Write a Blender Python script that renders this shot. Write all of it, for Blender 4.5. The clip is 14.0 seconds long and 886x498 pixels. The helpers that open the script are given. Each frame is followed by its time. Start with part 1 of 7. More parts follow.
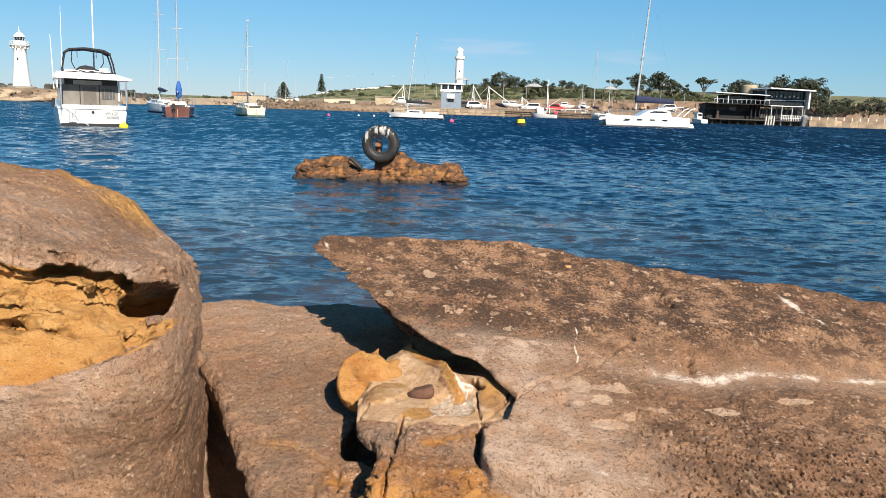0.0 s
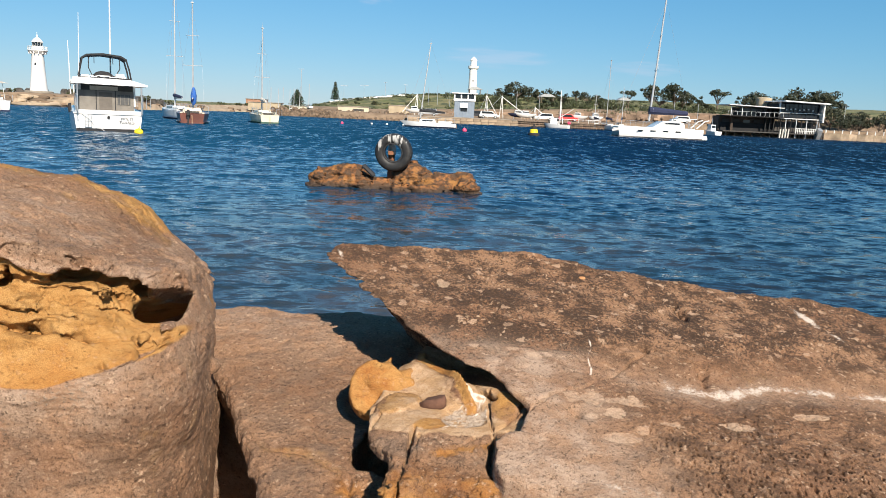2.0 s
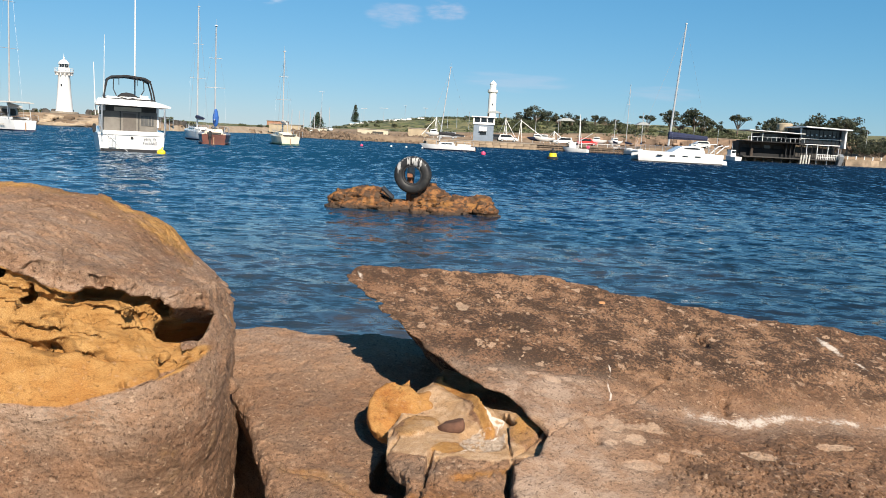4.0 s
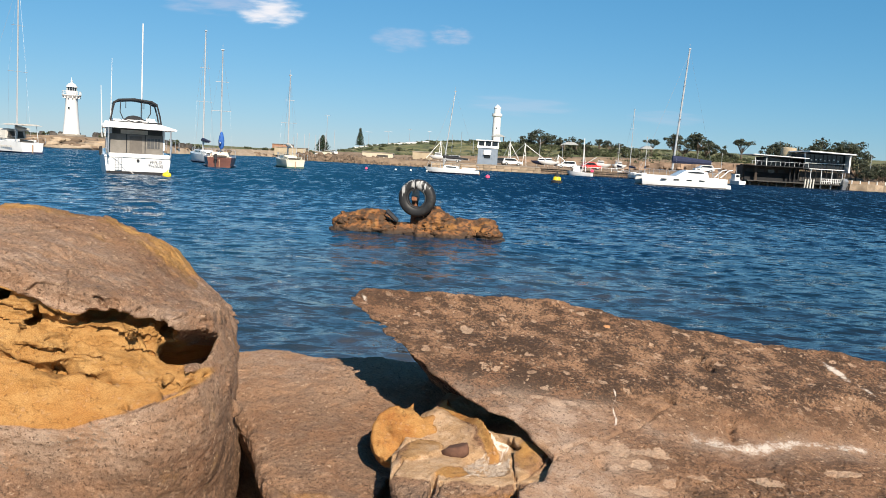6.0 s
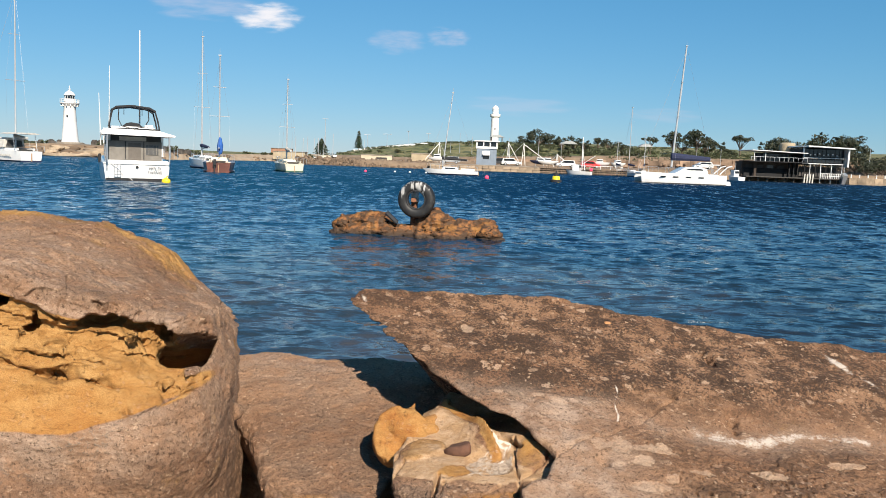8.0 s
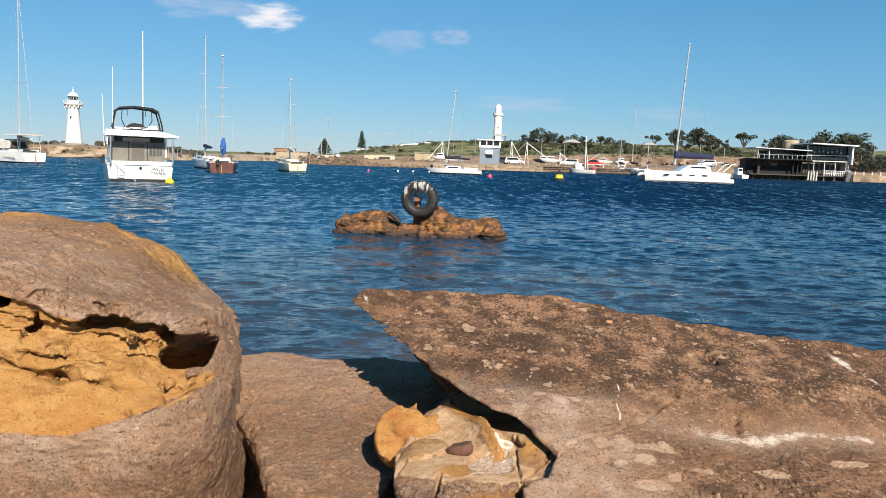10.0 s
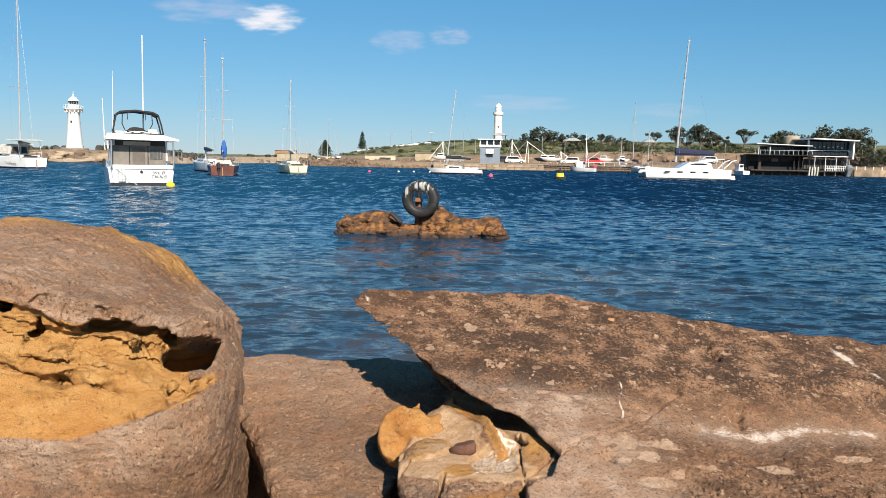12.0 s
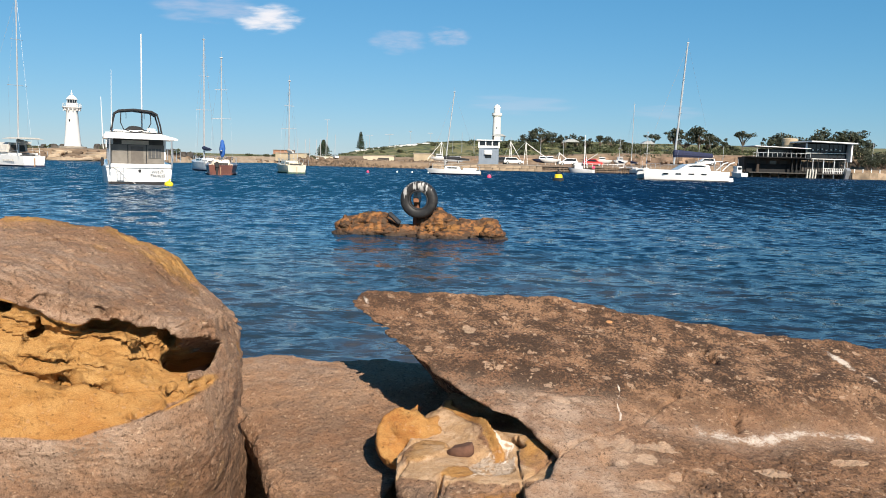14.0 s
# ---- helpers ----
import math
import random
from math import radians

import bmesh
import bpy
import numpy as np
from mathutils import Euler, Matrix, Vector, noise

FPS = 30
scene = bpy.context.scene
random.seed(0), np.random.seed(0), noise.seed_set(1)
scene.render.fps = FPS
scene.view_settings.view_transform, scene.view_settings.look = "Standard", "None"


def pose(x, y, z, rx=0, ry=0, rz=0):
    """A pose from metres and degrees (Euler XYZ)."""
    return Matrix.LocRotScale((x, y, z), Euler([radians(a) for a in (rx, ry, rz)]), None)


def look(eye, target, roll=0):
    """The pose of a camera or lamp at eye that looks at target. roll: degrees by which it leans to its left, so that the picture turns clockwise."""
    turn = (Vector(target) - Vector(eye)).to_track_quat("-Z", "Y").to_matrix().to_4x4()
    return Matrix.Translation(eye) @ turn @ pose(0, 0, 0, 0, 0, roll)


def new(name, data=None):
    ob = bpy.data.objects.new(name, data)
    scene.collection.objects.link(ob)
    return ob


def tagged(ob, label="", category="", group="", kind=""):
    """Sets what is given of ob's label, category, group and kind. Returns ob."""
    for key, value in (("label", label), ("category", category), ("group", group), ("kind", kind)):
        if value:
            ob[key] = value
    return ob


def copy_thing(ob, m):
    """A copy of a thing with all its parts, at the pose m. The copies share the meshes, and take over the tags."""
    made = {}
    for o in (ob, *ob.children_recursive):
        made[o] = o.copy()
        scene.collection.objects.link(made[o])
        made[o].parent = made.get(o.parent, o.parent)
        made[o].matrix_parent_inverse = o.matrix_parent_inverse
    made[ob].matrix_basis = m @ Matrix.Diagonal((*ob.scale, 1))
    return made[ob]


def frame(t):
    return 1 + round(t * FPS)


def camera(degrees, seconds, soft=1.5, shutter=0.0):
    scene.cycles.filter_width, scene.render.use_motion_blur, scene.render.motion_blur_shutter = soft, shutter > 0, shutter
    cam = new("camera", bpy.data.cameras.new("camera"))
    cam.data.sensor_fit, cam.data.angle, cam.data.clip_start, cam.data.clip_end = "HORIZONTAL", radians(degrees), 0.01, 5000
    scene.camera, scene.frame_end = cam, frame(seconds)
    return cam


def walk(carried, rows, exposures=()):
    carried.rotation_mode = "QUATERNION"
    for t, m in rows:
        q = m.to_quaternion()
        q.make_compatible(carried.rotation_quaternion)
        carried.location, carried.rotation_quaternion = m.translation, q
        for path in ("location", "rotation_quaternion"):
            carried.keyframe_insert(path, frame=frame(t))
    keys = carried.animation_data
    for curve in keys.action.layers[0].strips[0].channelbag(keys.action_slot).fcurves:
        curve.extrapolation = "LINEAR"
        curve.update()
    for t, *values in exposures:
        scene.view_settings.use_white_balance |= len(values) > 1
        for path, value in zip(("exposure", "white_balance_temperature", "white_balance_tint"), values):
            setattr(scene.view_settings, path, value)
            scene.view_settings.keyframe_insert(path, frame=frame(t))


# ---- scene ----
cam = camera(57.16, 14.0, soft=0.7)
PATH = [  # seconds, x, y, z, pitch, lean, yaw
    (0.0, 0.0040, -0.0050, 2.0014, -10.038, -1.926, -2.697),
    (0.5, -0.0007, -0.0038, 1.9998, -9.842, -2.299, -2.670),
    (1.0, -0.0038, -0.0048, 2.0017, -9.693, -2.338, -2.568),
    (1.5, -0.0058, 0.0005, 2.0033, -9.722, -2.522, -2.310),
    (2.0, -0.0061, -0.0006, 2.0036, -9.449, -2.552, -1.794),
    (2.5, -0.0066, -0.0022, 2.0036, -8.973, -2.518, -1.461),
    (3.0, -0.0083, -0.0028, 2.0035, -8.494, -2.606, -0.985),
    (5.5, -0.0185, -0.0044, 2.0071, -6.887, -3.179, -0.211),
    (6.0, -0.0151, -0.0019, 2.0040, -6.312, -3.136, -0.155),
    (6.5, -0.0092, -0.0003, 2.0014, -6.192, -2.885, -0.105),
    (7.0, -0.0047, 0.0035, 1.9997, -6.166, -2.551, -0.214),
    (7.5, -0.0057, -0.0015, 2.0016, -6.204, -2.172, -0.298),
    (8.0, -0.0089, 0.0022, 1.9954, -6.212, -2.132, -0.229),
    (10.5, 0.0006, 0.0030, 1.9977, -6.284, -1.744, 0.035),
    (11.0, 0.0000, 0.0000, 2.0000, -6.250, -1.600, 0.000),
    (11.5, -0.0020, 0.0036, 1.9972, -6.279, -1.414, 0.002),
    (12.0, 0.0022, 0.0018, 1.9963, -6.282, -1.126, 0.035),
    (12.5, 0.0015, 0.0023, 1.9967, -6.260, -1.095, -0.004),
    (13.0, 0.0009, -0.0009, 1.9991, -6.257, -1.061, -0.137),
    (13.5, 0.0031, -0.0036, 2.0012, -6.256, -1.284, -0.119),
    (14.0, -0.0010, -0.0037, 2.0020, -6.241, -1.439, -0.072),
]
walk(cam, [(t, pose(x, y, z, 90 + p, r, w)) for t, x, y, z, p, r, w in PATH], exposures=[(0.0, 0.89), (3.0, 0.81), (6.5, 0.76), (14.0, 0.76)])

# ---------------------------------------------------------------- light
SUN_EL, SUN_AZ = 35.0, 161.0  # degrees; azimuth clockwise from ahead (+y)
world = bpy.data.worlds.new("world")
scene.world = world
world.use_nodes = True
wn = world.node_tree.nodes
sky = wn.new("ShaderNodeTexSky")
sky.sky_type, sky.sun_disc = "NISHITA", False
sky.sun_elevation, sky.sun_rotation = radians(SUN_EL), radians(SUN_AZ)
sky.air_density, sky.dust_density, sky.ozone_density = 1.0, 0.0, 4.0
wn["Background"].inputs["Strength"].default_value = 0.0625
# clear, humid coastal sky: pale at the horizon, its red fading fastest upwards
split = wn.new("ShaderNodeSeparateColor")
merge = wn.new("ShaderNodeCombineColor")
world.node_tree.links.new(sky.outputs[0], split.inputs[0])
for channel, (power, gain) in enumerate(((1.0, 0.445), (0.65, 1.356), (0.60, 2.0))):
    curve = wn.new("ShaderNodeMath")
    curve.operation, curve.inputs[1].default_value = "POWER", power
    scaled = wn.new("ShaderNodeMath")
    scaled.operation, scaled.inputs[1].default_value = "MULTIPLY", gain
    world.node_tree.links.new(split.outputs[channel], curve.inputs[0])
    world.node_tree.links.new(curve.outputs[0], scaled.inputs[0])
    world.node_tree.links.new(scaled.outputs[0], merge.inputs[channel])
world.node_tree.links.new(merge.outputs[0], wn["Background"].inputs["Color"])
sun = new("sun", bpy.data.lights.new("sun", "SUN"))
sun.data.energy, sun.data.angle, sun.data.color = 5.0, radians(0.5), (1.0, 0.90, 0.765)
_e, _a = radians(SUN_EL), radians(SUN_AZ)
sun.matrix_world = look((math.sin(_a) * math.cos(_e) * 50, math.cos(_a) * math.cos(_e) * 50, math.sin(_e) * 50), (0, 0, 0))


# ---------------------------------------------------------------- materials
def shader(name):
    m = bpy.data.materials.new(name)
    m.use_nodes = True
    nt = m.node_tree
    return m, nt, nt.nodes["Principled BSDF"]


def node(nt, kind, **inputs):
    n = nt.nodes.new(kind)
    for k, v in inputs.items():
        n.inputs[k.replace("_", " ")].default_value = v
    return n


def noise_node(nt, scale, detail=4.0, stretch=None, rough=0.55, coords=None):
    n = node(nt, "ShaderNodeTexNoise", Scale=scale, Detail=detail, Roughness=rough)
    if coords is None:
        coords = nt.nodes.new("ShaderNodeTexCoord").outputs["Object"]
    if stretch:
        mp = node(nt, "ShaderNodeMapping", Scale=stretch)
        nt.links.new(coords, mp.inputs["Vector"])
        coords = mp.outputs["Vector"]
    nt.links.new(coords, n.inputs["Vector"])
    return n


def ramp(nt, src, lo, hi):
    r = node(nt, "ShaderNodeMapRange", From_Min=lo, From_Max=hi)
    r.clamp = True
    r.interpolation_type = "SMOOTHSTEP"
    nt.links.new(src, r.inputs["Value"])
    return r.outputs["Result"]


def mix(nt, fac, a, b, how="MIX"):
    m = nt.nodes.new("ShaderNodeMix")
    m.data_type, m.blend_type = "RGBA", how
    for sock, v in ((m.inputs[0], fac), (m.inputs[6], a), (m.inputs[7], b)):
        if isinstance(v, (int, float)):
            sock.default_value = v
        elif isinstance(v, tuple):
            sock.default_value = (*v, 1.0) if len(v) == 3 else v
        else:
            nt.links.new(v, sock)
    return m.outputs[2]


def calc(nt, op, a, b=0.0):
    m = nt.nodes.new("ShaderNodeMath")
    m.operation = op
    for sock, v in ((m.inputs[0], a), (m.inputs[1], b)):
        if isinstance(v, (int, float)):
            sock.default_value = v
        else:
            nt.links.new(v, sock)
    return m.outputs[0]


def bump(nt, height, bsdf, strength, distance, prior=None):
    b = node(nt, "ShaderNodeBump", Strength=strength, Distance=distance)
    nt.links.new(height, b.inputs["Height"])
    if prior is not None:
        nt.links.new(prior, b.inputs["Normal"])
    nt.links.new(b.outputs["Normal"], bsdf.inputs["Normal"])
    return b.outputs["Normal"]


def plain(name, color, rough=0.5, metal=0.0, vary=0.15, scale=3.0, grit=0.0, coat=0.0, per_object=0.0):
    """Paint, metal, rubber and the like: a colour with broad weathering and fine grain."""
    m, nt, b = shader(name)
    big, fine = noise_node(nt, scale, 3.0), noise_node(nt, scale * 11, 4.0)
    dark = tuple(c * (1 - vary) for c in color)
    light = tuple(min(1.0, c * (1 + vary * 0.6)) for c in color)
    col = mix(nt, ramp(nt, big.outputs["Fac"], 0.3, 0.7), dark, light)
    col = mix(nt, calc(nt, "MULTIPLY", ramp(nt, fine.outputs["Fac"], 0.45, 0.75), vary), col, tuple(c * 0.55 for c in color))
    if per_object:
        info = nt.nodes.new("ShaderNodeObjectInfo")
        hsv = nt.nodes.new("ShaderNodeHueSaturation")
        val = calc(nt, "ADD", calc(nt, "MULTIPLY", info.outputs["Random"], per_object), 1 - per_object / 2)
        nt.links.new(val, hsv.inputs["Value"])
        nt.links.new(col, hsv.inputs["Color"])
        col = hsv.outputs["Color"]
    nt.links.new(col, b.inputs["Base Color"])
    b.inputs["Roughness"].default_value, b.inputs["Metallic"].default_value = rough, metal
    b.inputs["Coat Weight"].default_value = coat
    if grit:
        bump(nt, fine.outputs["Fac"], b, 0.6, grit)
    return m


def attr(nt, name):
    a = nt.nodes.new("ShaderNodeAttribute")
    a.attribute_name = name
    return a.outputs["Fac"]


def cells(nt, scale, coords, stretch=(1, 1, 1)):
    """Voronoi cells: the distance to each one's middle and a random number for it."""
    mp = node(nt, "ShaderNodeMapping", Scale=stretch)
    nt.links.new(coords, mp.inputs["Vector"])
    v = node(nt, "ShaderNodeTexVoronoi", Scale=scale)
    nt.links.new(mp.outputs["Vector"], v.inputs["Vector"])
    sep = nt.nodes.new("ShaderNodeSeparateColor")
    nt.links.new(v.outputs["Color"], sep.inputs["Color"])
    return v.outputs["Distance"], sep.outputs["Red"]


def sandstone():
    """Coastal sandstone: pinkish-brown skin, dark lichen, fresh ochre in the hollows, salt and droppings."""
    m, nt, b = shader("sandstone")
    co = nt.nodes.new("ShaderNodeTexCoord").outputs["Object"]
    # a wandering copy of the coordinates, so that flecks and pits get torn outlines
    wander = nt.nodes.new("ShaderNodeVectorMath")
    wander.operation = "MULTIPLY_ADD"
    wander.inputs[1].default_value, wander.inputs[2].default_value = (0.045, 0.045, 0.045), (-0.022, -0.022, -0.022)
    nt.links.new(noise_node(nt, 34.0, 4.0, None, 0.6, co).outputs["Color"], wander.inputs[0])
    torn = nt.nodes.new("ShaderNodeVectorMath")
    nt.links.new(co, torn.inputs[0])
    nt.links.new(wander.outputs[0], torn.inputs[1])
    torn = torn.outputs[0]
    broad = noise_node(nt, 2.2, 5.0, (1, 1, 1.4), coords=co).outputs["Fac"]
    mid = noise_node(nt, 11.0, 8.0, (0.85, 1, 1.15), 0.68, co).outputs["Fac"]
    streak = noise_node(nt, 17.0, 8.0, (0.65, 1.0, 1.3), 0.70, co).outputs["Fac"]
    fine = noise_node(nt, 95.0, 6.0, None, 0.74, co).outputs["Fac"]
    grain = noise_node(nt, 330.0, 3.0, None, 0.7, co).outputs["Fac"]
    skin = mix(nt, ramp(nt, broad, 0.35, 0.65), (0.285, 0.165, 0.105), (0.410, 0.258, 0.170))
    skin = mix(nt, calc(nt, "MULTIPLY", ramp(nt, mid, 0.42, 0.60), 0.75), skin, (0.178, 0.102, 0.063))
    skin = mix(nt, calc(nt, "MULTIPLY", ramp(nt, streak, 0.55, 0.65), 0.38), skin, (0.49, 0.340, 0.240))
    lichen = calc(nt, "MULTIPLY", attr(nt, "lichen"), ramp(nt, calc(nt, "ADD", calc(nt, "MULTIPLY", mid, 0.45), calc(nt, "MULTIPLY", fine, 0.55)), 0.45, 0.54))
    skin = mix(nt, calc(nt, "MULTIPLY", lichen, 0.88), skin, (0.070, 0.047, 0.035))
    big_d, big_r = cells(nt, 33.0, torn, (0.75, 1.0, 1.0))
    flake = calc(nt, "MULTIPLY", calc(nt, "MULTIPLY", attr(nt, "lichen"), ramp(nt, big_r, 0.13, 0.11)), ramp(nt, big_d, 0.46, 0.34))
    skin = mix(nt, calc(nt, "MULTIPLY", flake, 0.80), skin, (0.62, 0.455, 0.345))
    skin = mix(nt, calc(nt, "MULTIPLY", attr(nt, "peel"), 0.70), skin, mix(nt, ramp(nt, mid, 0.4, 0.6), (0.60, 0.435, 0.325), (0.72, 0.56, 0.44)))
    grey = calc(nt, "MULTIPLY", attr(nt, "grey"), calc(nt, "ADD", calc(nt, "MULTIPLY", ramp(nt, calc(nt, "ADD", calc(nt, "MULTIPLY", mid, 0.7), calc(nt, "MULTIPLY", streak, 0.3)), 0.40, 0.60), 0.75), 0.22))
    skin = mix(nt, calc(nt, "MULTIPLY", grey, 0.85), skin, (0.69, 0.545, 0.455))
    ochre = mix(nt, ramp(nt, streak, 0.35, 0.65), (0.375, 0.206, 0.068), (0.485, 0.303, 0.122))
    ochre = mix(nt, calc(nt, "MULTIPLY", ramp(nt, broad, 0.5, 0.7), 0.6), ochre, (0.385, 0.170, 0.042))
    ochre_at = ramp(nt, calc(nt, "ADD", attr(nt, "ochre"), calc(nt, "MULTIPLY", calc(nt, "SUBTRACT", mid, 0.5), 0.9)), 0.34, 0.70)
    col = mix(nt, ochre_at, skin, ochre)
    col = mix(nt, calc(nt, "MULTIPLY", attr(nt, "rust"), ramp(nt, mid, 0.30, 0.62)), col, mix(nt, ramp(nt, streak, 0.4, 0.6), (0.345, 0.140, 0.038), (0.450, 0.210, 0.062)))
    pale_at = ramp(nt, calc(nt, "ADD", attr(nt, "pale"), calc(nt, "MULTIPLY", calc(nt, "SUBTRACT", mid, 0.5), 0.7)), 0.38, 0.62)
    col = mix(nt, pale_at, col, mix(nt, ramp(nt, streak, 0.4, 0.6), (0.440, 0.300, 0.180), (0.545, 0.405, 0.285)))
    ash_at = ramp(nt, calc(nt, "ADD", attr(nt, "ash"), calc(nt, "MULTIPLY", calc(nt, "SUBTRACT", fine, 0.5), 1.2)), 0.40, 0.62)
    col = mix(nt, calc(nt, "MULTIPLY", ash_at, 0.85), col, mix(nt, ramp(nt, fine, 0.42, 0.6), (0.36, 0.31, 0.27), (0.66, 0.59, 0.53)))
    salt_at = ramp(nt, calc(nt, "ADD", attr(nt, "salt"), calc(nt, "ADD", calc(nt, "MULTIPLY", calc(nt, "SUBTRACT", fine, 0.5), 1.1), calc(nt, "MULTIPLY", calc(nt, "SUBTRACT", streak, 0.5), 1.6))), 0.40, 0.80)
    col = mix(nt, calc(nt, "MULTIPLY", salt_at, 0.92), col, (0.88, 0.84, 0.82))
    clean = calc(nt, "MAXIMUM", calc(nt, "MAXIMUM", ochre_at, pale_at), calc(nt, "MAXIMUM", salt_at, calc(nt, "MULTIPLY", attr(nt, "peel"), 0.7)))
    worn = calc(nt, "SUBTRACT", 1.0, calc(nt, "MULTIPLY", clean, 0.78))
    speck = calc(nt, "MULTIPLY", ramp(nt, fine, 0.53, 0.62), calc(nt, "MULTIPLY", worn, 0.55))
    col = mix(nt, speck, col, (0.075, 0.047, 0.032))
    # small pale flecks and pits, scattered in drifts
    drift = ramp(nt, noise_node(nt, 6.0, 3.0, None, 0.6, co).outputs["Fac"], 0.40, 0.62)
    fl_d, fl_r = cells(nt, 78.0, torn, (0.7, 1.0, 1.1))
    fleck = calc(nt, "MULTIPLY", ramp(nt, fl_r, 0.24, 0.20), ramp(nt, fl_d, 0.44, 0.30))
    col = mix(nt, calc(nt, "MULTIPLY", fleck, calc(nt, "MULTIPLY", worn, calc(nt, "ADD", calc(nt, "MULTIPLY", drift, 0.5), 0.22))), col, (0.68, 0.52, 0.40))
    pit_d, pit_r = cells(nt, 120.0, torn, (0.8, 1.0, 1.0))
    pit = calc(nt, "MULTIPLY", ramp(nt, pit_r, 0.26, 0.22), ramp(nt, pit_d, 0.40, 0.24))
    col = mix(nt, calc(nt, "MULTIPLY", pit, calc(nt, "MULTIPLY", worn, 0.62)), col, (0.062, 0.038, 0.025))
    col = mix(nt, 0.7, col, mix(nt, ramp(nt, grain, 0.3, 0.7), (0.22, 0.22, 0.22), (0.78, 0.78, 0.78)), "SOFT_LIGHT")
    col = mix(nt, 1.0, col, (0.735, 0.660, 0.570), "MULTIPLY")
    nt.links.new(col, b.inputs["Base Color"])
    b.inputs["Roughness"].default_value = 0.88
    b.inputs["Specular IOR Level"].default_value = 0.25
    n1 = bump(nt, mid, b, 0.4, 0.012)
    n2 = bump(nt, streak, b, 0.45, 0.006, n1)
    n2 = bump(nt, calc(nt, "SUBTRACT", calc(nt, "MULTIPLY", fleck, 0.35), calc(nt, "MULTIPLY", pit, 1.0)), b, 0.8, 0.004, n2)
    n3 = bump(nt, fine, b, 1.0, 0.010, n2)
    nt.links.new(calc(nt, "SUBTRACT", 1.0, calc(nt, "MULTIPLY", calc(nt, "MAXIMUM", ochre_at, pale_at), 0.6)), n3.node.inputs["Strength"])
    bump(nt, grain, b, 0.6, 0.0014, n3)
    return m


STONE = sandstone()


# ---------------------------------------------------------------- solid stone from implicit fields
def vnoise(p, seed=0):
    """Smooth lattice noise, -1 to 1, at points p (n, 3)."""
    i = np.floor(p)
    f = (p - i).astype(np.float32)
    f = f * f * (3 - 2 * f)
    i = i.astype(np.int64).astype(np.uint32)
    out = np.zeros(len(p), np.float32)
    for dx in (0, 1):
        for dy in (0, 1):
            for dz in (0, 1):
                h = (i[:, 0] + np.uint32(dx)) * np.uint32(374761393) + (i[:, 1] + np.uint32(dy)) * np.uint32(668265263)
                h = h + (i[:, 2] + np.uint32(dz)) * np.uint32(2246822519) + np.uint32(seed * 974634 + 7)
                h = (h ^ (h >> np.uint32(13))) * np.uint32(1274126177)
                h = h ^ (h >> np.uint32(16))
                w = (f[:, 0] if dx else 1 - f[:, 0]) * (f[:, 1] if dy else 1 - f[:, 1]) * (f[:, 2] if dz else 1 - f[:, 2])
                out += w * ((h & np.uint32(0xFFFF)).astype(np.float32) / 32767.5 - 1)
    return out


def fbm(p, scale, octaves=4, gain=0.5, stretch=(1, 1, 1), seed=0):
    p = np.asarray(p, np.float64) * np.array(stretch) * scale
    out, amp = 0, 1.0
    for k in range(octaves):
        out = out + amp * vnoise(p * 2**k + 17.3 * k, seed + k)
        amp *= gain
    return out


def sstep(a, b, x):
    t = np.clip((x - a) / (b - a), 0, 1)
    return t * t * (3 - 2 * t)


def smax(a, b, k):
    h = np.clip(0.5 - 0.5 * (b - a) / k, 0, 1)
    return b * (1 - h) + a * h + k * h * (1 - h)


def smin(a, b, k):
    return -smax(-a, -b, k)


def ball(X, Y, Z, c, r):
    """Nearly the distance to an ellipsoid."""
    q = np.sqrt(((X - c[0]) / r[0]) ** 2 + ((Y - c[1]) / r[1]) ** 2 + ((Z - c[2]) / r[2]) ** 2)
    return (q - 1) * min(r)


def rod(X, Y, Z, a, b, r):
    """A capsule that may taper, r = (radius at a, radius at b)."""
    a, b = np.array(a, float), np.array(b, float)
    d = b - a
    t = np.clip(((X - a[0]) * d[0] + (Y - a[1]) * d[1] + (Z - a[2]) * d[2]) / (d @ d), 0, 1)
    return np.sqrt((X - a[0] - t * d[0]) ** 2 + (Y - a[1] - t * d[1]) ** 2 + (Z - a[2] - t * d[2]) ** 2) - (r[0] + t * (r[1] - r[0]))


def path_dist(X, Y, pts):
    """Plan distance to an open polyline."""
    best = None
    for (ax, ay), (bx, by) in zip(pts, pts[1:]):
        dx, dy = bx - ax, by - ay
        t = np.clip(((X - ax) * dx + (Y - ay) * dy) / (dx * dx + dy * dy), 0, 1)
        d = np.hypot(X - ax - t * dx, Y - ay - t * dy)
        best = d if best is None else np.minimum(best, d)
    return best


def plan_dist(X, Y, pts):
    """Signed plan distance to a closed outline, negative inside."""
    d = path_dist(X, Y, list(pts) + [pts[0]])
    inside = np.zeros(np.broadcast(X, Y).shape, bool)
    for (ax, ay), (bx, by) in zip(pts, list(pts[1:]) + [pts[0]]):
        if ay != by:
            inside ^= ((ay > Y) != (by > Y)) & (X < (bx - ax) * (Y - ay) / (by - ay) + ax)
    return np.where(inside, -d, d)


def grid(lo, hi, h):
    ax = [np.arange(a, b + h, h, dtype=np.float32) for a, b in zip(lo, hi)]
    return ax[0][:, None, None], ax[1][None, :, None], ax[2][None, None, :]


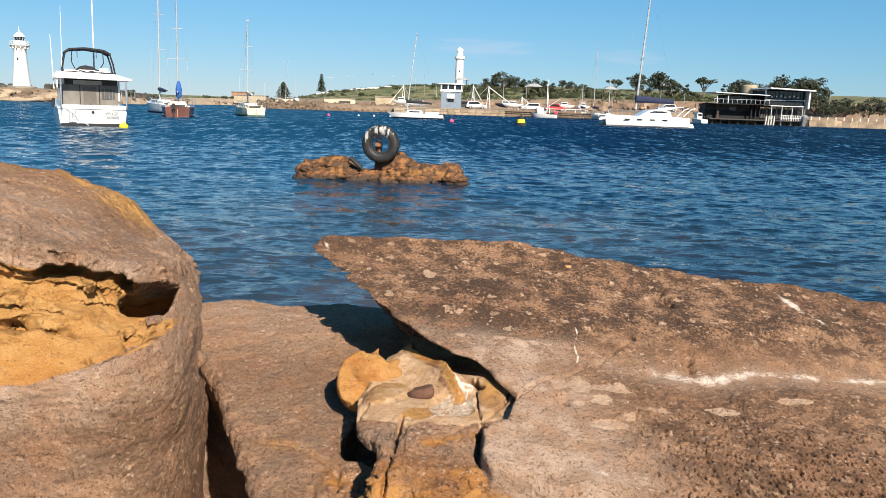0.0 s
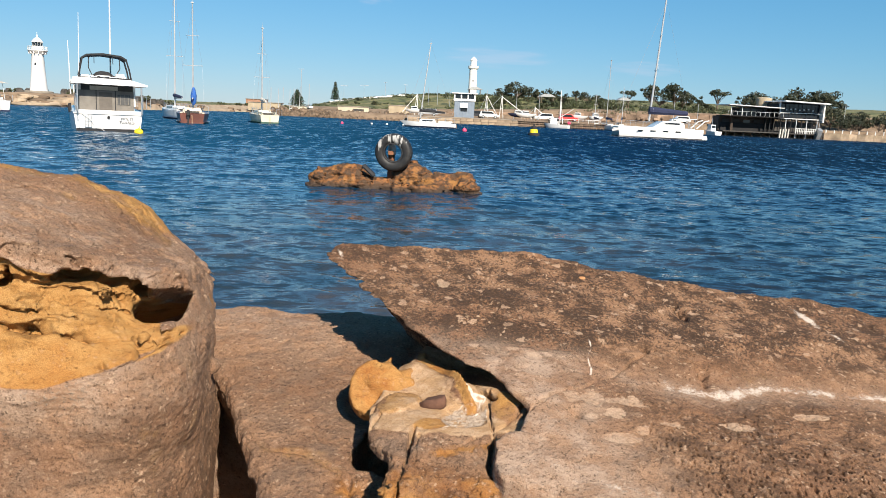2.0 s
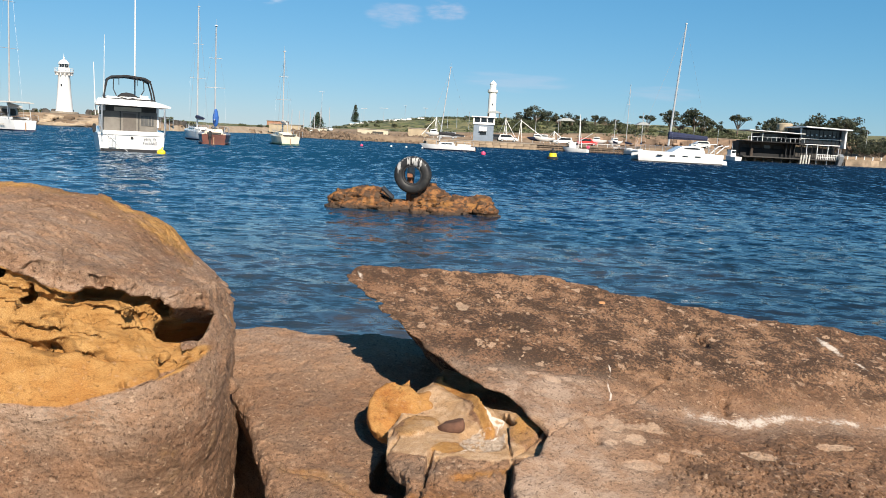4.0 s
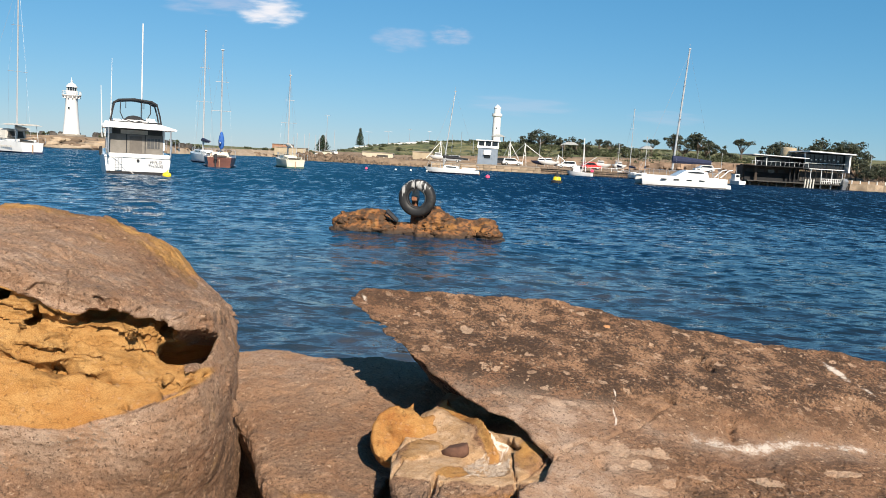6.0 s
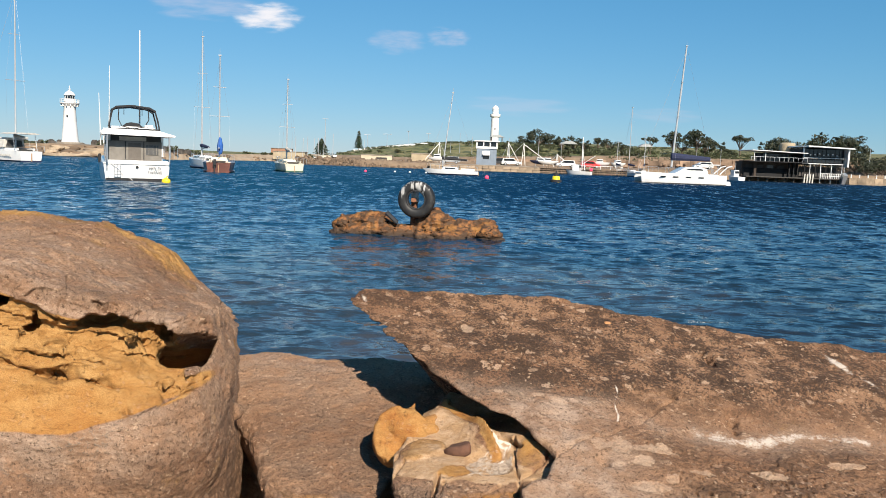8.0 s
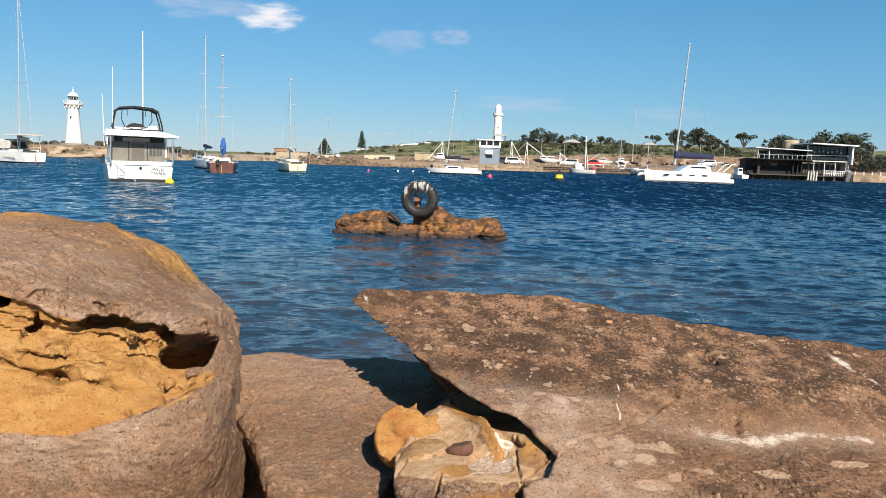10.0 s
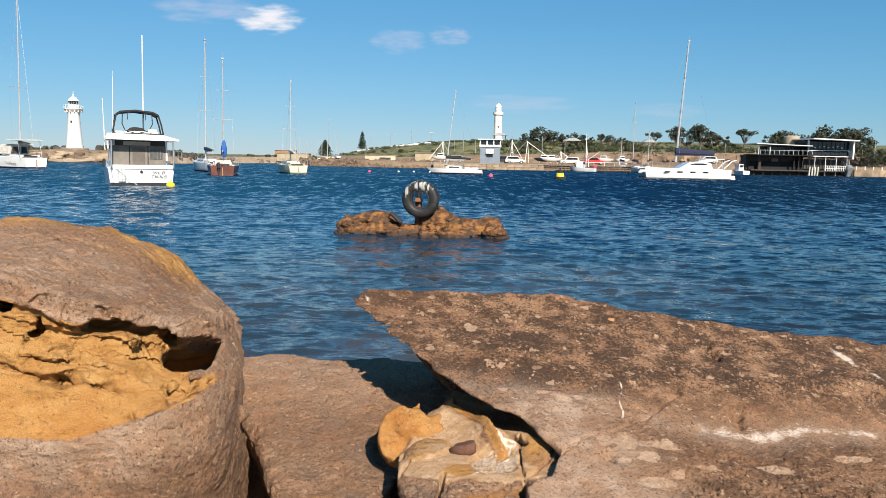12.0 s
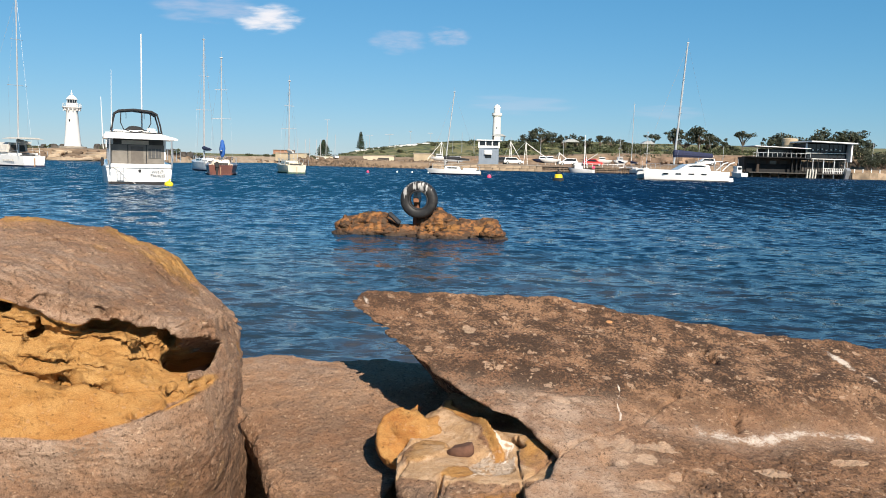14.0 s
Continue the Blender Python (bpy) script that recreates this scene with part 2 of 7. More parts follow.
def roughen(F, X, Y, Z, band, fn):
    """Adds fn(points) to the field where it lies near the surface."""
    F = np.ascontiguousarray(F, np.float32)
    at = np.nonzero(np.abs(F) < band)
    p = np.stack([X[at[0], 0, 0], Y[0, at[1], 0], Z[0, 0, at[2]]], 1)
    F[at] += fn(p)
    return F


def surface(F, lo, h):
    """Surface nets: vertices and quads of the zero level of F."""
    F[0], F[-1], F[:, 0], F[:, -1], F[:, :, 0], F[:, :, -1] = (1.0,) * 6
    S = F < 0
    n = np.array(F.shape) - 1
    corner = [(i, j, k) for i in (0, 1) for j in (0, 1) for k in (0, 1)]
    view = lambda A, c: A[c[0]:c[0] + n[0], c[1]:c[1] + n[1], c[2]:c[2] + n[2]]
    count = sum(view(S, c).astype(np.int8) for c in corner)
    cells = np.stack(np.nonzero((count > 0) & (count < 8)), 1)
    ids = np.full(n, -1, np.int32)
    ids[tuple(cells.T)] = np.arange(len(cells))
    val = {c: F[cells[:, 0] + c[0], cells[:, 1] + c[1], cells[:, 2] + c[2]] for c in corner}
    acc, num = np.zeros((len(cells), 3)), np.zeros(len(cells))
    for c in corner:
        for axis in range(3):
            if c[axis] == 0:
                e = list(c)
                e[axis] = 1
                a, b = val[c], val[tuple(e)]
                x = (a < 0) != (b < 0)
                p = np.tile(np.array(c, float), (len(cells), 1))
                p[:, axis] = np.where(x, a / np.where(x, a - b, 1), 0)
                acc += p * x[:, None]
                num += x
    verts = (cells + acc / num[:, None]) * h + np.array(lo)
    quads = []
    for axis in range(3):
        u, v = (axis + 1) % 3, (axis + 2) % 3
        a = np.take(S, range(0, S.shape[axis] - 1), axis)
        b = np.take(S, range(1, S.shape[axis]), axis)
        at = np.stack(np.nonzero(a != b), 1)
        at = at[(at[:, u] > 0) & (at[:, v] > 0) & (at[:, u] < n[u]) & (at[:, v] < n[v])]
        inside = a[tuple(at.T)]
        q = []
        for du, dv in ((-1, -1), (0, -1), (0, 0), (-1, 0)):
            c = at.copy()
            c[:, u] += du
            c[:, v] += dv
            q.append(ids[tuple(c.T)])
        q = np.stack(q, 1)
        q[~inside] = q[~inside][:, ::-1]
        quads.append(q)
    return verts, np.concatenate(quads)


def raw_mesh(name, verts, quads, masks=None, smooth=True):
    me = bpy.data.meshes.new(name)
    k = quads.shape[1]
    me.vertices.add(len(verts))
    me.vertices.foreach_set("co", np.asarray(verts, np.float32).ravel())
    me.loops.add(quads.size)
    me.loops.foreach_set("vertex_index", quads.astype(np.int32).ravel())
    me.polygons.add(len(quads))
    me.polygons.foreach_set("loop_start", np.arange(0, quads.size, k, dtype=np.int32))
    if smooth:
        me.polygons.foreach_set("use_smooth", np.ones(len(quads), bool))
    me.update(calc_edges=True)
    for key, v in (masks or {}).items():
        me.attributes.new(key, "FLOAT", "POINT").data.foreach_set("value", np.asarray(v, np.float32))
    return me


def dice(c, seed):
    """A random number from -1 to 1 for each whole-numbered cell."""
    c = c.astype(np.uint32)
    h = c[:, 0] * np.uint32(374761393) + c[:, 1] * np.uint32(668265263) + c[:, 2] * np.uint32(2246822519) + np.uint32(seed * 974634 + 7)
    h = (h ^ (h >> np.uint32(13))) * np.uint32(1274126177)
    h = h ^ (h >> np.uint32(16))
    return (h & np.uint32(0xFFFF)).astype(np.float32) / 32767.5 - 1


def chips(p, scale, seed=0):
    """Flat chipped facets: each cell round a scattered point is a plane with a tilt of its own."""
    q = (np.asarray(p) * scale).astype(np.float32)
    q = q + 0.35 * np.stack([vnoise(p * (scale * 1.9), seed + k) for k in (1, 2, 3)], 1)
    base = np.floor(q - 0.5).astype(np.int64)
    best, won = np.full(len(q), 9e9, np.float32), np.zeros((len(q), 3), np.int64)
    for corner in ((i, j, k) for i in (0, 1) for j in (0, 1) for k in (0, 1)):
        c = base + np.array(corner)
        r = sum((q[:, a] - c[:, a] - 0.5 - 0.3 * dice(c, seed + 31 + a)) ** 2 for a in range(3))
        near = r < best
        best = np.where(near, r, best)
        won[near] = c[near]
    tilt = sum((q[:, a] - won[:, a] - 0.5) * dice(won, seed + 41 + a) for a in range(3))
    return tilt + 0.5 * dice(won, seed + 44)


def vertex_normals(verts, quads):
    q = verts[quads]
    n = np.cross(q[:, 2] - q[:, 0], q[:, 3] - q[:, 1])
    out = np.zeros_like(verts)
    for k in range(4):
        for a in range(3):
            out[:, a] += np.bincount(quads[:, k], n[:, a], len(verts))
    return out / (np.linalg.norm(out, axis=1, keepdims=True) + 1e-12)


def chisel(chosen, relief, k=2):
    """Fine work on a stone's mesh: cuts the chosen faces smaller and raises them by relief(points)."""
    def work(verts, quads):
        verts, quads = refine(verts, quads, chosen(verts[quads].mean(1)), k)
        return verts + vertex_normals(verts, quads) * relief(verts)[:, None], quads
    return work


def stone(name, F, lo, h, masks, label, category="boulder", carve=None):
    """A boulder whose origin is at its base; masks(points) gives the weathering, carve() finer work on the mesh."""
    verts, quads = surface(F, lo, h)
    if carve:
        verts, quads = carve(verts, quads)
    base = Vector((float(verts[:, 0].mean()), float(verts[:, 1].mean()), float(verts[:, 2].min())))
    me = raw_mesh(name, verts - np.array(base), quads, masks(verts))
    me.materials.append(STONE)
    ob = new(name, me)
    ob.location = base
    return tagged(ob, label, category)


def thing_at_base(name, at, label, category):
    ob = new(name)
    ob.location = at
    return tagged(ob, label, category)


def shape(name, F, lo, h, masks, parent, label="", carve=None):
    """A stone part under its thing."""
    verts, quads = surface(F, lo, h)
    if carve:
        verts, quads = carve(verts, quads)
    me = raw_mesh(name, verts - np.array(parent.location), quads, masks(verts))
    me.materials.append(STONE)
    ob = new(name, me)
    ob.parent = parent
    return tagged(ob, label)


def curve_at(x, pts):
    return np.interp(x, [p[0] for p in pts], [p[1] for p in pts])


STEP = 0.008


FINE = 0.0068


def boulder_left():
    lo, hi = (-2.15, 1.9, 0.15), (-0.52, 3.75, 1.85)
    X, Y, Z = grid(lo, hi, FINE)
    crest = [(-2.3, 1.62), (-1.8, 1.70), (-1.69, 1.722), (-1.49, 1.738), (-1.30, 1.715), (-1.12, 1.655), (-1.02, 1.59), (-0.94, 1.51), (-0.82, 1.42), (-0.6, 1.25)]
    lip = [(-2.3, 1.63), (-1.41, 1.60), (-1.31, 1.59), (-1.23, 1.575), (-1.17, 1.55), (-1.08, 1.51), (-1.03, 1.50), (-0.94, 1.485), (-0.87, 1.46), (-0.81, 1.445), (-0.73, 1.455), (-0.64, 1.49)]
    bottom = [(-2.3, 1.30), (-1.40, 1.255), (-1.32, 1.228), (-1.22, 1.200), (-1.126, 1.188), (-1.05, 1.190), (-0.98, 1.200), (-0.89, 1.228), (-0.81, 1.260), (-0.69, 1.289), (-0.56, 1.33)]
    x1 = X[:, 0, 0]
    ragged = 0.016 * fbm(np.stack([x1, 0 * x1, 0 * x1], 1), 12, 3)[:, None, None]
    LIP, BOT = curve_at(X, lip) + ragged, curve_at(X, bottom)
    s = np.clip((Y - 2.38) / 0.72, -0.3, 2)
    s1 = np.clip(s, 0, 1)
    top = (curve_at(X, lip) + 0.055) * (1 - s) + curve_at(X, crest) * s + 0.07 * s1 * (1 - s1)
    top = top - 0.9 * np.clip(Y - 3.1, 0, 2) ** 1.4
    lean = X + 0.25 * (Y - 2.6)
    u, v = np.where(lean > -1.55, (lean + 1.55) / (0.846 + 0.062 * sstep(1.44, 1.24, Z)), (-1.55 - lean) / 0.50), np.abs(Y - 3.0) / 0.80
    plan = ((u**3.4 + v**3.4) ** (1 / 3.4) - 1) * 0.80
    below = LIP - Z
    under = np.clip(below / (LIP - BOT), 0, 1)
    reach = 0.012 + 0.035 * np.exp(-((X + 1.02) / 0.07) ** 2) + 0.06 * np.exp(-((X + 1.40) / 0.08) ** 2)  # how far the cap overhangs
    hollow = (0.125 + reach * (1 - under) ** 2) * (1 - under**2.5) * sstep(0.0, 0.018, below)
    hollow = hollow * sstep(-0.78, -0.88, lean)
    cap = 0.11 * sstep(0.018, 0.0, below) * sstep(-0.70, -0.90, lean) * (1 - 0.7 * np.exp(-((X + 0.79) / 0.07) ** 2))
    F = smax(plan + hollow + cap, Z - top, 0.022)
    F = F + 0 * Z

    def detail(p):
        d = 0.022 * fbm(p, 2.6, 3, 0.5, (1, 1, 1.4), 3) + 0.0032 * fbm(p, 20, 3, 0.6, (0.7, 1, 1.6), 5)
        inside = sstep(0.015, 0.05, curve_at(p[:, 0], lip) - p[:, 2]) * sstep(-0.01, 0.06, p[:, 2] - curve_at(p[:, 0], bottom)) * sstep(-0.70, -0.78, p[:, 0])
        q = p + np.array([0, 0, 0.22]) * p[:, :1]
        beds = 1 - 2 * np.abs(fbm(q, 6.5, 3, 0.5, (0.35, 0.5, 2.4), 9))
        rough = fbm(q, 24, 3, 0.6, (0.6, 0.8, 1.5), 12)
        upper = sstep(1.30, 1.40, p[:, 2] + 0.22 * (p[:, 0] + 1.1))
        layer = q[:, 2] * 24 + 0.9 * fbm(q, 3.2, 3, 0.5, (1, 1, 0.4), 14)
        ledge = layer - np.floor(layer) - 0.5
        broken = sstep(-0.1, 0.35, fbm(q, 5, 2, 0.5, (0.6, 1, 1.6), 16))
        return d + inside * ((0.006 + 0.016 * upper) * -beds + (0.003 + 0.020 * upper) * ledge * broken + (0.003 + 0.010 * upper) * rough)

    F = roughen(F, X, Y, Z, 0.07, detail)
    for c, r, k in (((-1.198, 2.40, 1.490), (0.014, 0.08, 0.042), 2), ((-1.222, 2.38, 1.462), (0.022, 0.06, 0.016), 2),
                    ((-1.295, 2.42, 1.555), (0.040, 0.12, 0.036), 2.5), ((-1.01, 2.43, 1.478), (0.080, 0.10, 0.026), 2.5), ((-0.90, 2.45, 1.452), (0.06, 0.10, 0.022), 2)):
        q = (np.abs((X + 0.25 * (Y - 2.45) - c[0]) / r[0]) ** k + np.abs((Y - c[1]) / r[1]) ** k + np.abs((Z - c[2]) / r[2]) ** k) ** (1 / k)
        F = smax(F, -(q - 1) * min(r), 0.008)
    # the cave under the cap's corner: its floor falls away behind the sill
    into = np.clip(Y - 2.44, 0, 0.6)
    XC, ZC = X + 0.25 * (Y - 2.45) + 0.10 * into, Z + 0.55 * into
    mouth = plan_dist(XC + 0 * Z, ZC + 0 * X, [(-0.850, 1.398), (-0.830, 1.440), (-0.785, 1.440), (-0.73, 1.466), (-0.650, 1.484), (-0.671, 1.429), (-0.697, 1.368), (-0.722, 1.344), (-0.774, 1.332), (-0.825, 1.340), (-0.850, 1.364)])
    mouth = np.maximum(mouth + 0.012, Y - 2.90) - 0.012
    F = smax(F, -mouth, 0.010)
    F = smin(F, ball(X, Y, Z, (-0.685, 2.76, 1.10), (0.024, 0.02, 0.03)), 0.008)

    def masks(p):
        x, y, z = p.T
        l, b = curve_at(x, lip), curve_at(x, bottom)
        wob = 0.02 * fbm(p, 6, 3)
        inside = sstep(-0.004, 0.010, l - z + wob * 0.3) * sstep(-0.012, 0.012, z - b + wob * 0.6) * sstep(-0.66 - 0.12 * sstep(1.31, 1.35, z), -0.74 - 0.12 * sstep(1.31, 1.35, z), x) * (y < 2.95)
        topp = sstep(0.0, 0.03, z - l)
        warm = topp * sstep(2.5, 2.95, y) * (0.36 + 0.26 * fbm(p, 3, 3, seed=4))
        side = sstep(-0.95, -0.75, x) * (1 - topp) * (1 - inside)
        return {"rust": 0.35 * inside * sstep(-0.95, -0.75, x) * sstep(1.22, 1.28, z), "ochre": np.clip(inside + warm + 0.32 * side * (fbm(p, 5, 2, stretch=(1, 1, 0.3), seed=15) > 0.1), 0, 1),
                "lichen": topp * sstep(3.1, 2.5, y) * (0.06 + 0.20 * sstep(-1.15, -0.85, x) + 0.2 * fbm(p, 3, 2)) + 0.12 * side + 0.25 * (1 - topp) * (1 - inside) * sstep(1.30, 1.0, z),
                "grey": 0.80 * topp * sstep(3.15, 2.6, y) * (0.7 + 0.5 * fbm(p, 5, 2, seed=18)) + (1 - topp) * (1 - inside) * np.clip(sstep(0.95, 1.2, z), 0.25, 1) * (1 - 0.6 * side), "salt": 0.2 * topp * (fbm(p, 14, 2, seed=8) > 1.0) + 0.22 * (1 - topp) * (1 - inside) * sstep(0.10, 0.0, b - z) * sstep(-0.80, -0.95, x), "ash": 0.42 * (1 - topp) * (1 - inside) * (1 - side) * sstep(-0.2, 0.5, fbm(p, 4, 3, seed=25)) * sstep(0.9, 1.1, z)}

    cracks = [([(-1.34, 1.40), (-1.266, 1.387), (-1.216, 1.374), (-1.182, 1.354), (-1.131, 1.342), (-1.055, 1.335), (-0.978, 1.313), (-0.893, 1.298), (-0.80, 1.296), (-0.70, 1.30)], 0.0045, 0.030),
              ([(-1.185, 1.357), (-1.15, 1.345), (-1.10, 1.340), (-1.07, 1.342)], 0.0085, 0.045), ([(-0.885, 1.252), (-0.85, 1.244), (-0.815, 1.250), (-0.79, 1.270)], 0.007, 0.035), ([(-1.20, 1.46), (-1.205, 1.42), (-1.15, 1.395), (-1.05, 1.385), (-0.97, 1.365)], 0.004, 0.022), ([(-1.15, 1.425), (-1.08, 1.43), (-1.02, 1.405), (-0.98, 1.40)], 0.004, 0.020),
              ([(-0.93, 1.43), (-0.90, 1.40), (-0.885, 1.38)], 0.004, 0.016), ([(-0.80, 1.262), (-0.76, 1.283), (-0.69, 1.285)], 0.004, 0.02), ([(-0.84, 1.29), (-0.79, 1.285), (-0.75, 1.295)], 0.004, 0.02),
              ([(-1.00, 1.54), (-0.965, 1.50), (-0.955, 1.475)], 0.005, 0.020), ([(-0.80, 1.475), (-0.74, 1.49), (-0.67, 1.487)], 0.004, 0.014), ([(-0.66, 1.40), (-0.645, 1.33), (-0.628, 1.29)], 0.004, 0.012)]

    def relief(p):
        x, y, z = p.T
        l, b = curve_at(x, lip), curve_at(x, bottom)
        inside = sstep(0.0, 0.02, l - z) * sstep(-0.01, 0.03, z - b) * sstep(-0.66, -0.72, x)
        brow = np.exp(-((z - l) / 0.045) ** 2) * sstep(-0.62, -0.72, x) * (y < 2.75)
        cap = sstep(0.0, 0.02, z - l)
        out = chips(p, 26, 3) * (0.0042 * cap + 0.0016 * (1 - cap) * (1 - inside)) + chips(p, 11, 5) * (0.0085 * brow + 0.003 * cap) + chips(p * np.array([0.6, 1, 1.7]), 20, 8) * 0.0055 * inside * sstep(1.30, 1.36, z)
        out = out + 0.011 * cap * chips(p, 4.5, 7)
        out = out + 0.0022 * fbm(p, 60, 2, seed=19) * (1 - 0.6 * inside)
        wob = 0.007 * fbm(p, 14, 3, 0.6, seed=11)
        width = 1.0 + 0.7 * fbm(p, 9, 2, seed=13)
        for line, w, deep in cracks:
            out = out - deep * np.exp(-((path_dist(x, z, line) + wob) / (w * np.clip(width, 0.25, 2))) ** 2) * (y < 2.75)
        return out

    fine_work = chisel(lambda c: (c[:, 1] < 3.3) & (c[:, 2] > 0.72) & (c[:, 0] > -1.75), relief)
    return stone("boulder", F, lo, FINE, masks, "large brown sandstone boulder with an overhanging cap and ochre weathered hollow", carve=fine_work)


SEAM = [(-0.51, 2.53), (-0.43, 2.46), (-0.32, 2.43), (-0.25, 2.38), (-0.20, 2.33), (-0.17, 2.28), (-0.17, 2.25)]


def boulder_middle():
    lo, hi = (-0.98, 1.75, 0.10), (0.62, 3.62, 1.30)
    X, Y, Z = grid(lo, hi, STEP)
    edge = [(1.7, -0.20), (2.18, -0.385), (2.44, -0.495), (2.69, -0.605), (2.86, -0.675), (2.98, -0.77), (3.15, -0.85), (3.34, -0.90), (3.7, -0.94)]
    back = [(-1.0, 3.42), (-0.80, 3.46), (-0.73, 3.50), (-0.63, 3.48), (-0.52, 3.43), (-0.33, 3.42), (0.7, 3.46)]
    top = 0.405 + 0.22 * Y + 0 * X
    side = curve_at(Y, edge) - X
    top = top - 0.03 * np.exp(-np.clip(-side, 0, 1) / 0.08)
    F = smax(Z - top, side * 0.95 + 0.5 * np.clip(top - 0.05 - Z, 0, 0.4) * sstep(3.32, 3.12, Y), 0.03)
    F = smax(F, Y - curve_at(X, back) - 0.5 * (1.1 - Z), 0.05)
    F = roughen(F, X, Y, Z, 0.08, lambda p: 0.016 * fbm(p, 2.8, 3, 0.5, seed=21) + (0.003 + 0.012 * sstep(0.24, 0.10, np.hypot(p[:, 0] + 0.12, p[:, 1] - 2.18))) * fbm(p, 20, 3, 0.6, (0.8, 1.0, 1.5), 23) + 0.006 * sstep(0.09, 0.0, p[:, 0] - curve_at(p[:, 1], edge)) * fbm(p, 34, 2, 0.6, (1, 1, 0.35), 27))
    # the hollow that the weathered shell stands in, and the hole beside it
    F = smax(F, -ball(X, Y, Z, (-0.10, 2.72, 1.03), (0.13, 0.2, 0.10)), 0.02)
    X2, Y2 = X[:, :, 0], Y[:, :, 0]
    for hole in ([(-0.13, 2.56), (-0.155, 2.47), (-0.18, 2.41), (-0.15, 2.35), (-0.10, 2.345), (-0.06, 2.31), (-0.03, 2.27), (0.03, 2.25), (0.08, 2.4), (0.0, 2.6)], [(-0.285, 2.13), (-0.235, 2.235), (-0.22, 2.21), (-0.20, 2.13), (-0.24, 2.07)]):
        F = smax(F, -plan_dist(X2, Y2, hole)[:, :, None] - 0.25 * np.clip(0.9 - Z, 0, 0.3), 0.008)
    F = np.ascontiguousarray(F)
    for line, deep in ((SEAM, 0.012), ([(-0.17, 2.30), (-0.16, 2.24), (-0.175, 2.20)], 0.03), ([(-0.13, 2.24), (-0.10, 2.20), (-0.07, 2.19)], 0.03), ([(-0.32, 2.62), (-0.30, 2.55), (-0.25, 2.47)], 0.010)):
        F += (deep * np.exp(-(path_dist(X2, Y2, line) / 0.007) ** 2))[:, :, None]

    def masks(p):
        seam = np.exp(-((path_dist(p[:, 0], p[:, 1], SEAM) + 0.012 * fbm(p, 8, 2)) / 0.035) ** 2)
        low = sstep(0.30, 0.08, np.hypot(p[:, 0] + 0.10, p[:, 1] - 2.16)) * (0.30 + 0.25 * fbm(p, 9, 3, seed=5))
        return {"ochre": np.clip(0.22 * seam + 0.6 * low + 0.12 + 0.22 * fbm(p, 4, 3, seed=2), 0, 1), "rust": np.clip(0.55 * seam * (0.6 + 0.6 * fbm(p, 14, 3, seed=6)) + 0.9 * low, 0, 1), "lichen": 0.28 * sstep(3.2, 2.4, p[:, 1]) + 0 * p[:, 0],
                "grey": 0.25 + 0.35 * sstep(2.9, 3.3, p[:, 1]), "pale": 0 * p[:, 0], "salt": 0 * p[:, 0]}

    def relief(p):
        ragged = sstep(0.12, 0.0, p[:, 0] - curve_at(p[:, 1], edge))
        low = sstep(2.35, 2.1, p[:, 1])
        return (0.0022 + 0.004 * low) * chips(p, 24, 63) + (0.0025 * ragged + 0.0042 * low) * chips(p * np.array([1.5, 1.5, 0.6]), 17, 65) + 0.002 * fbm(p, 55, 2, seed=67)

    fine_work = chisel(lambda c: (c[:, 2] > 0.62) & (c[:, 1] < 3.5), relief)
    return stone("boulder", F, lo, STEP, masks, "rounded brown sandstone boulder beside a black cleft", carve=fine_work)


SLAB_EDGE = [(-0.340, 3.045), (-0.262, 2.922), (-0.172, 2.805), (-0.078, 2.705), (0.028, 2.620), (0.09, 2.562), (0.149, 2.524), (0.209, 2.493), (0.252, 2.473), (0.293, 2.435), (0.317, 2.385)]
SLAB_LOW = [(0.365, 2.33), (0.32, 2.22), (0.25, 2.185), (0.235, 2.08), (0.26, 2.03), (0.34, 2.00), (0.45, 1.965), (0.62, 1.93), (1.0, 1.80), (1.5, 1.68), (1.85, 1.70)]
SLAB_BACK = [(2.10, 2.05), (2.17, 2.55), (2.08, 2.98), (1.95, 3.11), (1.76, 3.14), (1.29, 3.17), (0.84, 3.20), (0.51, 3.25), (0.05, 3.19), (-0.17, 3.165), (-0.29, 3.135)]
BAND = [(0.5, 2.60), (0.74, 2.535), (0.85, 2.52), (0.95, 2.50), (1.07, 2.53), (1.20, 2.585), (1.31, 2.59), (1.48, 2.60), (2.4, 2.66)]


def refine(verts, quads, chosen, k):
    """Cuts the chosen quads into k by k, sharing corners."""
    q = verts[quads[chosen]]
    u = np.linspace(0, 1, k + 1)
    U, V = [a.ravel()[None, :, None] for a in np.meshgrid(u, u, indexing="ij")]
    pts = (q[:, None, 0] * (1 - U) * (1 - V) + q[:, None, 1] * U * (1 - V) + q[:, None, 2] * U * V + q[:, None, 3] * (1 - U) * V).reshape(-1, 3)
    key = np.round(np.concatenate([verts, pts]) / 2e-5).astype(np.int64)
    mixed = (key[:, 0] * 1000003 + key[:, 1]) * 1000003 + key[:, 2]
    _, first, back = np.unique(mixed, return_index=True, return_inverse=True)
    allv = np.concatenate([verts, pts])[first]
    i = (np.arange(k)[:, None] * (k + 1) + np.arange(k)[None, :]).ravel()
    cell = np.stack([i, i + k + 1, i + k + 2, i + 1], 1)
    small = (np.arange(len(q))[:, None, None] * (k + 1) ** 2 + cell[None]).reshape(-1, 4) + len(verts)
    return allv, back.ravel()[np.concatenate([quads[~chosen], small])]


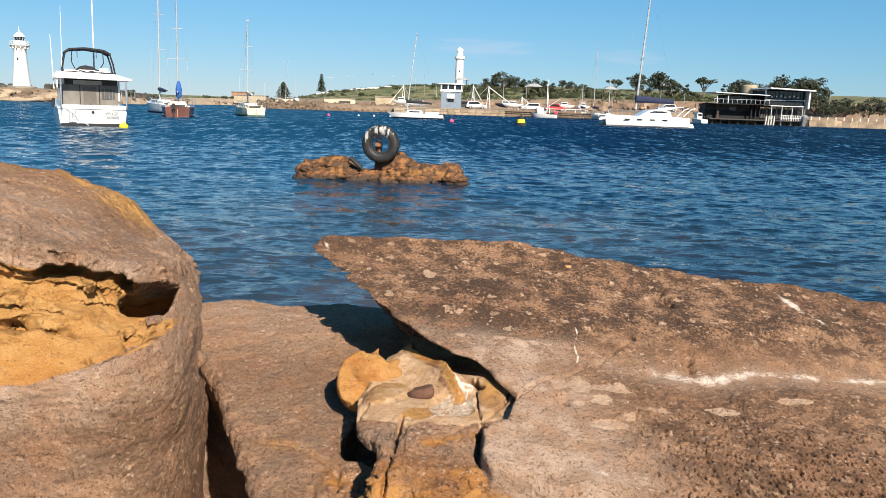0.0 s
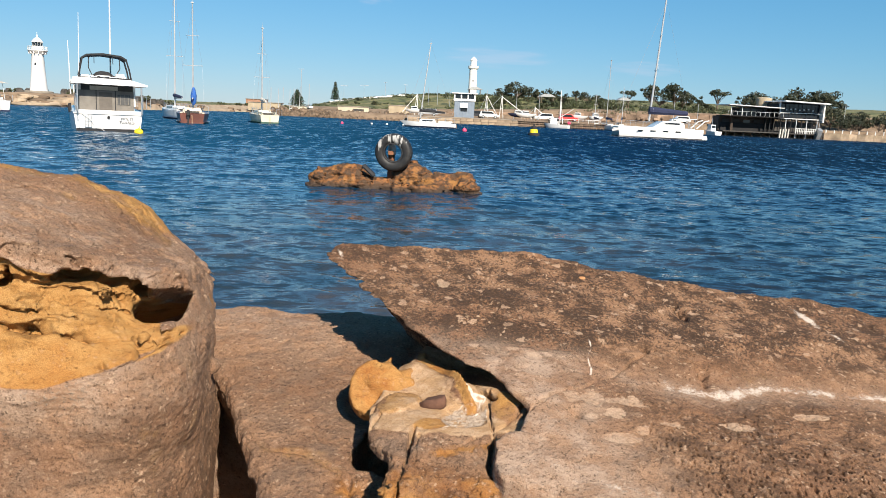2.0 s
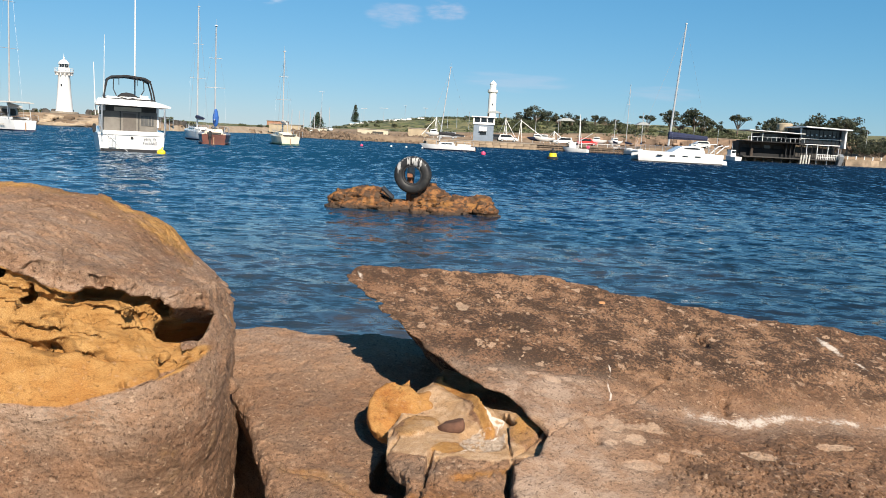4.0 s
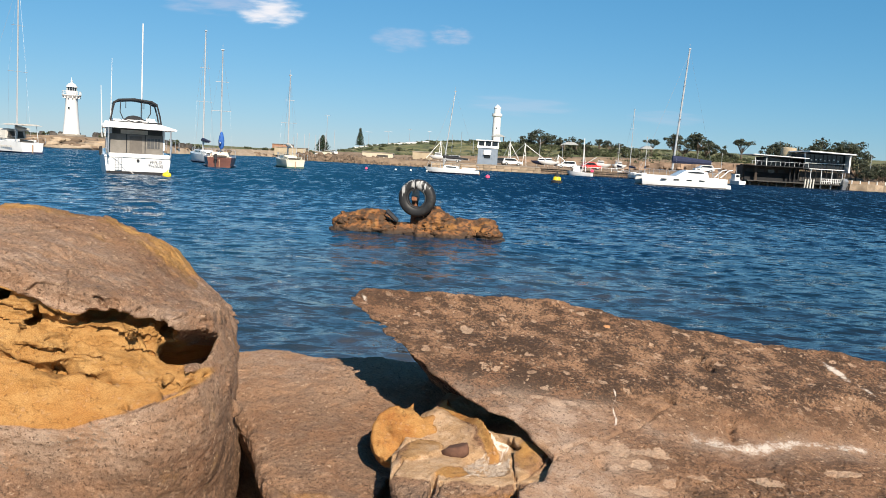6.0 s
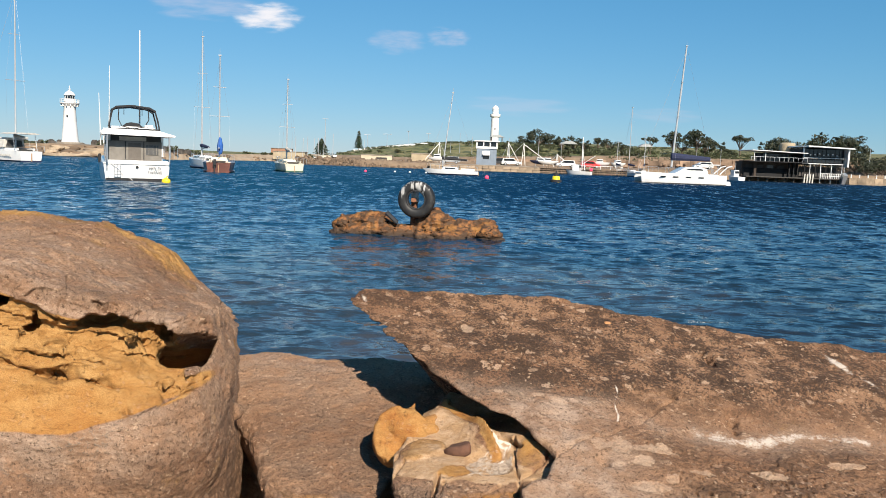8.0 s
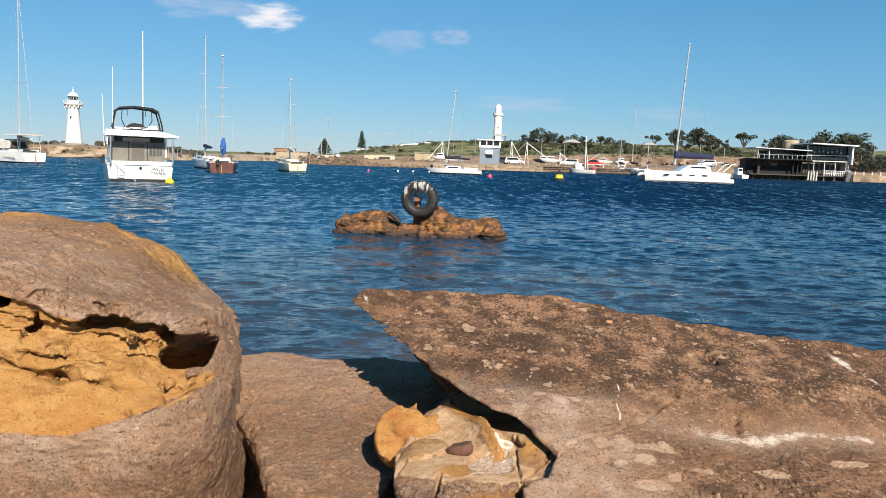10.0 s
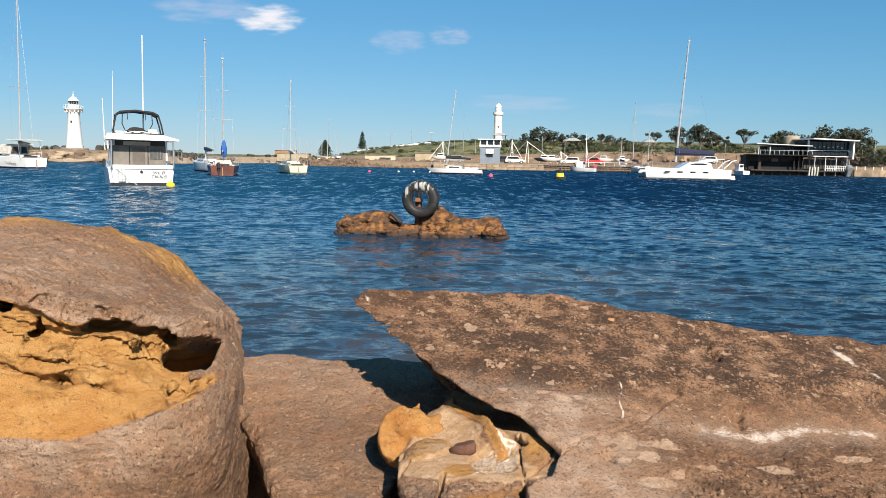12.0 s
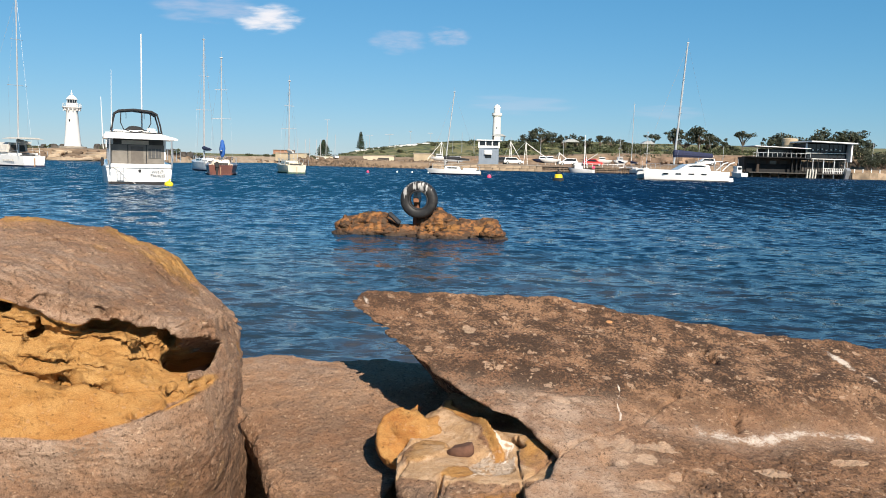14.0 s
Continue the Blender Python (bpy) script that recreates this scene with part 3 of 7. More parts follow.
SLAB_CRACK = [(0.367, 2.315), (0.465, 2.405), (0.56, 2.446), (0.645, 2.515), (0.759, 2.605), (0.841, 2.664)]
SLAB_PEEL = ((0.676, 2.390, 0.050, 0.022), (0.635, 2.335, 0.030, 0.022), (0.575, 2.395, 0.026, 0.030), (0.498, 2.400, 0.020, 0.022), (1.012, 2.336, 0.040, 0.022), (0.346, 2.592, 0.026, 0.016), (0.400, 2.580, 0.022, 0.016), (0.113, 2.943, 0.016, 0.016),
             (0.377, 3.078, 0.020, 0.012), (0.62, 2.23, 0.05, 0.022), (0.80, 2.30, 0.03, 0.010), (1.25, 2.42, 0.05, 0.012), (0.70, 2.27, 0.02, 0.02), (0.55, 2.29, 0.035, 0.02))


def slab_peel(p):
    """Flat pale scars where the crust has come away, with torn outlines."""
    x, y = p[:, 0], p[:, 1]
    wob = 0.85 * fbm(p, 15, 4, 0.62, (0.6, 1, 1), 37)
    out = np.zeros(len(x))
    for cx, cy, rx, ry in SLAB_PEEL:
        out = np.maximum(out, sstep(1.12, 0.95, np.hypot((x - cx) / rx, (y - cy) / ry) + wob))
    return out


def slab_relief(p):
    x, y = p[:, 0], p[:, 1]
    b = y - curve_at(x, BAND)
    smooth_zone = np.exp(-((b - 0.02) / 0.07) ** 2) * sstep(0.6, 0.9, x) + sstep(0.62, 0.45, x + 0.4 * (y - 2.4)) * sstep(0.14, 0.05, b)
    rough = 1 - 0.75 * np.clip(smooth_zone, 0, 1)
    rough = rough * (0.25 + 0.75 * sstep(0.0, 0.07, path_dist(x, y, SLAB_EDGE)))
    line = path_dist(x, y, SLAB_CRACK) + 0.004 * fbm(p, 24, 2, seed=3)
    return rough * (0.0036 * chips(p * np.array([0.7, 1, 1]), 24, 73) + 0.0022 * chips(p, 55, 75) + 0.004 * fbm(p, 9, 2, seed=77)) - 0.010 * np.exp(-(line / 0.0035) ** 2) - 0.0022 * slab_peel(p)


def honeycomb(verts, quads):
    """Salt-weathering pits, thick at the slab's foot and thinning upwards."""
    mid = verts[quads].mean(1)
    skin = np.abs(mid[:, 2] - (0.37 + 0.35 * mid[:, 1] - 0.09 * mid[:, 0])) < 0.07
    verts, quads = refine(verts, quads, skin, 2)
    verts = verts + vertex_normals(verts, quads) * slab_relief(verts)[:, None]
    mid = verts[quads].mean(1)
    skin = np.abs(mid[:, 2] - (0.37 + 0.35 * mid[:, 1] - 0.09 * mid[:, 0])) < 0.07
    verts, quads = refine(verts, quads, skin & (mid[:, 0] > 0.60) & (mid[:, 1] < 2.52), 2)
    x, y = verts[:, 0], verts[:, 1]
    full = sstep(2.50, 2.02, y + 0.05 * fbm(verts, 3, 2)) * sstep(0.62, 1.05, x + 0.06 * fbm(verts, 4, 2, seed=5))
    deep = np.zeros(len(x))
    cx, cy = 0.0175, 0.0165
    i0, j0 = np.floor(x / cx), np.floor(y / cy)
    for di in (-1, 0, 1):
        for dj in (-1, 0, 1):
            c = np.stack([i0 + di, j0 + dj, 0 * i0], 1)
            a, b, e, f = (0.5 + 0.5 * vnoise(c, s) for s in (71, 72, 73, 74))
            px, py = (c[:, 0] + a) * cx, (c[:, 1] + b) * cy
            turn = 0.5 + 1.6 * e
            du, dv = x - px, y - py
            along, across = du * np.cos(turn) + dv * np.sin(turn), dv * np.cos(turn) - du * np.sin(turn)
            size = 0.0036 + 0.0046 * e * e
            r = np.sqrt((along / size) ** 2 + (across / (size * 0.55)) ** 2)
            on = f < 0.12 + 0.75 * full
            deep = np.maximum(deep, on * np.clip(1.3 - r, 0, 0.5) / 0.5 * (0.011 + 0.009 * e) * sstep(0.02, 0.25, full))
    top = np.abs(verts[:, 2] - (0.37 + 0.35 * y - 0.09 * x)) < 0.075
    return verts - (deep * top)[:, None] * np.array([0.08, -0.33, 0.94]), quads


def slab():
    lo, hi = (-0.42, 1.45, 0.20), (2.25, 3.35, 1.62)
    X, Y, Z = grid(lo, hi, STEP)
    X2, Y2 = X[:, :, 0], Y[:, :, 0]
    top = 0.37 + 0.35 * Y2 - 0.09 * X2
    band = Y2 - curve_at(X2, BAND)
    top = top - 0.022 * np.exp(-((band + 0.02) / 0.07) ** 2) * sstep(0.4, 0.9, X2) + 0.016 * np.exp(-((band - 0.22) / 0.14) ** 2)
    top = top + 0.03 * np.exp(-((Y2 - 2.15) / 0.16) ** 2) * sstep(0.5, 1.0, X2)
    out = plan_dist(X2, Y2, SLAB_EDGE + SLAB_LOW + SLAB_BACK)
    gap = path_dist(X2, Y2, SLAB_EDGE)
    F = smax(Z - top[:, :, None], out[:, :, None] - 0.12 * np.clip(top[:, :, None] - Z, 0, 1) * (Y > 2.9), 0.016)
    F = smax(F, (top - 0.013 - 0.32 * gap - 0.25 * np.clip(gap - 0.12, 0, 9) * 4)[:, :, None] - Z, 0.010)
    pits = [((1.005, 3.00), 0.010, 0.020), ((1.008, 2.965), 0.013, 0.030), ((1.012, 2.93), 0.013, 0.045), ((1.010, 2.90), 0.012, 0.040), ((0.51, 2.321), 0.012, 0.034), ((0.978, 2.590), 0.013, 0.026), ((0.974, 2.553), 0.013, 0.022), ((0.803, 2.666), 0.013, 0.024), ((0.60, 2.50), 0.008, 0.01)]

    def detail(p):
        d = 0.010 * fbm(p, 2.4, 3, 0.5, seed=31) + 0.005 * fbm(p, 17, 3, 0.6, (0.7, 1, 1.5), 33)
        for (cx, cy), r, depth in pits:
            r, depth = r * 1.25, depth * 1.7
            d = d + depth * np.exp(-(((p[:, 0] - cx) ** 2 + (p[:, 1] - cy) ** 2) / r**2))
        return d

    F = roughen(F, X, Y, Z, 0.07, detail)

    def masks(p):
        x, y = p[:, 0], p[:, 1]
        b = y - curve_at(x, BAND)
        wob = 0.03 * fbm(p, 5, 3)
        upper = np.maximum(sstep(0.06, 0.16, b + wob), sstep(0.75, 0.55, x)) * sstep(-0.02, 0.08, y - 2.51 - 0.28 * np.clip(x - 0.3, -0.6, 0.45) + wob)
        clear = 1 - upper
        upper = upper * (0.50 + 0.60 * np.exp(-((x - 0.62) / 0.6) ** 2) + 0.25 * sstep(0.9, 1.5, x))
        lower = sstep(-0.03, -0.12, b + wob) * sstep(0.45, 0.85, x - 0.4 * (2.3 - y) + wob) * (0.26 + 0.14 * fbm(p, 4, 3, seed=35))
        salt = np.exp(-((b + 0.004) / (0.030 - 0.010 * sstep(0.95, 1.3, x))) ** 2) * sstep(0.72, 0.95, x) * (0.43 + 0.16 * fbm(p, 11, 2, seed=39)) + 0.20 * np.exp(-((b + 0.02) / 0.055) ** 2) * sstep(0.55, 0.9, x)
        foot = np.exp(-((plan_dist(x, y, SLAB_EDGE + SLAB_LOW + SLAB_BACK) + 0.10) / 0.05) ** 2) * sstep(2.2, 2.05, y) * 0.35
        drop = 1.15 * np.exp(-((x - 1.53 + 0.42 * (y - 3.01)) / 0.026) ** 2) * np.exp(-((y - 3.01) / 0.075) ** 2) + 0.9 * np.exp(-((x - 1.59 + 0.4 * (y - 2.87)) / 0.011) ** 2) * np.exp(-((y - 2.88) / 0.035) ** 2)
        drip = np.exp(-((x - 0.583 - 0.16 * (y - 2.50) - 0.005 * np.sin(y * 60)) / 0.005) ** 2) * sstep(2.49, 2.53, y) * sstep(2.69, 2.66, y) * (0.55 + 0.4 * fbm(p, 30, 2, seed=7))
        spots = np.exp(-((x - 0.68) / 0.035) ** 2 - ((y - 2.76) / 0.05) ** 2) * (fbm(p, 40, 2, seed=6) > 0.5)
        tip = np.exp(-((x + 0.275 + 0.5 * (y - 3.06)) / 0.012) ** 2 - ((y - 3.06) / 0.04) ** 2)
        warm = np.exp(-((b - 0.05) / 0.05) ** 2) * sstep(0.8, 1.1, x) * 0.33 + np.exp(-((x - 0.33) / 0.05) ** 2 - ((y - 2.34) / 0.06) ** 2) * 0.6
        under = sstep(0.05, 0.09, 0.37 + 0.35 * y - 0.09 * x - p[:, 2]) * (y < 2.62) * 0.7
        grey = clear * sstep(0.12, 0.02, b) * sstep(0.75, 0.35, x + 0.4 * (y - 2.4)) + np.exp(-((b + 0.03) / 0.06) ** 2) * 0.6
        return {"ochre": np.clip(warm + under, 0, 1), "lichen": np.clip(upper + lower + 0.15, 0, 1), "grey": np.clip(grey, 0, 1), "peel": slab_peel(p),
                "salt": np.clip(salt + foot + 0.72 * drop + 1.35 * drip + 0.8 * spots + 0.36 * (fbm(p, 26, 3, seed=66) > 0.75) * np.exp(-((x - 0.45) / 0.45) ** 2 - ((y - 2.80) / 0.16) ** 2) + 0.6 * tip, 0, 1.2)}

    return stone("rock_slab", F, lo, STEP, masks, "broad tilted brown sandstone slab with an overhanging point and white salt band", "rock slab", honeycomb)


RIM = [(0.055, 2.71), (0.092, 2.659), (0.128, 2.602), (0.154, 2.547), (0.178, 2.477), (0.206, 2.427)]  # the orange rim across the ledge
SPLIT = [(0.138, 2.637), (0.164, 2.587), (0.198, 2.533), (0.238, 2.463), (0.27, 2.42)]
CRUST = [(0.176, 2.520), (0.190, 2.480), (0.198, 2.459), (0.238, 2.441), (0.217, 2.400), (0.169, 2.381), (0.137, 2.332), (0.110, 2.301)]  # salt along the edge of the grey scar
LEDGE_CRACKS = [(SPLIT, 0.045, 0.0045), ([(0.253, 2.462), (0.249, 2.369), (0.256, 2.308), (0.256, 2.263)], 0.016, 0.003), ([(0.256, 2.270), (0.250, 2.235), (0.236, 2.17), (0.234, 2.12), (0.262, 2.06), (0.306, 2.01), (0.39, 1.98)], 0.045, 0.006),
                ([(0.30, 2.28), (0.285, 2.24), (0.280, 2.20)], 0.016, 0.003), ([(0.022, 2.302), (0.013, 2.255), (0.004, 2.194), (-0.002, 2.13), (-0.022, 2.03), (-0.03, 1.97)], 0.035, 0.005), ([(0.035, 2.27), (0.026, 2.20), (0.03, 2.12)], 0.010, 0.003),
                ([(-0.118, 2.373), (-0.09, 2.434), (-0.065, 2.505), (0.01, 2.520), (0.043, 2.49), (0.040, 2.46)], 0.008, 0.003), ([(-0.12, 2.26), (-0.10, 2.33), (-0.085, 2.37)], 0.020, 0.004), ([(0.05, 2.00), (0.11, 1.955), (0.2, 1.97)], 0.025, 0.004),
                ([(0.20, 2.26), (0.15, 2.22), (0.11, 2.21)], 0.012, 0.003), ([(0.386, 2.432), (0.33, 2.352), (0.262, 2.29)], 0.012, 0.004)]


def weathered_ledge():
    lo, hi = (-0.36, 1.62, 0.25), (0.86, 3.0, 1.28)
    h = 0.007
    X, Y, Z = grid(lo, hi, h)
    X2, Y2 = X[:, :, 0], Y[:, :, 0]
    out = plan_dist(X2, Y2, [(-0.115, 2.27), (-0.12, 2.42), (-0.06, 2.60), (0.0, 2.70), (0.06, 2.86), (0.22, 2.80), (0.36, 2.58), (0.40, 2.44), (0.36, 2.25), (0.31, 2.19), (0.30, 2.10), (0.33, 2.02),
                             (0.45, 1.95), (0.66, 1.90), (0.74, 1.78), (0.5, 1.70), (0.1, 1.67), (-0.10, 1.78), (-0.06, 2.00), (-0.03, 2.12), (-0.062, 2.20)])
    top = 0.69 + 0.168 * Y2 + 0.10 * np.clip(X2 - 0.22, 0, 0.3)
    top = top - 0.10 * np.clip(2.28 - Y2, 0, 1) - 0.05 * sstep(2.12, 2.0, Y2) * sstep(0.18, 0.3, X2) - 0.06 * sstep(2.03, 1.93, Y2)
    top = top - 0.026 * np.exp(-((X2 - 0.05) / 0.07) ** 2 - ((Y2 - 2.55) / 0.10) ** 2)  # the smooth cup
    past = X2 - np.interp(Y2, [p[1] for p in RIM][::-1], [p[0] for p in RIM][::-1])
    on = sstep(2.40, 2.44, Y2) * sstep(2.80, 2.74, Y2)
    top = top + on * (0.022 * np.exp(-(np.clip(-past, 0, 1) / 0.018) ** 2) * (past < 0) + np.where(past > 0, 0.022 * np.exp(-(past / 0.006) ** 2) - 0.012, 0))
    top = top + 0.011 * sstep(1.02, 0.90, np.hypot((X2 + 0.028 - 0.5 * (Y2 - 2.44)) / 0.066, (Y2 - 2.44) / 0.072))  # the ochre tongue
    top = top + 0.010 * sstep(1.1, 0.7, np.hypot((X2 - 0.31) / 0.07, (Y2 - 2.39) / 0.06))
    top = top - 0.012 * sstep(1.1, 0.8, np.hypot((X2 - 0.175) / 0.075, (Y2 - 2.375) / 0.06))  # the grey scar
    fold = path_dist(X2, Y2, [(0.02, 2.30), (0.0, 2.18), (-0.03, 2.05)])
    top = top + 0.018 * np.exp(-((fold - 0.03) / 0.03) ** 2) * sstep(2.26, 2.16, Y2)
    top = top + 0.050 * np.exp(-(path_dist(X2, Y2, SLAB_EDGE[4:]) / 0.06) ** 2) * sstep(2.36, 2.46, Y2)  # the strip that rises to the lip of the slab
    undercut = 1.1 * sstep(2.10, 2.22, Y2) - 0.7 * sstep(2.20, 2.08, Y2)
    F = smax(Z - top[:, :, None], out[:, :, None] + undercut[:, :, None] * np.clip(top[:, :, None] - 0.035 - Z, 0, 0.14), 0.010)
    F = smin(F, rod(X, Y, Z, (0.055, 2.70, 1.07), (0.046, 2.735, 1.158), (0.045, 0.004)), 0.025)

    def detail(p):
        low = sstep(2.15, 1.98, p[:, 1])
        return 0.006 * fbm(p, 6, 3, 0.5, seed=41) + (0.0022 + 0.022 * low) * fbm(p, 22, 3, 0.55, (1, 1, 1.4), 43)

    F = roughen(np.ascontiguousarray(F), X, Y, Z, 0.06, detail)

    def scar(x, y, n):
        return sstep(1.15, 0.95, np.hypot((x - 0.175 - 0.3 * (y - 2.37)) / 0.070, (y - 2.372) / 0.062) + 0.16 * n)

    def relief(p):
        x, y, z = p.T
        front = sstep(2.30, 2.20, y)
        d = (0.0012 + 0.0075 * front) * chips(p, 20, 83) + (0.0008 + 0.002 * front) * chips(p, 60, 85) - 0.0015 * scar(x, y, fbm(p, 24, 3, seed=46)) * fbm(p, 70, 2, seed=87)
        wob = 0.004 * fbm(p, 26, 2, seed=89)
        for line, deep, w in LEDGE_CRACKS:
            d = d - deep * np.exp(-((path_dist(x, y, line) + wob) / w) ** 2)
        return d

    def masks(p):
        x, y, z = p.T
        n, f = fbm(p, 9, 3, seed=45), fbm(p, 24, 3, seed=46)
        front = sstep(2.29, 2.24, y + 0.02 * n)
        past = x - np.interp(y, [q[1] for q in RIM][::-1], [q[0] for q in RIM][::-1])
        rim = np.exp(-((past + 0.012 + 0.006 * f) / 0.016) ** 2) * sstep(2.38, 2.42, y) * sstep(2.82, 2.74, y)
        tongue = sstep(1.15, 0.80, np.hypot((x + 0.028 - 0.5 * (y - 2.44)) / 0.066, (y - 2.44) / 0.072) + 0.14 * f)
        strip = sstep(0.0, 0.01, x - np.interp(y, [q[1] for q in SPLIT][::-1], [q[0] for q in SPLIT][::-1])) * sstep(2.38, 2.42, y)
        lobe = sstep(1.1, 0.8, np.hypot((x - 0.315) / 0.065, (y - 2.385) / 0.055))
        low = sstep(1.15, 0.8, np.hypot((x - 0.075) / 0.062, (y - 2.328 - 0.2 * (x - 0.07)) / 0.026) + 0.45 * f)
        crust = np.exp(-((path_dist(x, y, CRUST) + 0.008 * f) / 0.0045) ** 2) * (0.75 + 0.5 * n + 0.4 * f)
        white = sstep(0.004, 0.014, past) * (1 - strip) * sstep(2.40, 2.46, y) * sstep(0.30, 0.2, x)
        ash = scar(x, y, f) * (1 - lobe)
        brown = sstep(2.17, 2.03, y + 0.05 * n)
        seam = np.exp(-((y - 2.19 - 0.25 * (x - 0.08) + 0.02 * n) / 0.035) ** 2) * sstep(0.03, 0.1, x)
        ochre = 0.26 + 0.26 * n + 0.26 * tongue + 0.8 * rim + 0.30 * strip + 0.30 * lobe + 0.36 * low + 0.5 * front * seam + 0.55 * brown - 0.25 * front
        pale = 0.68 + 0.16 * n - 0.28 * tongue - 0.8 * rim - 0.18 * strip - 0.28 * lobe - 0.36 * low - 0.9 * front + 0.25 * white
        return {"ochre": np.clip(ochre, 0, 1), "pale": np.clip(pale, 0, 1), "rust": np.clip(0.7 * rim + 0.35 * low + 0.5 * front * seam + 0.6 * brown, 0, 1), "lichen": 0.34 * front, "grey": 0.30 * front * (1 - brown), "salt": np.clip(1.1 * crust + 0.34 * white, 0, 1.2), "ash": (0.52 + 0.3 * f) * ash * (1 - front)}

    ledge = thing_at_base("rock_ledge", (0.1, 2.3, 0.3), "ochre and cream honeycombed sandstone ledge with a raised shell", "rock ledge")
    shape("bed", F, lo, h, masks, ledge, carve=chisel(lambda c: c[:, 2] > 0.7, relief))

    # the orange shell: a tilted plate with two horns, standing clear of the hollow behind it
    lo, hi = (-0.26, 2.33, 0.88), (0.07, 2.86, 1.24)
    h = 0.0045
    X, Y, Z = grid(lo, hi, h)
    dy, dz = Y - 2.55, Z - 1.105
    U, V, W = X + 0.103, dz * 0.80 + dy * 0.60, dy * 0.80 - dz * 0.60  # across, up and through the plate
    rim = np.sqrt((U / 0.090) ** 2 + (V / 0.098) ** 2) - 1
    F = smax(rim * 0.09, np.abs(W + 1.4 * (U**2 + V**2) - 0.028) - 0.036, 0.016)
    # its upper rim runs right in three teeth
    for (ax, av), (bx, bv), r in (((-0.10, 0.03), (-0.060, 0.118), (0.045, 0.004)), ((-0.09, 0.02), (-0.135, 0.090), (0.04, 0.012)), ((-0.06, 0.02), (0.004, 0.070), (0.045, 0.012)), ((-0.06, -0.01), (0.0, 0.02), (0.04, 0.03))):
        at = lambda x, v: (x, 2.55 + v * 0.60 + 0.012, 1.105 + v * 0.80 - 0.01)
        F = smin(F, rod(X, Y, Z, at(ax, av), at(bx, bv), r), 0.018)
    F = roughen(F, X, Y, Z, 0.04, lambda p: 0.004 * fbm(p, 14, 3, 0.55, seed=61) + 0.0022 * fbm(p, 45, 2, 0.5, seed=63) + 0.0018 * chips(p, 34, 64))
    plate = lambda p: {"rust": 0.85 - 0.5 * sstep(-0.07, -0.01, p[:, 0]), "ochre": 0 * p[:, 0] + 0.95 - 0.35 * sstep(-0.05, -0.01, p[:, 0]), "pale": 0.35 * sstep(-0.05, -0.01, p[:, 0]) * sstep(1.14, 1.10, p[:, 2])}
    shape("shell", F, lo, h, plate, ledge, "raised orange sandstone shell")


boulder_left()
boulder_middle()
slab()
weathered_ledge()


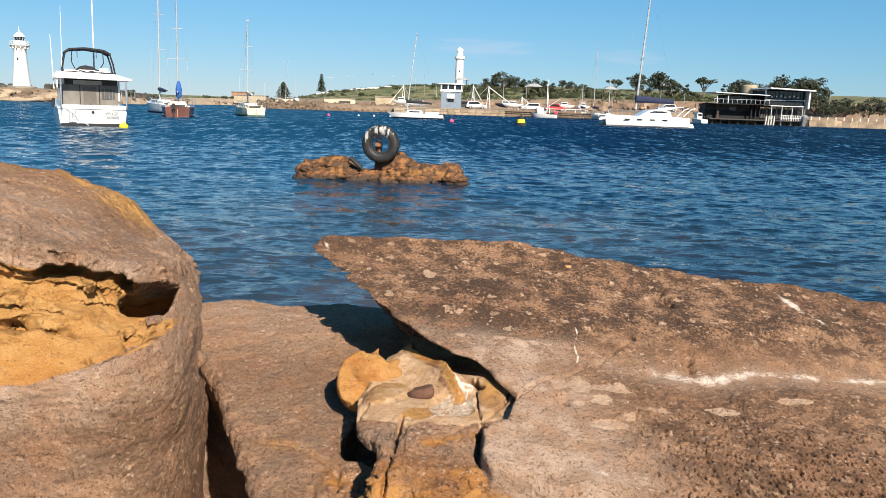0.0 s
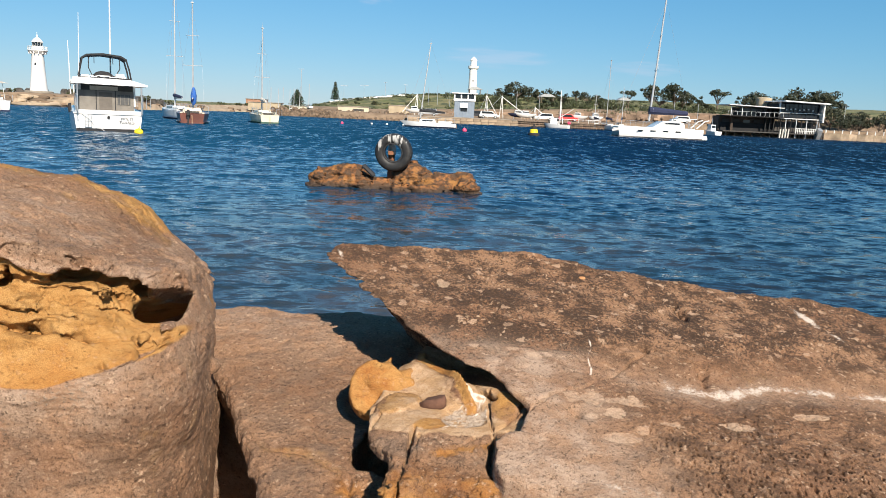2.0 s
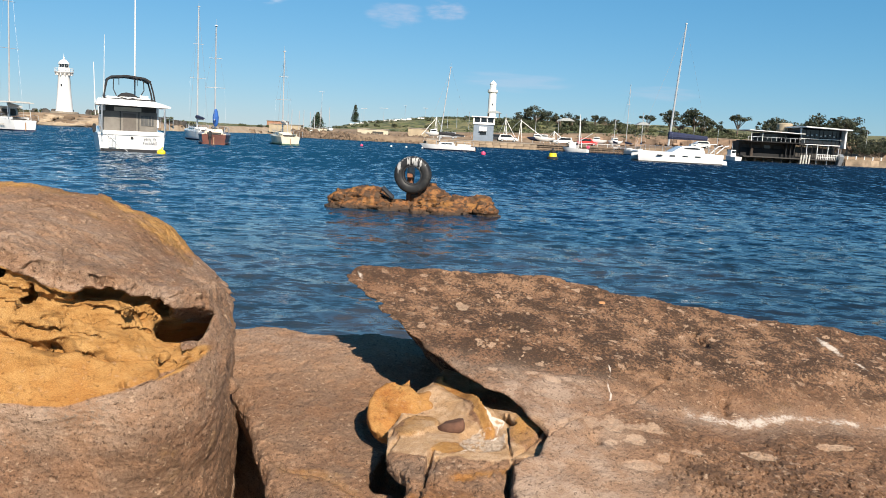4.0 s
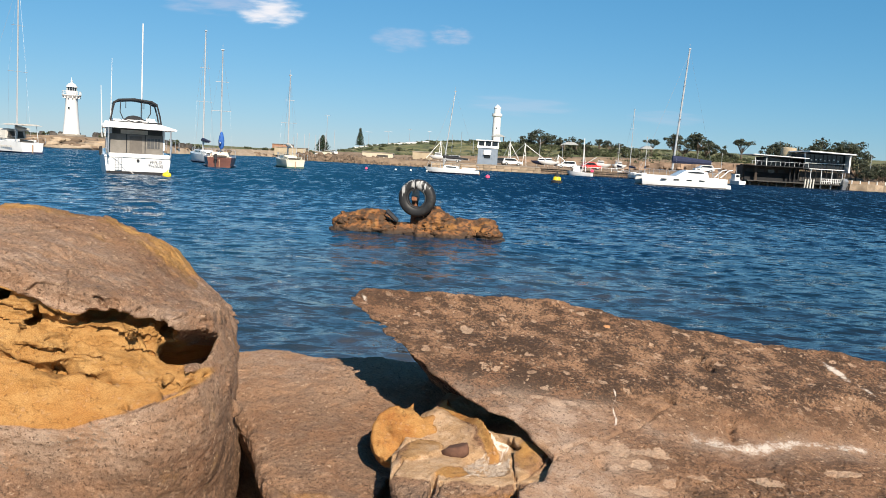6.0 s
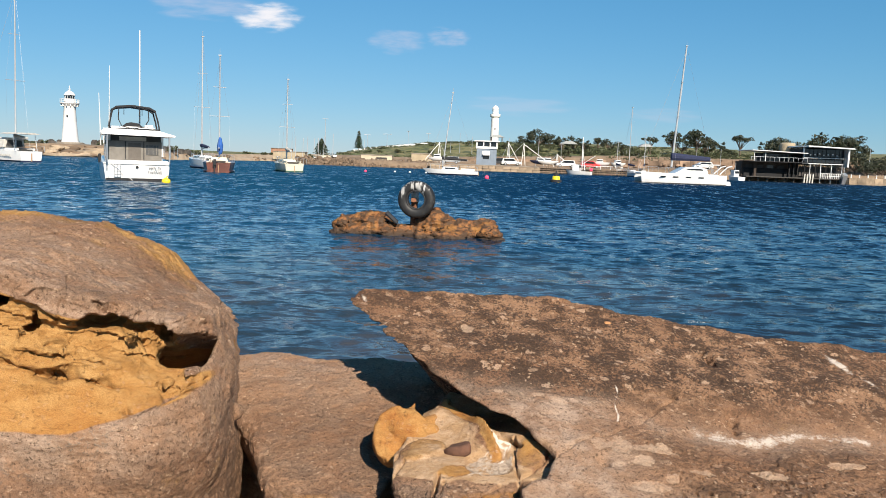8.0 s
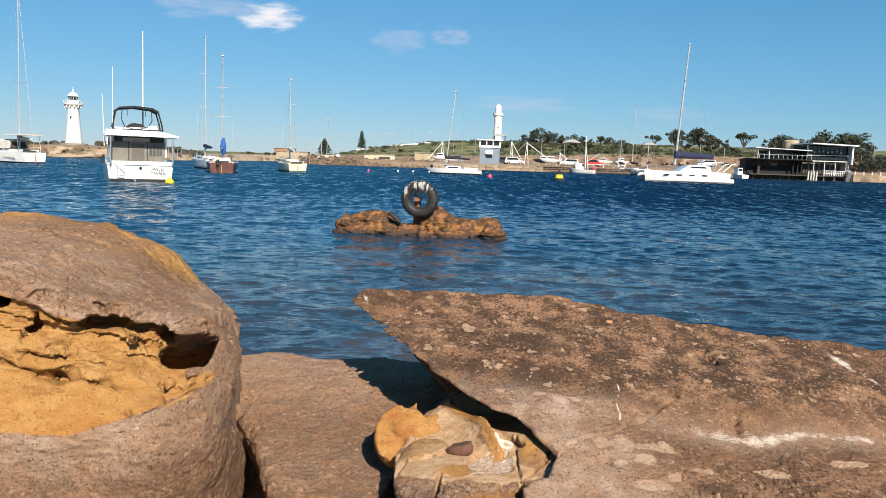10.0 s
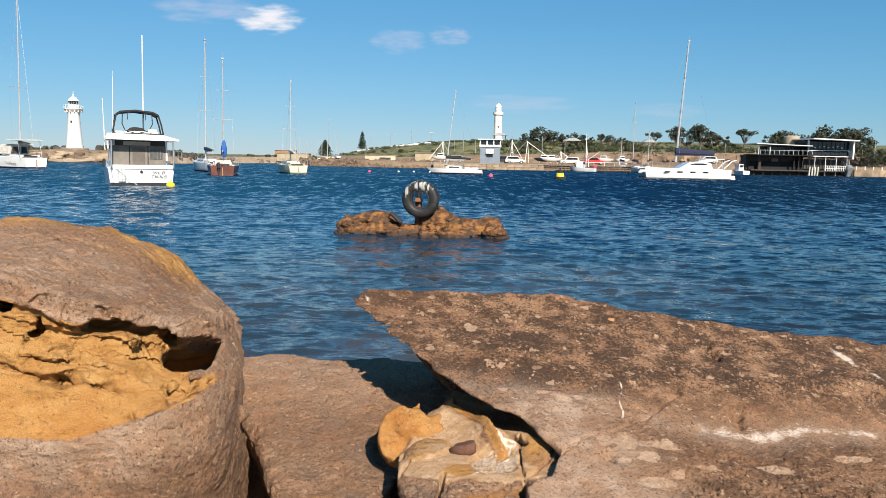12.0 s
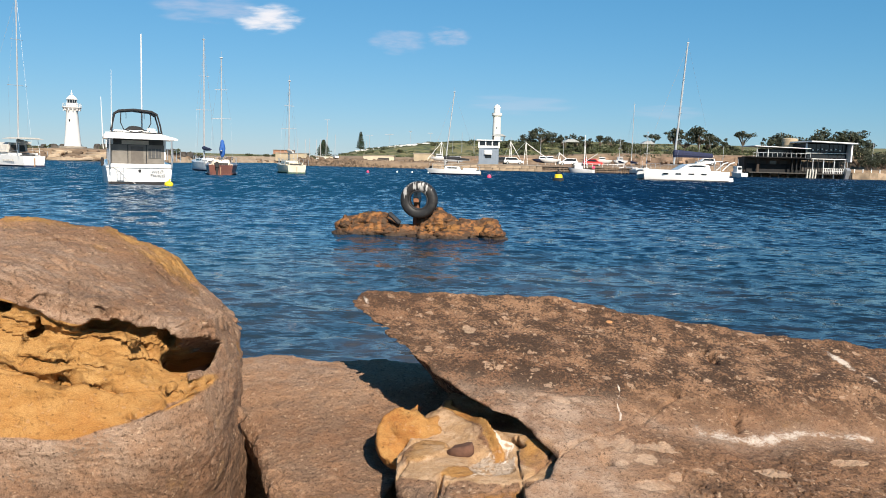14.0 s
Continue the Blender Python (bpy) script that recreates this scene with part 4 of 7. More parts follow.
# ---------------------------------------------------------------- water, shore and land
def water_material():
    m, nt, b = shader("sea_water")
    co = nt.nodes.new("ShaderNodeTexCoord").outputs["Object"]
    sep = nt.nodes.new("ShaderNodeSeparateXYZ")
    nt.links.new(co, sep.inputs[0])
    y = sep.outputs["Y"]
    x = sep.outputs["X"]
    # weedy shallows: a shelf along the shore that reaches out to the reef, with sandy and weedy patches on it
    shelf = calc(nt, "SUBTRACT", ramp(nt, y, 26.0, 13.0), calc(nt, "MULTIPLY", ramp(nt, calc(nt, "SUBTRACT", calc(nt, "ABSOLUTE", calc(nt, "SUBTRACT", x, 1.5)), calc(nt, "MULTIPLY", y, -0.25)), 7.0, 12.0), 0.6))
    shoal = calc(nt, "ADD", shelf, calc(nt, "MULTIPLY", calc(nt, "SUBTRACT", noise_node(nt, 0.22, 4.0, (0.6, 1.0, 1), 0.6, co).outputs["Fac"], 0.5), 2.2))
    deep = mix(nt, ramp(nt, noise_node(nt, 0.05, 3.0, (0.4, 1, 1), 0.5, co).outputs["Fac"], 0.35, 0.65), (0.0009, 0.0100, 0.032), (0.0016, 0.0150, 0.043))
    # the base colour lightens towards the left, by bearing from the camera
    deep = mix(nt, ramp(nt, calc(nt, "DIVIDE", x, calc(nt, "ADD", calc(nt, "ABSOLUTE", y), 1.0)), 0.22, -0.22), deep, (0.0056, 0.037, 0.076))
    green = mix(nt, ramp(nt, y, 24.0, 9.0), deep, (0.0046, 0.0245, 0.0340))
    weed = mix(nt, ramp(nt, noise_node(nt, 0.8, 4.0, None, 0.6, co).outputs["Fac"], 0.4, 0.62), (0.0190, 0.0300, 0.0400), (0.042, 0.044, 0.050))
    col = mix(nt, ramp(nt, shoal, 0.45, 1.15), green, weed)
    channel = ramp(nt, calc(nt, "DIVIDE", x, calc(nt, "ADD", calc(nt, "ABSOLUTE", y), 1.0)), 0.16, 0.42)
    col = mix(nt, calc(nt, "MULTIPLY", channel, 0.65), col, (0.0030, 0.0085, 0.0170))  # the base colour darkens towards the right, by bearing from the camera
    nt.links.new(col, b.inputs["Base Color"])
    nt.links.new(calc(nt, "ADD", calc(nt, "MULTIPLY", ramp(nt, y, 20.0, 90.0), 0.16), 0.07), b.inputs["Roughness"])
    b.inputs["IOR"].default_value = 1.333
    a = noise_node(nt, 2.6, 5.0, (0.6, 1, 1), 0.55, co).outputs["Fac"]
    c = noise_node(nt, 10.0, 3.0, (0.6, 1, 1), 0.5, co).outputs["Fac"]
    n1 = bump(nt, a, b, 0.25, 0.16)
    n2 = bump(nt, c, b, 0.8, 0.012, n1)
    # wind chop too small to see singly tilts the far surface this way and that
    chop = noise_node(nt, 2.2, 4.0, (1.0, 0.24, 1), 0.65, co).outputs["Color"]
    swell = noise_node(nt, 1.5, 3.0, (1.0, 0.13, 1), 0.65, co).outputs["Color"]
    pair = nt.nodes.new("ShaderNodeVectorMath")
    nt.links.new(chop, pair.inputs[0])
    nt.links.new(swell, pair.inputs[1])
    tilt = nt.nodes.new("ShaderNodeVectorMath")
    tilt.operation = "SUBTRACT"
    tilt.inputs[1].default_value = (1.0, 1.0, 1.0)
    nt.links.new(pair.outputs[0], tilt.inputs[0])
    flat = nt.nodes.new("ShaderNodeVectorMath")
    flat.operation = "MULTIPLY"
    flat.inputs[1].default_value = (1.0, 1.0, 0.0)
    nt.links.new(tilt.outputs[0], flat.inputs[0])
    grow = nt.nodes.new("ShaderNodeVectorMath")
    grow.operation = "SCALE"
    nt.links.new(flat.outputs[0], grow.inputs[0])
    nt.links.new(calc(nt, "MULTIPLY", ramp(nt, y, 18.0, 70.0), 2.1), grow.inputs["Scale"])
    # the same close by: small sharp ripples lying across the view of the shore
    near = noise_node(nt, 4.2, 3.0, (0.6, 1.0, 1), 0.62, co).outputs["Color"]
    lean = nt.nodes.new("ShaderNodeVectorMath")
    lean.operation = "MULTIPLY_ADD"
    lean.inputs[1].default_value, lean.inputs[2].default_value = (0.6, 1.35, 0.0), (-0.30, -0.66, 0.0)
    nt.links.new(near, lean.inputs[0])
    both = nt.nodes.new("ShaderNodeVectorMath")
    nt.links.new(n2, both.inputs[0])
    nt.links.new(lean.outputs[0], both.inputs[1])
    n2 = both.outputs[0]
    # steep wave faces turned to the shore hide the rest of the surface far out
    face = nt.nodes.new("ShaderNodeVectorMath")
    face.operation = "SCALE"
    face.inputs[0].default_value = (0.0, -0.44, 0.0)
    # the wind reaches the open water more than the lee of the point
    open_water = calc(nt, "ADD", calc(nt, "MULTIPLY", ramp(nt, calc(nt, "DIVIDE", x, calc(nt, "ADD", calc(nt, "ABSOLUTE", y), 1.0)), -0.35, 0.30), 0.40), 0.72)
    nt.links.new(calc(nt, "MULTIPLY", ramp(nt, y, 22.0, 60.0), open_water), face.inputs["Scale"])
    rough_sea = nt.nodes.new("ShaderNodeVectorMath")
    nt.links.new(n2, rough_sea.inputs[0])
    nt.links.new(face.outputs[0], rough_sea.inputs[1])
    n2 = rough_sea.outputs[0]
    total = nt.nodes.new("ShaderNodeVectorMath")
    nt.links.new(n2, total.inputs[0])
    nt.links.new(grow.outputs[0], total.inputs[1])
    unit = nt.nodes.new("ShaderNodeVectorMath")
    unit.operation = "NORMALIZE"
    nt.links.new(total.outputs[0], unit.inputs[0])
    nt.links.new(unit.outputs[0], b.inputs["Normal"])
    return m


def sea():
    """One sheet to the horizon; the near reach carries real ripples that fade out with distance."""
    rng = np.random.RandomState(4)
    rows = 6.0 * 1.0042 ** np.arange(0, 900)
    rows = rows[rows < 150]
    cols = np.linspace(-0.70, 0.70, 520)
    Yg = np.repeat(rows[:, None], len(cols), 1)
    Xg = Yg * cols[None, :] + 0.0
    Zg = np.zeros_like(Xg)
    for k in range(46):
        lam = 0.15 * 1.078**k
        ang = rng.normal(1.50, 0.62)
        kx, ky = math.cos(ang) * 2 * math.pi / lam, math.sin(ang) * 2 * math.pi / lam
        ph = rng.uniform(0, 6.28)
        fade = np.clip(1.6 - Yg * 0.0085 * 2.4 / lam, 0, 1) * np.clip(1.6 - Yg * 0.003 * 2.4 / lam, 0, 1)
        amp = 0.0050 * lam * (1.0 if lam < 1.1 else (1.1 / lam) ** 1.2)
        amp = amp * (np.clip(Yg / 16.0, 0.75, 1.25) if lam < 1.1 else np.clip(Yg / 22.0, 0.4, 1.1))
        w = np.sin(kx * Xg + ky * Yg + ph + 0.6 * np.sin(0.31 * kx * Yg + ph))
        w = 2 * (0.5 + 0.5 * w) ** 1.7 - 0.9
        Zg += fade * amp * w
    Zg *= 1 + 0.35 * vnoise(np.stack([Xg.ravel() * 0.25, Yg.ravel() * 0.12, 0 * Yg.ravel()], 1), 3).reshape(Yg.shape)
    edge = np.clip((0.70 - np.abs(cols)) / 0.04, 0, 1)[None, :] * np.clip((150 - Yg) / 40, 0, 1) * np.clip((Yg - 6.0) / 0.3, 0, 1)
    Zg *= edge
    verts = np.stack([Xg, Yg, Zg], -1).reshape(-1, 3)
    n, k = len(rows), len(cols)
    i = (np.arange(n - 1)[:, None] * k + np.arange(k - 1)[None, :]).ravel()
    quads = np.stack([i, i + 1, i + k + 1, i + k], 1)
    y0, y1, c = rows[0], rows[-1], 0.70
    far = 4500.0
    outer = np.array([(-c * y0, y0, 0), (c * y0, y0, 0), (c * y1, y1, 0), (-c * y1, y1, 0), (-far, y0, 0), (far, y0, 0), (far, far, 0), (-far, far, 0), (-far, -40, 0), (far, -40, 0), (-far, y1, 0), (far, y1, 0)])
    o = len(verts)
    extra = np.array([(0, 4, 10, 3), (1, 2, 11, 5), (3, 10, 7, 2), (2, 7, 6, 11), (8, 9, 5, 1), (8, 1, 0, 4)])[:, ::-1]
    me = raw_mesh("water", np.concatenate([verts, outer]), np.concatenate([quads, extra + o]))
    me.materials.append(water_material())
    tagged(new("water", me), "rippled deep blue harbour water, green and weedy in the shallows", "sea", kind="structure")


sea()

SHORE_ROCK = plain("shore_rock", (0.20, 0.14, 0.095), 0.9, vary=0.35, scale=1.2, grit=0.02)


def shore():
    """The rocky bank under the boulders and behind the camera, falling away under the water."""
    xs, ys = np.linspace(-40, 40, 81), np.concatenate([np.linspace(-40, 1, 24), np.linspace(1.2, 6, 30), np.linspace(7, 40, 16)])
    Xg, Yg = np.meshgrid(xs, ys)
    z = np.interp(Yg, [-40, -6, 0, 2, 3.4, 4.2, 8, 40], [2.2, 1.2, 0.45, 0.42, 0.30, -0.5, -1.4, -3.0])
    p = np.stack([Xg, Yg, 0 * Xg], -1).reshape(-1, 3)
    z = z.ravel() + 0.10 * fbm(p, 0.5, 3)
    k = len(xs)
    i = (np.arange(len(ys) - 1)[:, None] * k + np.arange(k - 1)[None, :]).ravel()
    me = raw_mesh("ground", np.stack([p[:, 0], p[:, 1], z], 1), np.stack([i, i + 1, i + k + 1, i + k], 1))
    me.materials.append(SHORE_ROCK)
    tagged(new("ground", me), "brown rocky bank under the boulders, sloping into the water", "rock shore", kind="structure")


shore()


def land_material():
    m, nt, b = shader("headland_ground")
    co = nt.nodes.new("ShaderNodeTexCoord").outputs["Object"]
    n1 = noise_node(nt, 0.11, 6.0, None, 0.6, co).outputs["Fac"]
    n2 = noise_node(nt, 0.5, 5.0, None, 0.6, co).outputs["Fac"]
    grass = mix(nt, ramp(nt, n1, 0.35, 0.65), (0.105, 0.118, 0.034), (0.205, 0.170, 0.078))
    grass = mix(nt, ramp(nt, n2, 0.46, 0.58), grass, (0.050, 0.060, 0.022))
    earth = mix(nt, ramp(nt, n2, 0.35, 0.65), (0.150, 0.102, 0.064), (0.225, 0.16, 0.105))
    sand = mix(nt, ramp(nt, n2, 0.35, 0.65), (0.28, 0.205, 0.133), (0.365, 0.28, 0.196))
    at = ramp(nt, calc(nt, "ADD", attr(nt, "grass"), calc(nt, "MULTIPLY", calc(nt, "SUBTRACT", n2, 0.5), 0.8)), 0.4, 0.6)
    col = mix(nt, attr(nt, "sand"), earth, sand)
    col = mix(nt, at, col, grass)
    nt.links.new(col, b.inputs["Base Color"])
    b.inputs["Roughness"].default_value = 0.95
    bump(nt, n2, b, 0.8, 0.4)
    return m


LAND = land_material()
SHORELINE = [(-900, 120), (-110, 158), (-73, 167), (-58, 172), (-52, 215), (-46, 232), (-33, 232), (-31, 186), (-16, 181), (-2, 180), (24, 180), (42, 184), (60, 182), (64, 186), (92, 184), (101, 184), (900, 150)]


def land_height(x, y):
    d = y - curve_at(x, SHORELINE)
    quay = curve_at(x, [(-900, 2.0), (-95, 1.9), (-80, 2.5), (-66, 2.3), (-58, 1.2), (-50, 0.6), (-40, 0.9), (-20, 1.6), (0, 1.35), (40, 1.5), (60, 2.2), (66, 2.4), (95, 2.2), (900, 3)])
    terrace = curve_at(x, [(-900, 2), (-60, 1.6), (-40, 2.0), (-25, 2.4), (-5, 2.6), (10, 3.3), (20, 3.8), (45, 4.9), (80, 5.3), (120, 6.0), (900, 7)])
    hill = curve_at(x, [(-900, 2.5), (-80, 1.8), (-60, 1.5), (-40, 2.2), (-20, 5.0), (0, 7.2), (18, 8.2), (30, 8.4), (40, 7.8), (60, 7.4), (96, 7.2), (160, 9.0), (900, 10)])
    top = curve_at(x, [(-900, 3), (-80, 2.2), (-50, 2.5), (-33, 5.2), (-5, 8.9), (20, 10.0), (72, 10.9), (140, 11.0), (900, 12)])
    steep = 2.5 + 9.0 * sstep(-56, -50, x) * sstep(-31, -36, x)
    z = -2.0 + (quay + 2.0) * sstep(-1.5, steep, d)
    z = z + (terrace - quay) * sstep(30, 36, d)
    z = z + (hill - terrace) * sstep(38, 85, d)
    return z + (top - hill) * sstep(85, 160, d)


def land():
    xs = np.concatenate([np.linspace(-900, -125, 26), np.linspace(-120, 150, 271), np.linspace(155, 900, 30)])
    ys = np.concatenate([np.linspace(100, 155, 10), np.linspace(157, 245, 89), np.linspace(248, 360, 40), np.linspace(370, 900, 20)])
    Xg, Yg = np.meshgrid(xs, ys)
    p = np.stack([Xg, Yg, 0 * Xg], -1).reshape(-1, 3)
    z = land_height(p[:, 0], p[:, 1])
    d = p[:, 1] - curve_at(p[:, 0], SHORELINE)
    z = z + sstep(3, 12, d) * (0.12 * fbm(p, 0.12, 3) + 0.25 * sstep(50, 90, d) * fbm(p, 0.05, 3))
    grass = np.clip(sstep(38, 46, d) * sstep(-42, -25, p[:, 0]) + 0.3 * sstep(20, 40, d) + 0.42 * sstep(-58, -66, p[:, 0]) * sstep(4, 12, d), 0, 1)
    sand = sstep(-25, -40, p[:, 0]) * sstep(-62, -56, p[:, 0])
    k = len(xs)
    i = (np.arange(len(ys) - 1)[:, None] * k + np.arange(k - 1)[None, :]).ravel()
    me = raw_mesh("ground", np.stack([p[:, 0], p[:, 1], z], 1), np.stack([i, i + 1, i + k + 1, i + k], 1), {"grass": grass, "sand": sand})
    me.materials.append(LAND)
    tagged(new("ground", me), "low harbour headland with a grassy hill, earth bank and sandy point", "headland", kind="structure")


land()


# ---------------------------------------------------------------- building helpers
def thing(name, at, turn=0.0, label="", category="", group="", kind=""):
    ob = new(name)
    ob.empty_display_size = 0.3
    ob.matrix_world = pose(*at, 0, 0, turn)
    return tagged(ob, label, category, group, kind)


def part(name, bm, material, parent, label="", smooth=False, bevel=0.0):
    if bevel:
        bmesh.ops.bevel(bm, geom=bm.edges[:], offset=bevel, segments=1, affect="EDGES", clamp_overlap=True)
    bmesh.ops.recalc_face_normals(bm, faces=bm.faces[:])
    me = bpy.data.meshes.new(name)
    bm.to_mesh(me)
    bm.free()
    if smooth:
        me.polygons.foreach_set("use_smooth", np.ones(len(me.polygons), bool))
        me.set_sharp_from_angle(angle=radians(38))
    me.materials.append(material)
    ob = new(name, me)
    ob.parent = parent
    if label:
        tagged(ob, label)
    return ob


def box(c, s, bm=None, turn=(0, 0, 0), taper=1.0):
    bm = bm or bmesh.new()
    m = pose(*c, *turn)
    vs = []
    for z in (-0.5, 0.5):
        k = taper if z > 0 else 1.0
        for x, y in ((-0.5, -0.5), (0.5, -0.5), (0.5, 0.5), (-0.5, 0.5)):
            vs.append(bm.verts.new(m @ Vector((x * s[0] * k, y * s[1] * k, z * s[2]))))
    for f in ((3, 2, 1, 0), (4, 5, 6, 7), (0, 1, 5, 4), (1, 2, 6, 5), (2, 3, 7, 6), (3, 0, 4, 7)):
        bm.faces.new([vs[i] for i in f])
    return bm


def tube(a, b, r, bm=None, r2=None, seg=8):
    bm = bm or bmesh.new()
    a, b = Vector(a), Vector(b)
    q = (b - a).to_track_quat("Z", "Y").to_matrix()
    rings = []
    for p, rr in ((a, r), (b, r if r2 is None else r2)):
        rings.append([bm.verts.new(p + q @ Vector((math.cos(2 * math.pi * i / seg) * rr, math.sin(2 * math.pi * i / seg) * rr, 0))) for i in range(seg)])
    for i in range(seg):
        j = (i + 1) % seg
        bm.faces.new((rings[0][i], rings[0][j], rings[1][j], rings[1][i]))
    bm.faces.new(rings[0][::-1])
    bm.faces.new(rings[1])
    return bm


def bent(points, r, bm=None, seg=6):
    bm = bm or bmesh.new()
    for a, b in zip(points, points[1:]):
        tube(a, b, r, bm, seg=seg)
    return bm


def lathe(profile, seg=24, bm=None, c=(0, 0, 0)):
    bm = bm or bmesh.new()
    rings = []
    for r, z in profile:
        rings.append([bm.verts.new((c[0] + math.cos(2 * math.pi * i / seg) * r, c[1] + math.sin(2 * math.pi * i / seg) * r, c[2] + z)) for i in range(seg)])
    for p, q in zip(rings, rings[1:]):
        for i in range(seg):
            j = (i + 1) % seg
            bm.faces.new((p[i], p[j], q[j], q[i]))
    bm.faces.new(rings[0][::-1])
    bm.faces.new(rings[-1])
    return bm


def prism(outline, y0, y1, bm=None):
    """An outline in x and z, drawn out from y0 to y1."""
    bm = bm or bmesh.new()
    a = [bm.verts.new((x, y0, z)) for x, z in outline]
    b = [bm.verts.new((x, y1, z)) for x, z in outline]
    bm.faces.new(a[::-1])
    bm.faces.new(b)
    for i in range(len(a)):
        j = (i + 1) % len(a)
        bm.faces.new((a[i], a[j], b[j], b[i]))
    return bm


def lump(r, rng, bm=None, c=(0, 0, 0), rough=0.22, sub=2):
    """An angular boulder."""
    bm = bm or bmesh.new()
    made = bmesh.ops.create_icosphere(bm, subdivisions=sub, radius=1.0)["verts"]
    off = Vector((rng.uniform(0, 50), rng.uniform(0, 50), rng.uniform(0, 50)))
    spin = Euler((rng.uniform(0, 6), rng.uniform(0, 6), rng.uniform(0, 6))).to_matrix()
    for v in made:
        d = v.co.copy()
        k = 1 + rough * noise.noise(d * 1.3 + off) * 1.6 + rough * 0.4 * noise.noise(d * 3.7 + off)
        q = spin @ (d * k)
        q = Vector([max(-0.78, min(0.78, x)) for x in q])
        v.co = Vector((q.x * r[0], q.y * r[1], q.z * r[2])) + Vector(c)
    return bm


WHITE = plain("white_paint", (0.66, 0.65, 0.63), 0.55, vary=0.06, scale=0.8)
GELCOAT = plain("white_gelcoat", (0.66, 0.66, 0.65), 0.25, vary=0.05, scale=0.7, coat=0.4)
CREAM = plain("cream_gelcoat", (0.54, 0.50, 0.39), 0.35, vary=0.12, scale=1.5)
ALU = plain("mast_alloy", (0.46, 0.46, 0.46), 0.35, 0.3, vary=0.08, scale=2.0)
STEEL = plain("galvanised_steel", (0.50, 0.51, 0.52), 0.45, 0.7, vary=0.15, scale=2.0)
BLACK = plain("black_canvas", (0.018, 0.018, 0.020), 0.85, vary=0.2, scale=4.0)
NAVY = plain("navy_canvas", (0.014, 0.020, 0.055), 0.85, vary=0.2, scale=4.0)
BLUE = plain("blue_canvas", (0.020, 0.10, 0.36), 0.8, vary=0.2, scale=4.0)
GREYCLOTH = plain("grey_canvas", (0.17, 0.155, 0.135), 0.9, vary=0.15, scale=2.0)
DARKIN = plain("dark_interior", (0.05, 0.045, 0.04), 0.8, vary=0.2, scale=2.0)
VARNISH = plain("red_brown_hull", (0.115, 0.038, 0.024), 0.35, vary=0.25, scale=2.0, coat=0.3)
TEAK = plain("teak", (0.36, 0.22, 0.12), 0.6, vary=0.2, scale=3.0)
YELLOW = plain("yellow_plastic", (0.85, 0.62, 0.02), 0.45, vary=0.1, scale=4.0)
PINK = plain("pink_plastic", (0.85, 0.07, 0.16), 0.45, vary=0.1, scale=4.0)
RED = plain("red_paint", (0.55, 0.03, 0.03), 0.4, vary=0.12, scale=2.0)
TIMBER = plain("weathered_timber", (0.17, 0.125, 0.09), 0.9, vary=0.35, scale=1.5, per_object=0.35)
CONCRETE = plain("concrete", (0.25, 0.215, 0.172), 0.9, vary=0.2, scale=0.8, grit=0.02)
QUAYSTONE = plain("quay_stone", (0.27, 0.203, 0.138), 0.9, vary=0.4, scale=0.6, grit=0.03, per_object=0.5)
RIPRAP = plain("breakwater_stone", (0.145, 0.10, 0.066), 0.92, vary=0.35, scale=0.5, grit=0.05, per_object=0.5)
CLAD = plain("blue_grey_cladding", (0.18, 0.22, 0.27), 0.7, vary=0.08, scale=1.0)
DARKCLAD = plain("dark_cladding", (0.012, 0.012, 0.013), 0.9, vary=0.25, scale=0.8)
TAN = plain("tan_render", (0.36, 0.29, 0.195), 0.85, vary=0.15, scale=0.5)
GLASS = plain("dark_glass", (0.015, 0.018, 0.022), 0.06, vary=0.1, scale=1.0)
BARK = plain("bark", (0.13, 0.095, 0.07), 0.9, vary=0.3, scale=1.5)
RUBBER = plain("tyre_rubber", (0.022, 0.022, 0.024), 0.75, vary=0.3, scale=3.0, grit=0.004)


def leaf_material(name, color):
    m, nt, b = shader(name)
    isl = nt.nodes.new("ShaderNodeNewGeometry").outputs["Random Per Island"]
    col = mix(nt, isl, tuple(c * 0.55 for c in color), tuple(c * 1.5 for c in color))
    col = mix(nt, ramp(nt, noise_node(nt, 0.5).outputs["Fac"], 0.4, 0.65), col, mix(nt, isl, (0.026, 0.032, 0.014), (0.060, 0.056, 0.024)))
    nt.links.new(col, b.inputs["Base Color"])
    b.inputs["Roughness"].default_value = 0.7
    return m


LEAF = leaf_material("leaves", (0.022, 0.031, 0.015))
PINELEAF = leaf_material("pine_needles", (0.022, 0.048, 0.022))
SCRUB = leaf_material("scrub_leaves", (0.050, 0.062, 0.022))


# ---------------------------------------------------------------- plants
def leaves(centres, radii, count, size, rng, flat=0.7):
    """Small bent leaf blades thrown through a set of clumps."""
    v, q = [], []
    for c, r in zip(centres, radii):
        for _ in range(count):
            d = rng.normal(size=3)
            d /= np.linalg.norm(d)
            p = np.array(c) + d * np.array([r, r, r * flat]) * rng.uniform(0.45, 1.05)
            a = rng.normal(size=3)
            a /= np.linalg.norm(a)
            b = np.cross(a, rng.normal(size=3))
            b /= np.linalg.norm(b)
            s = size * rng.uniform(0.6, 1.4)
            n = len(v)
            v += [p - a * s, p + b * s * 0.5, p + a * s, p - b * s * 0.5]
            q.append((n, n + 1, n + 2, n + 3))
    return np.array(v), np.array(q)


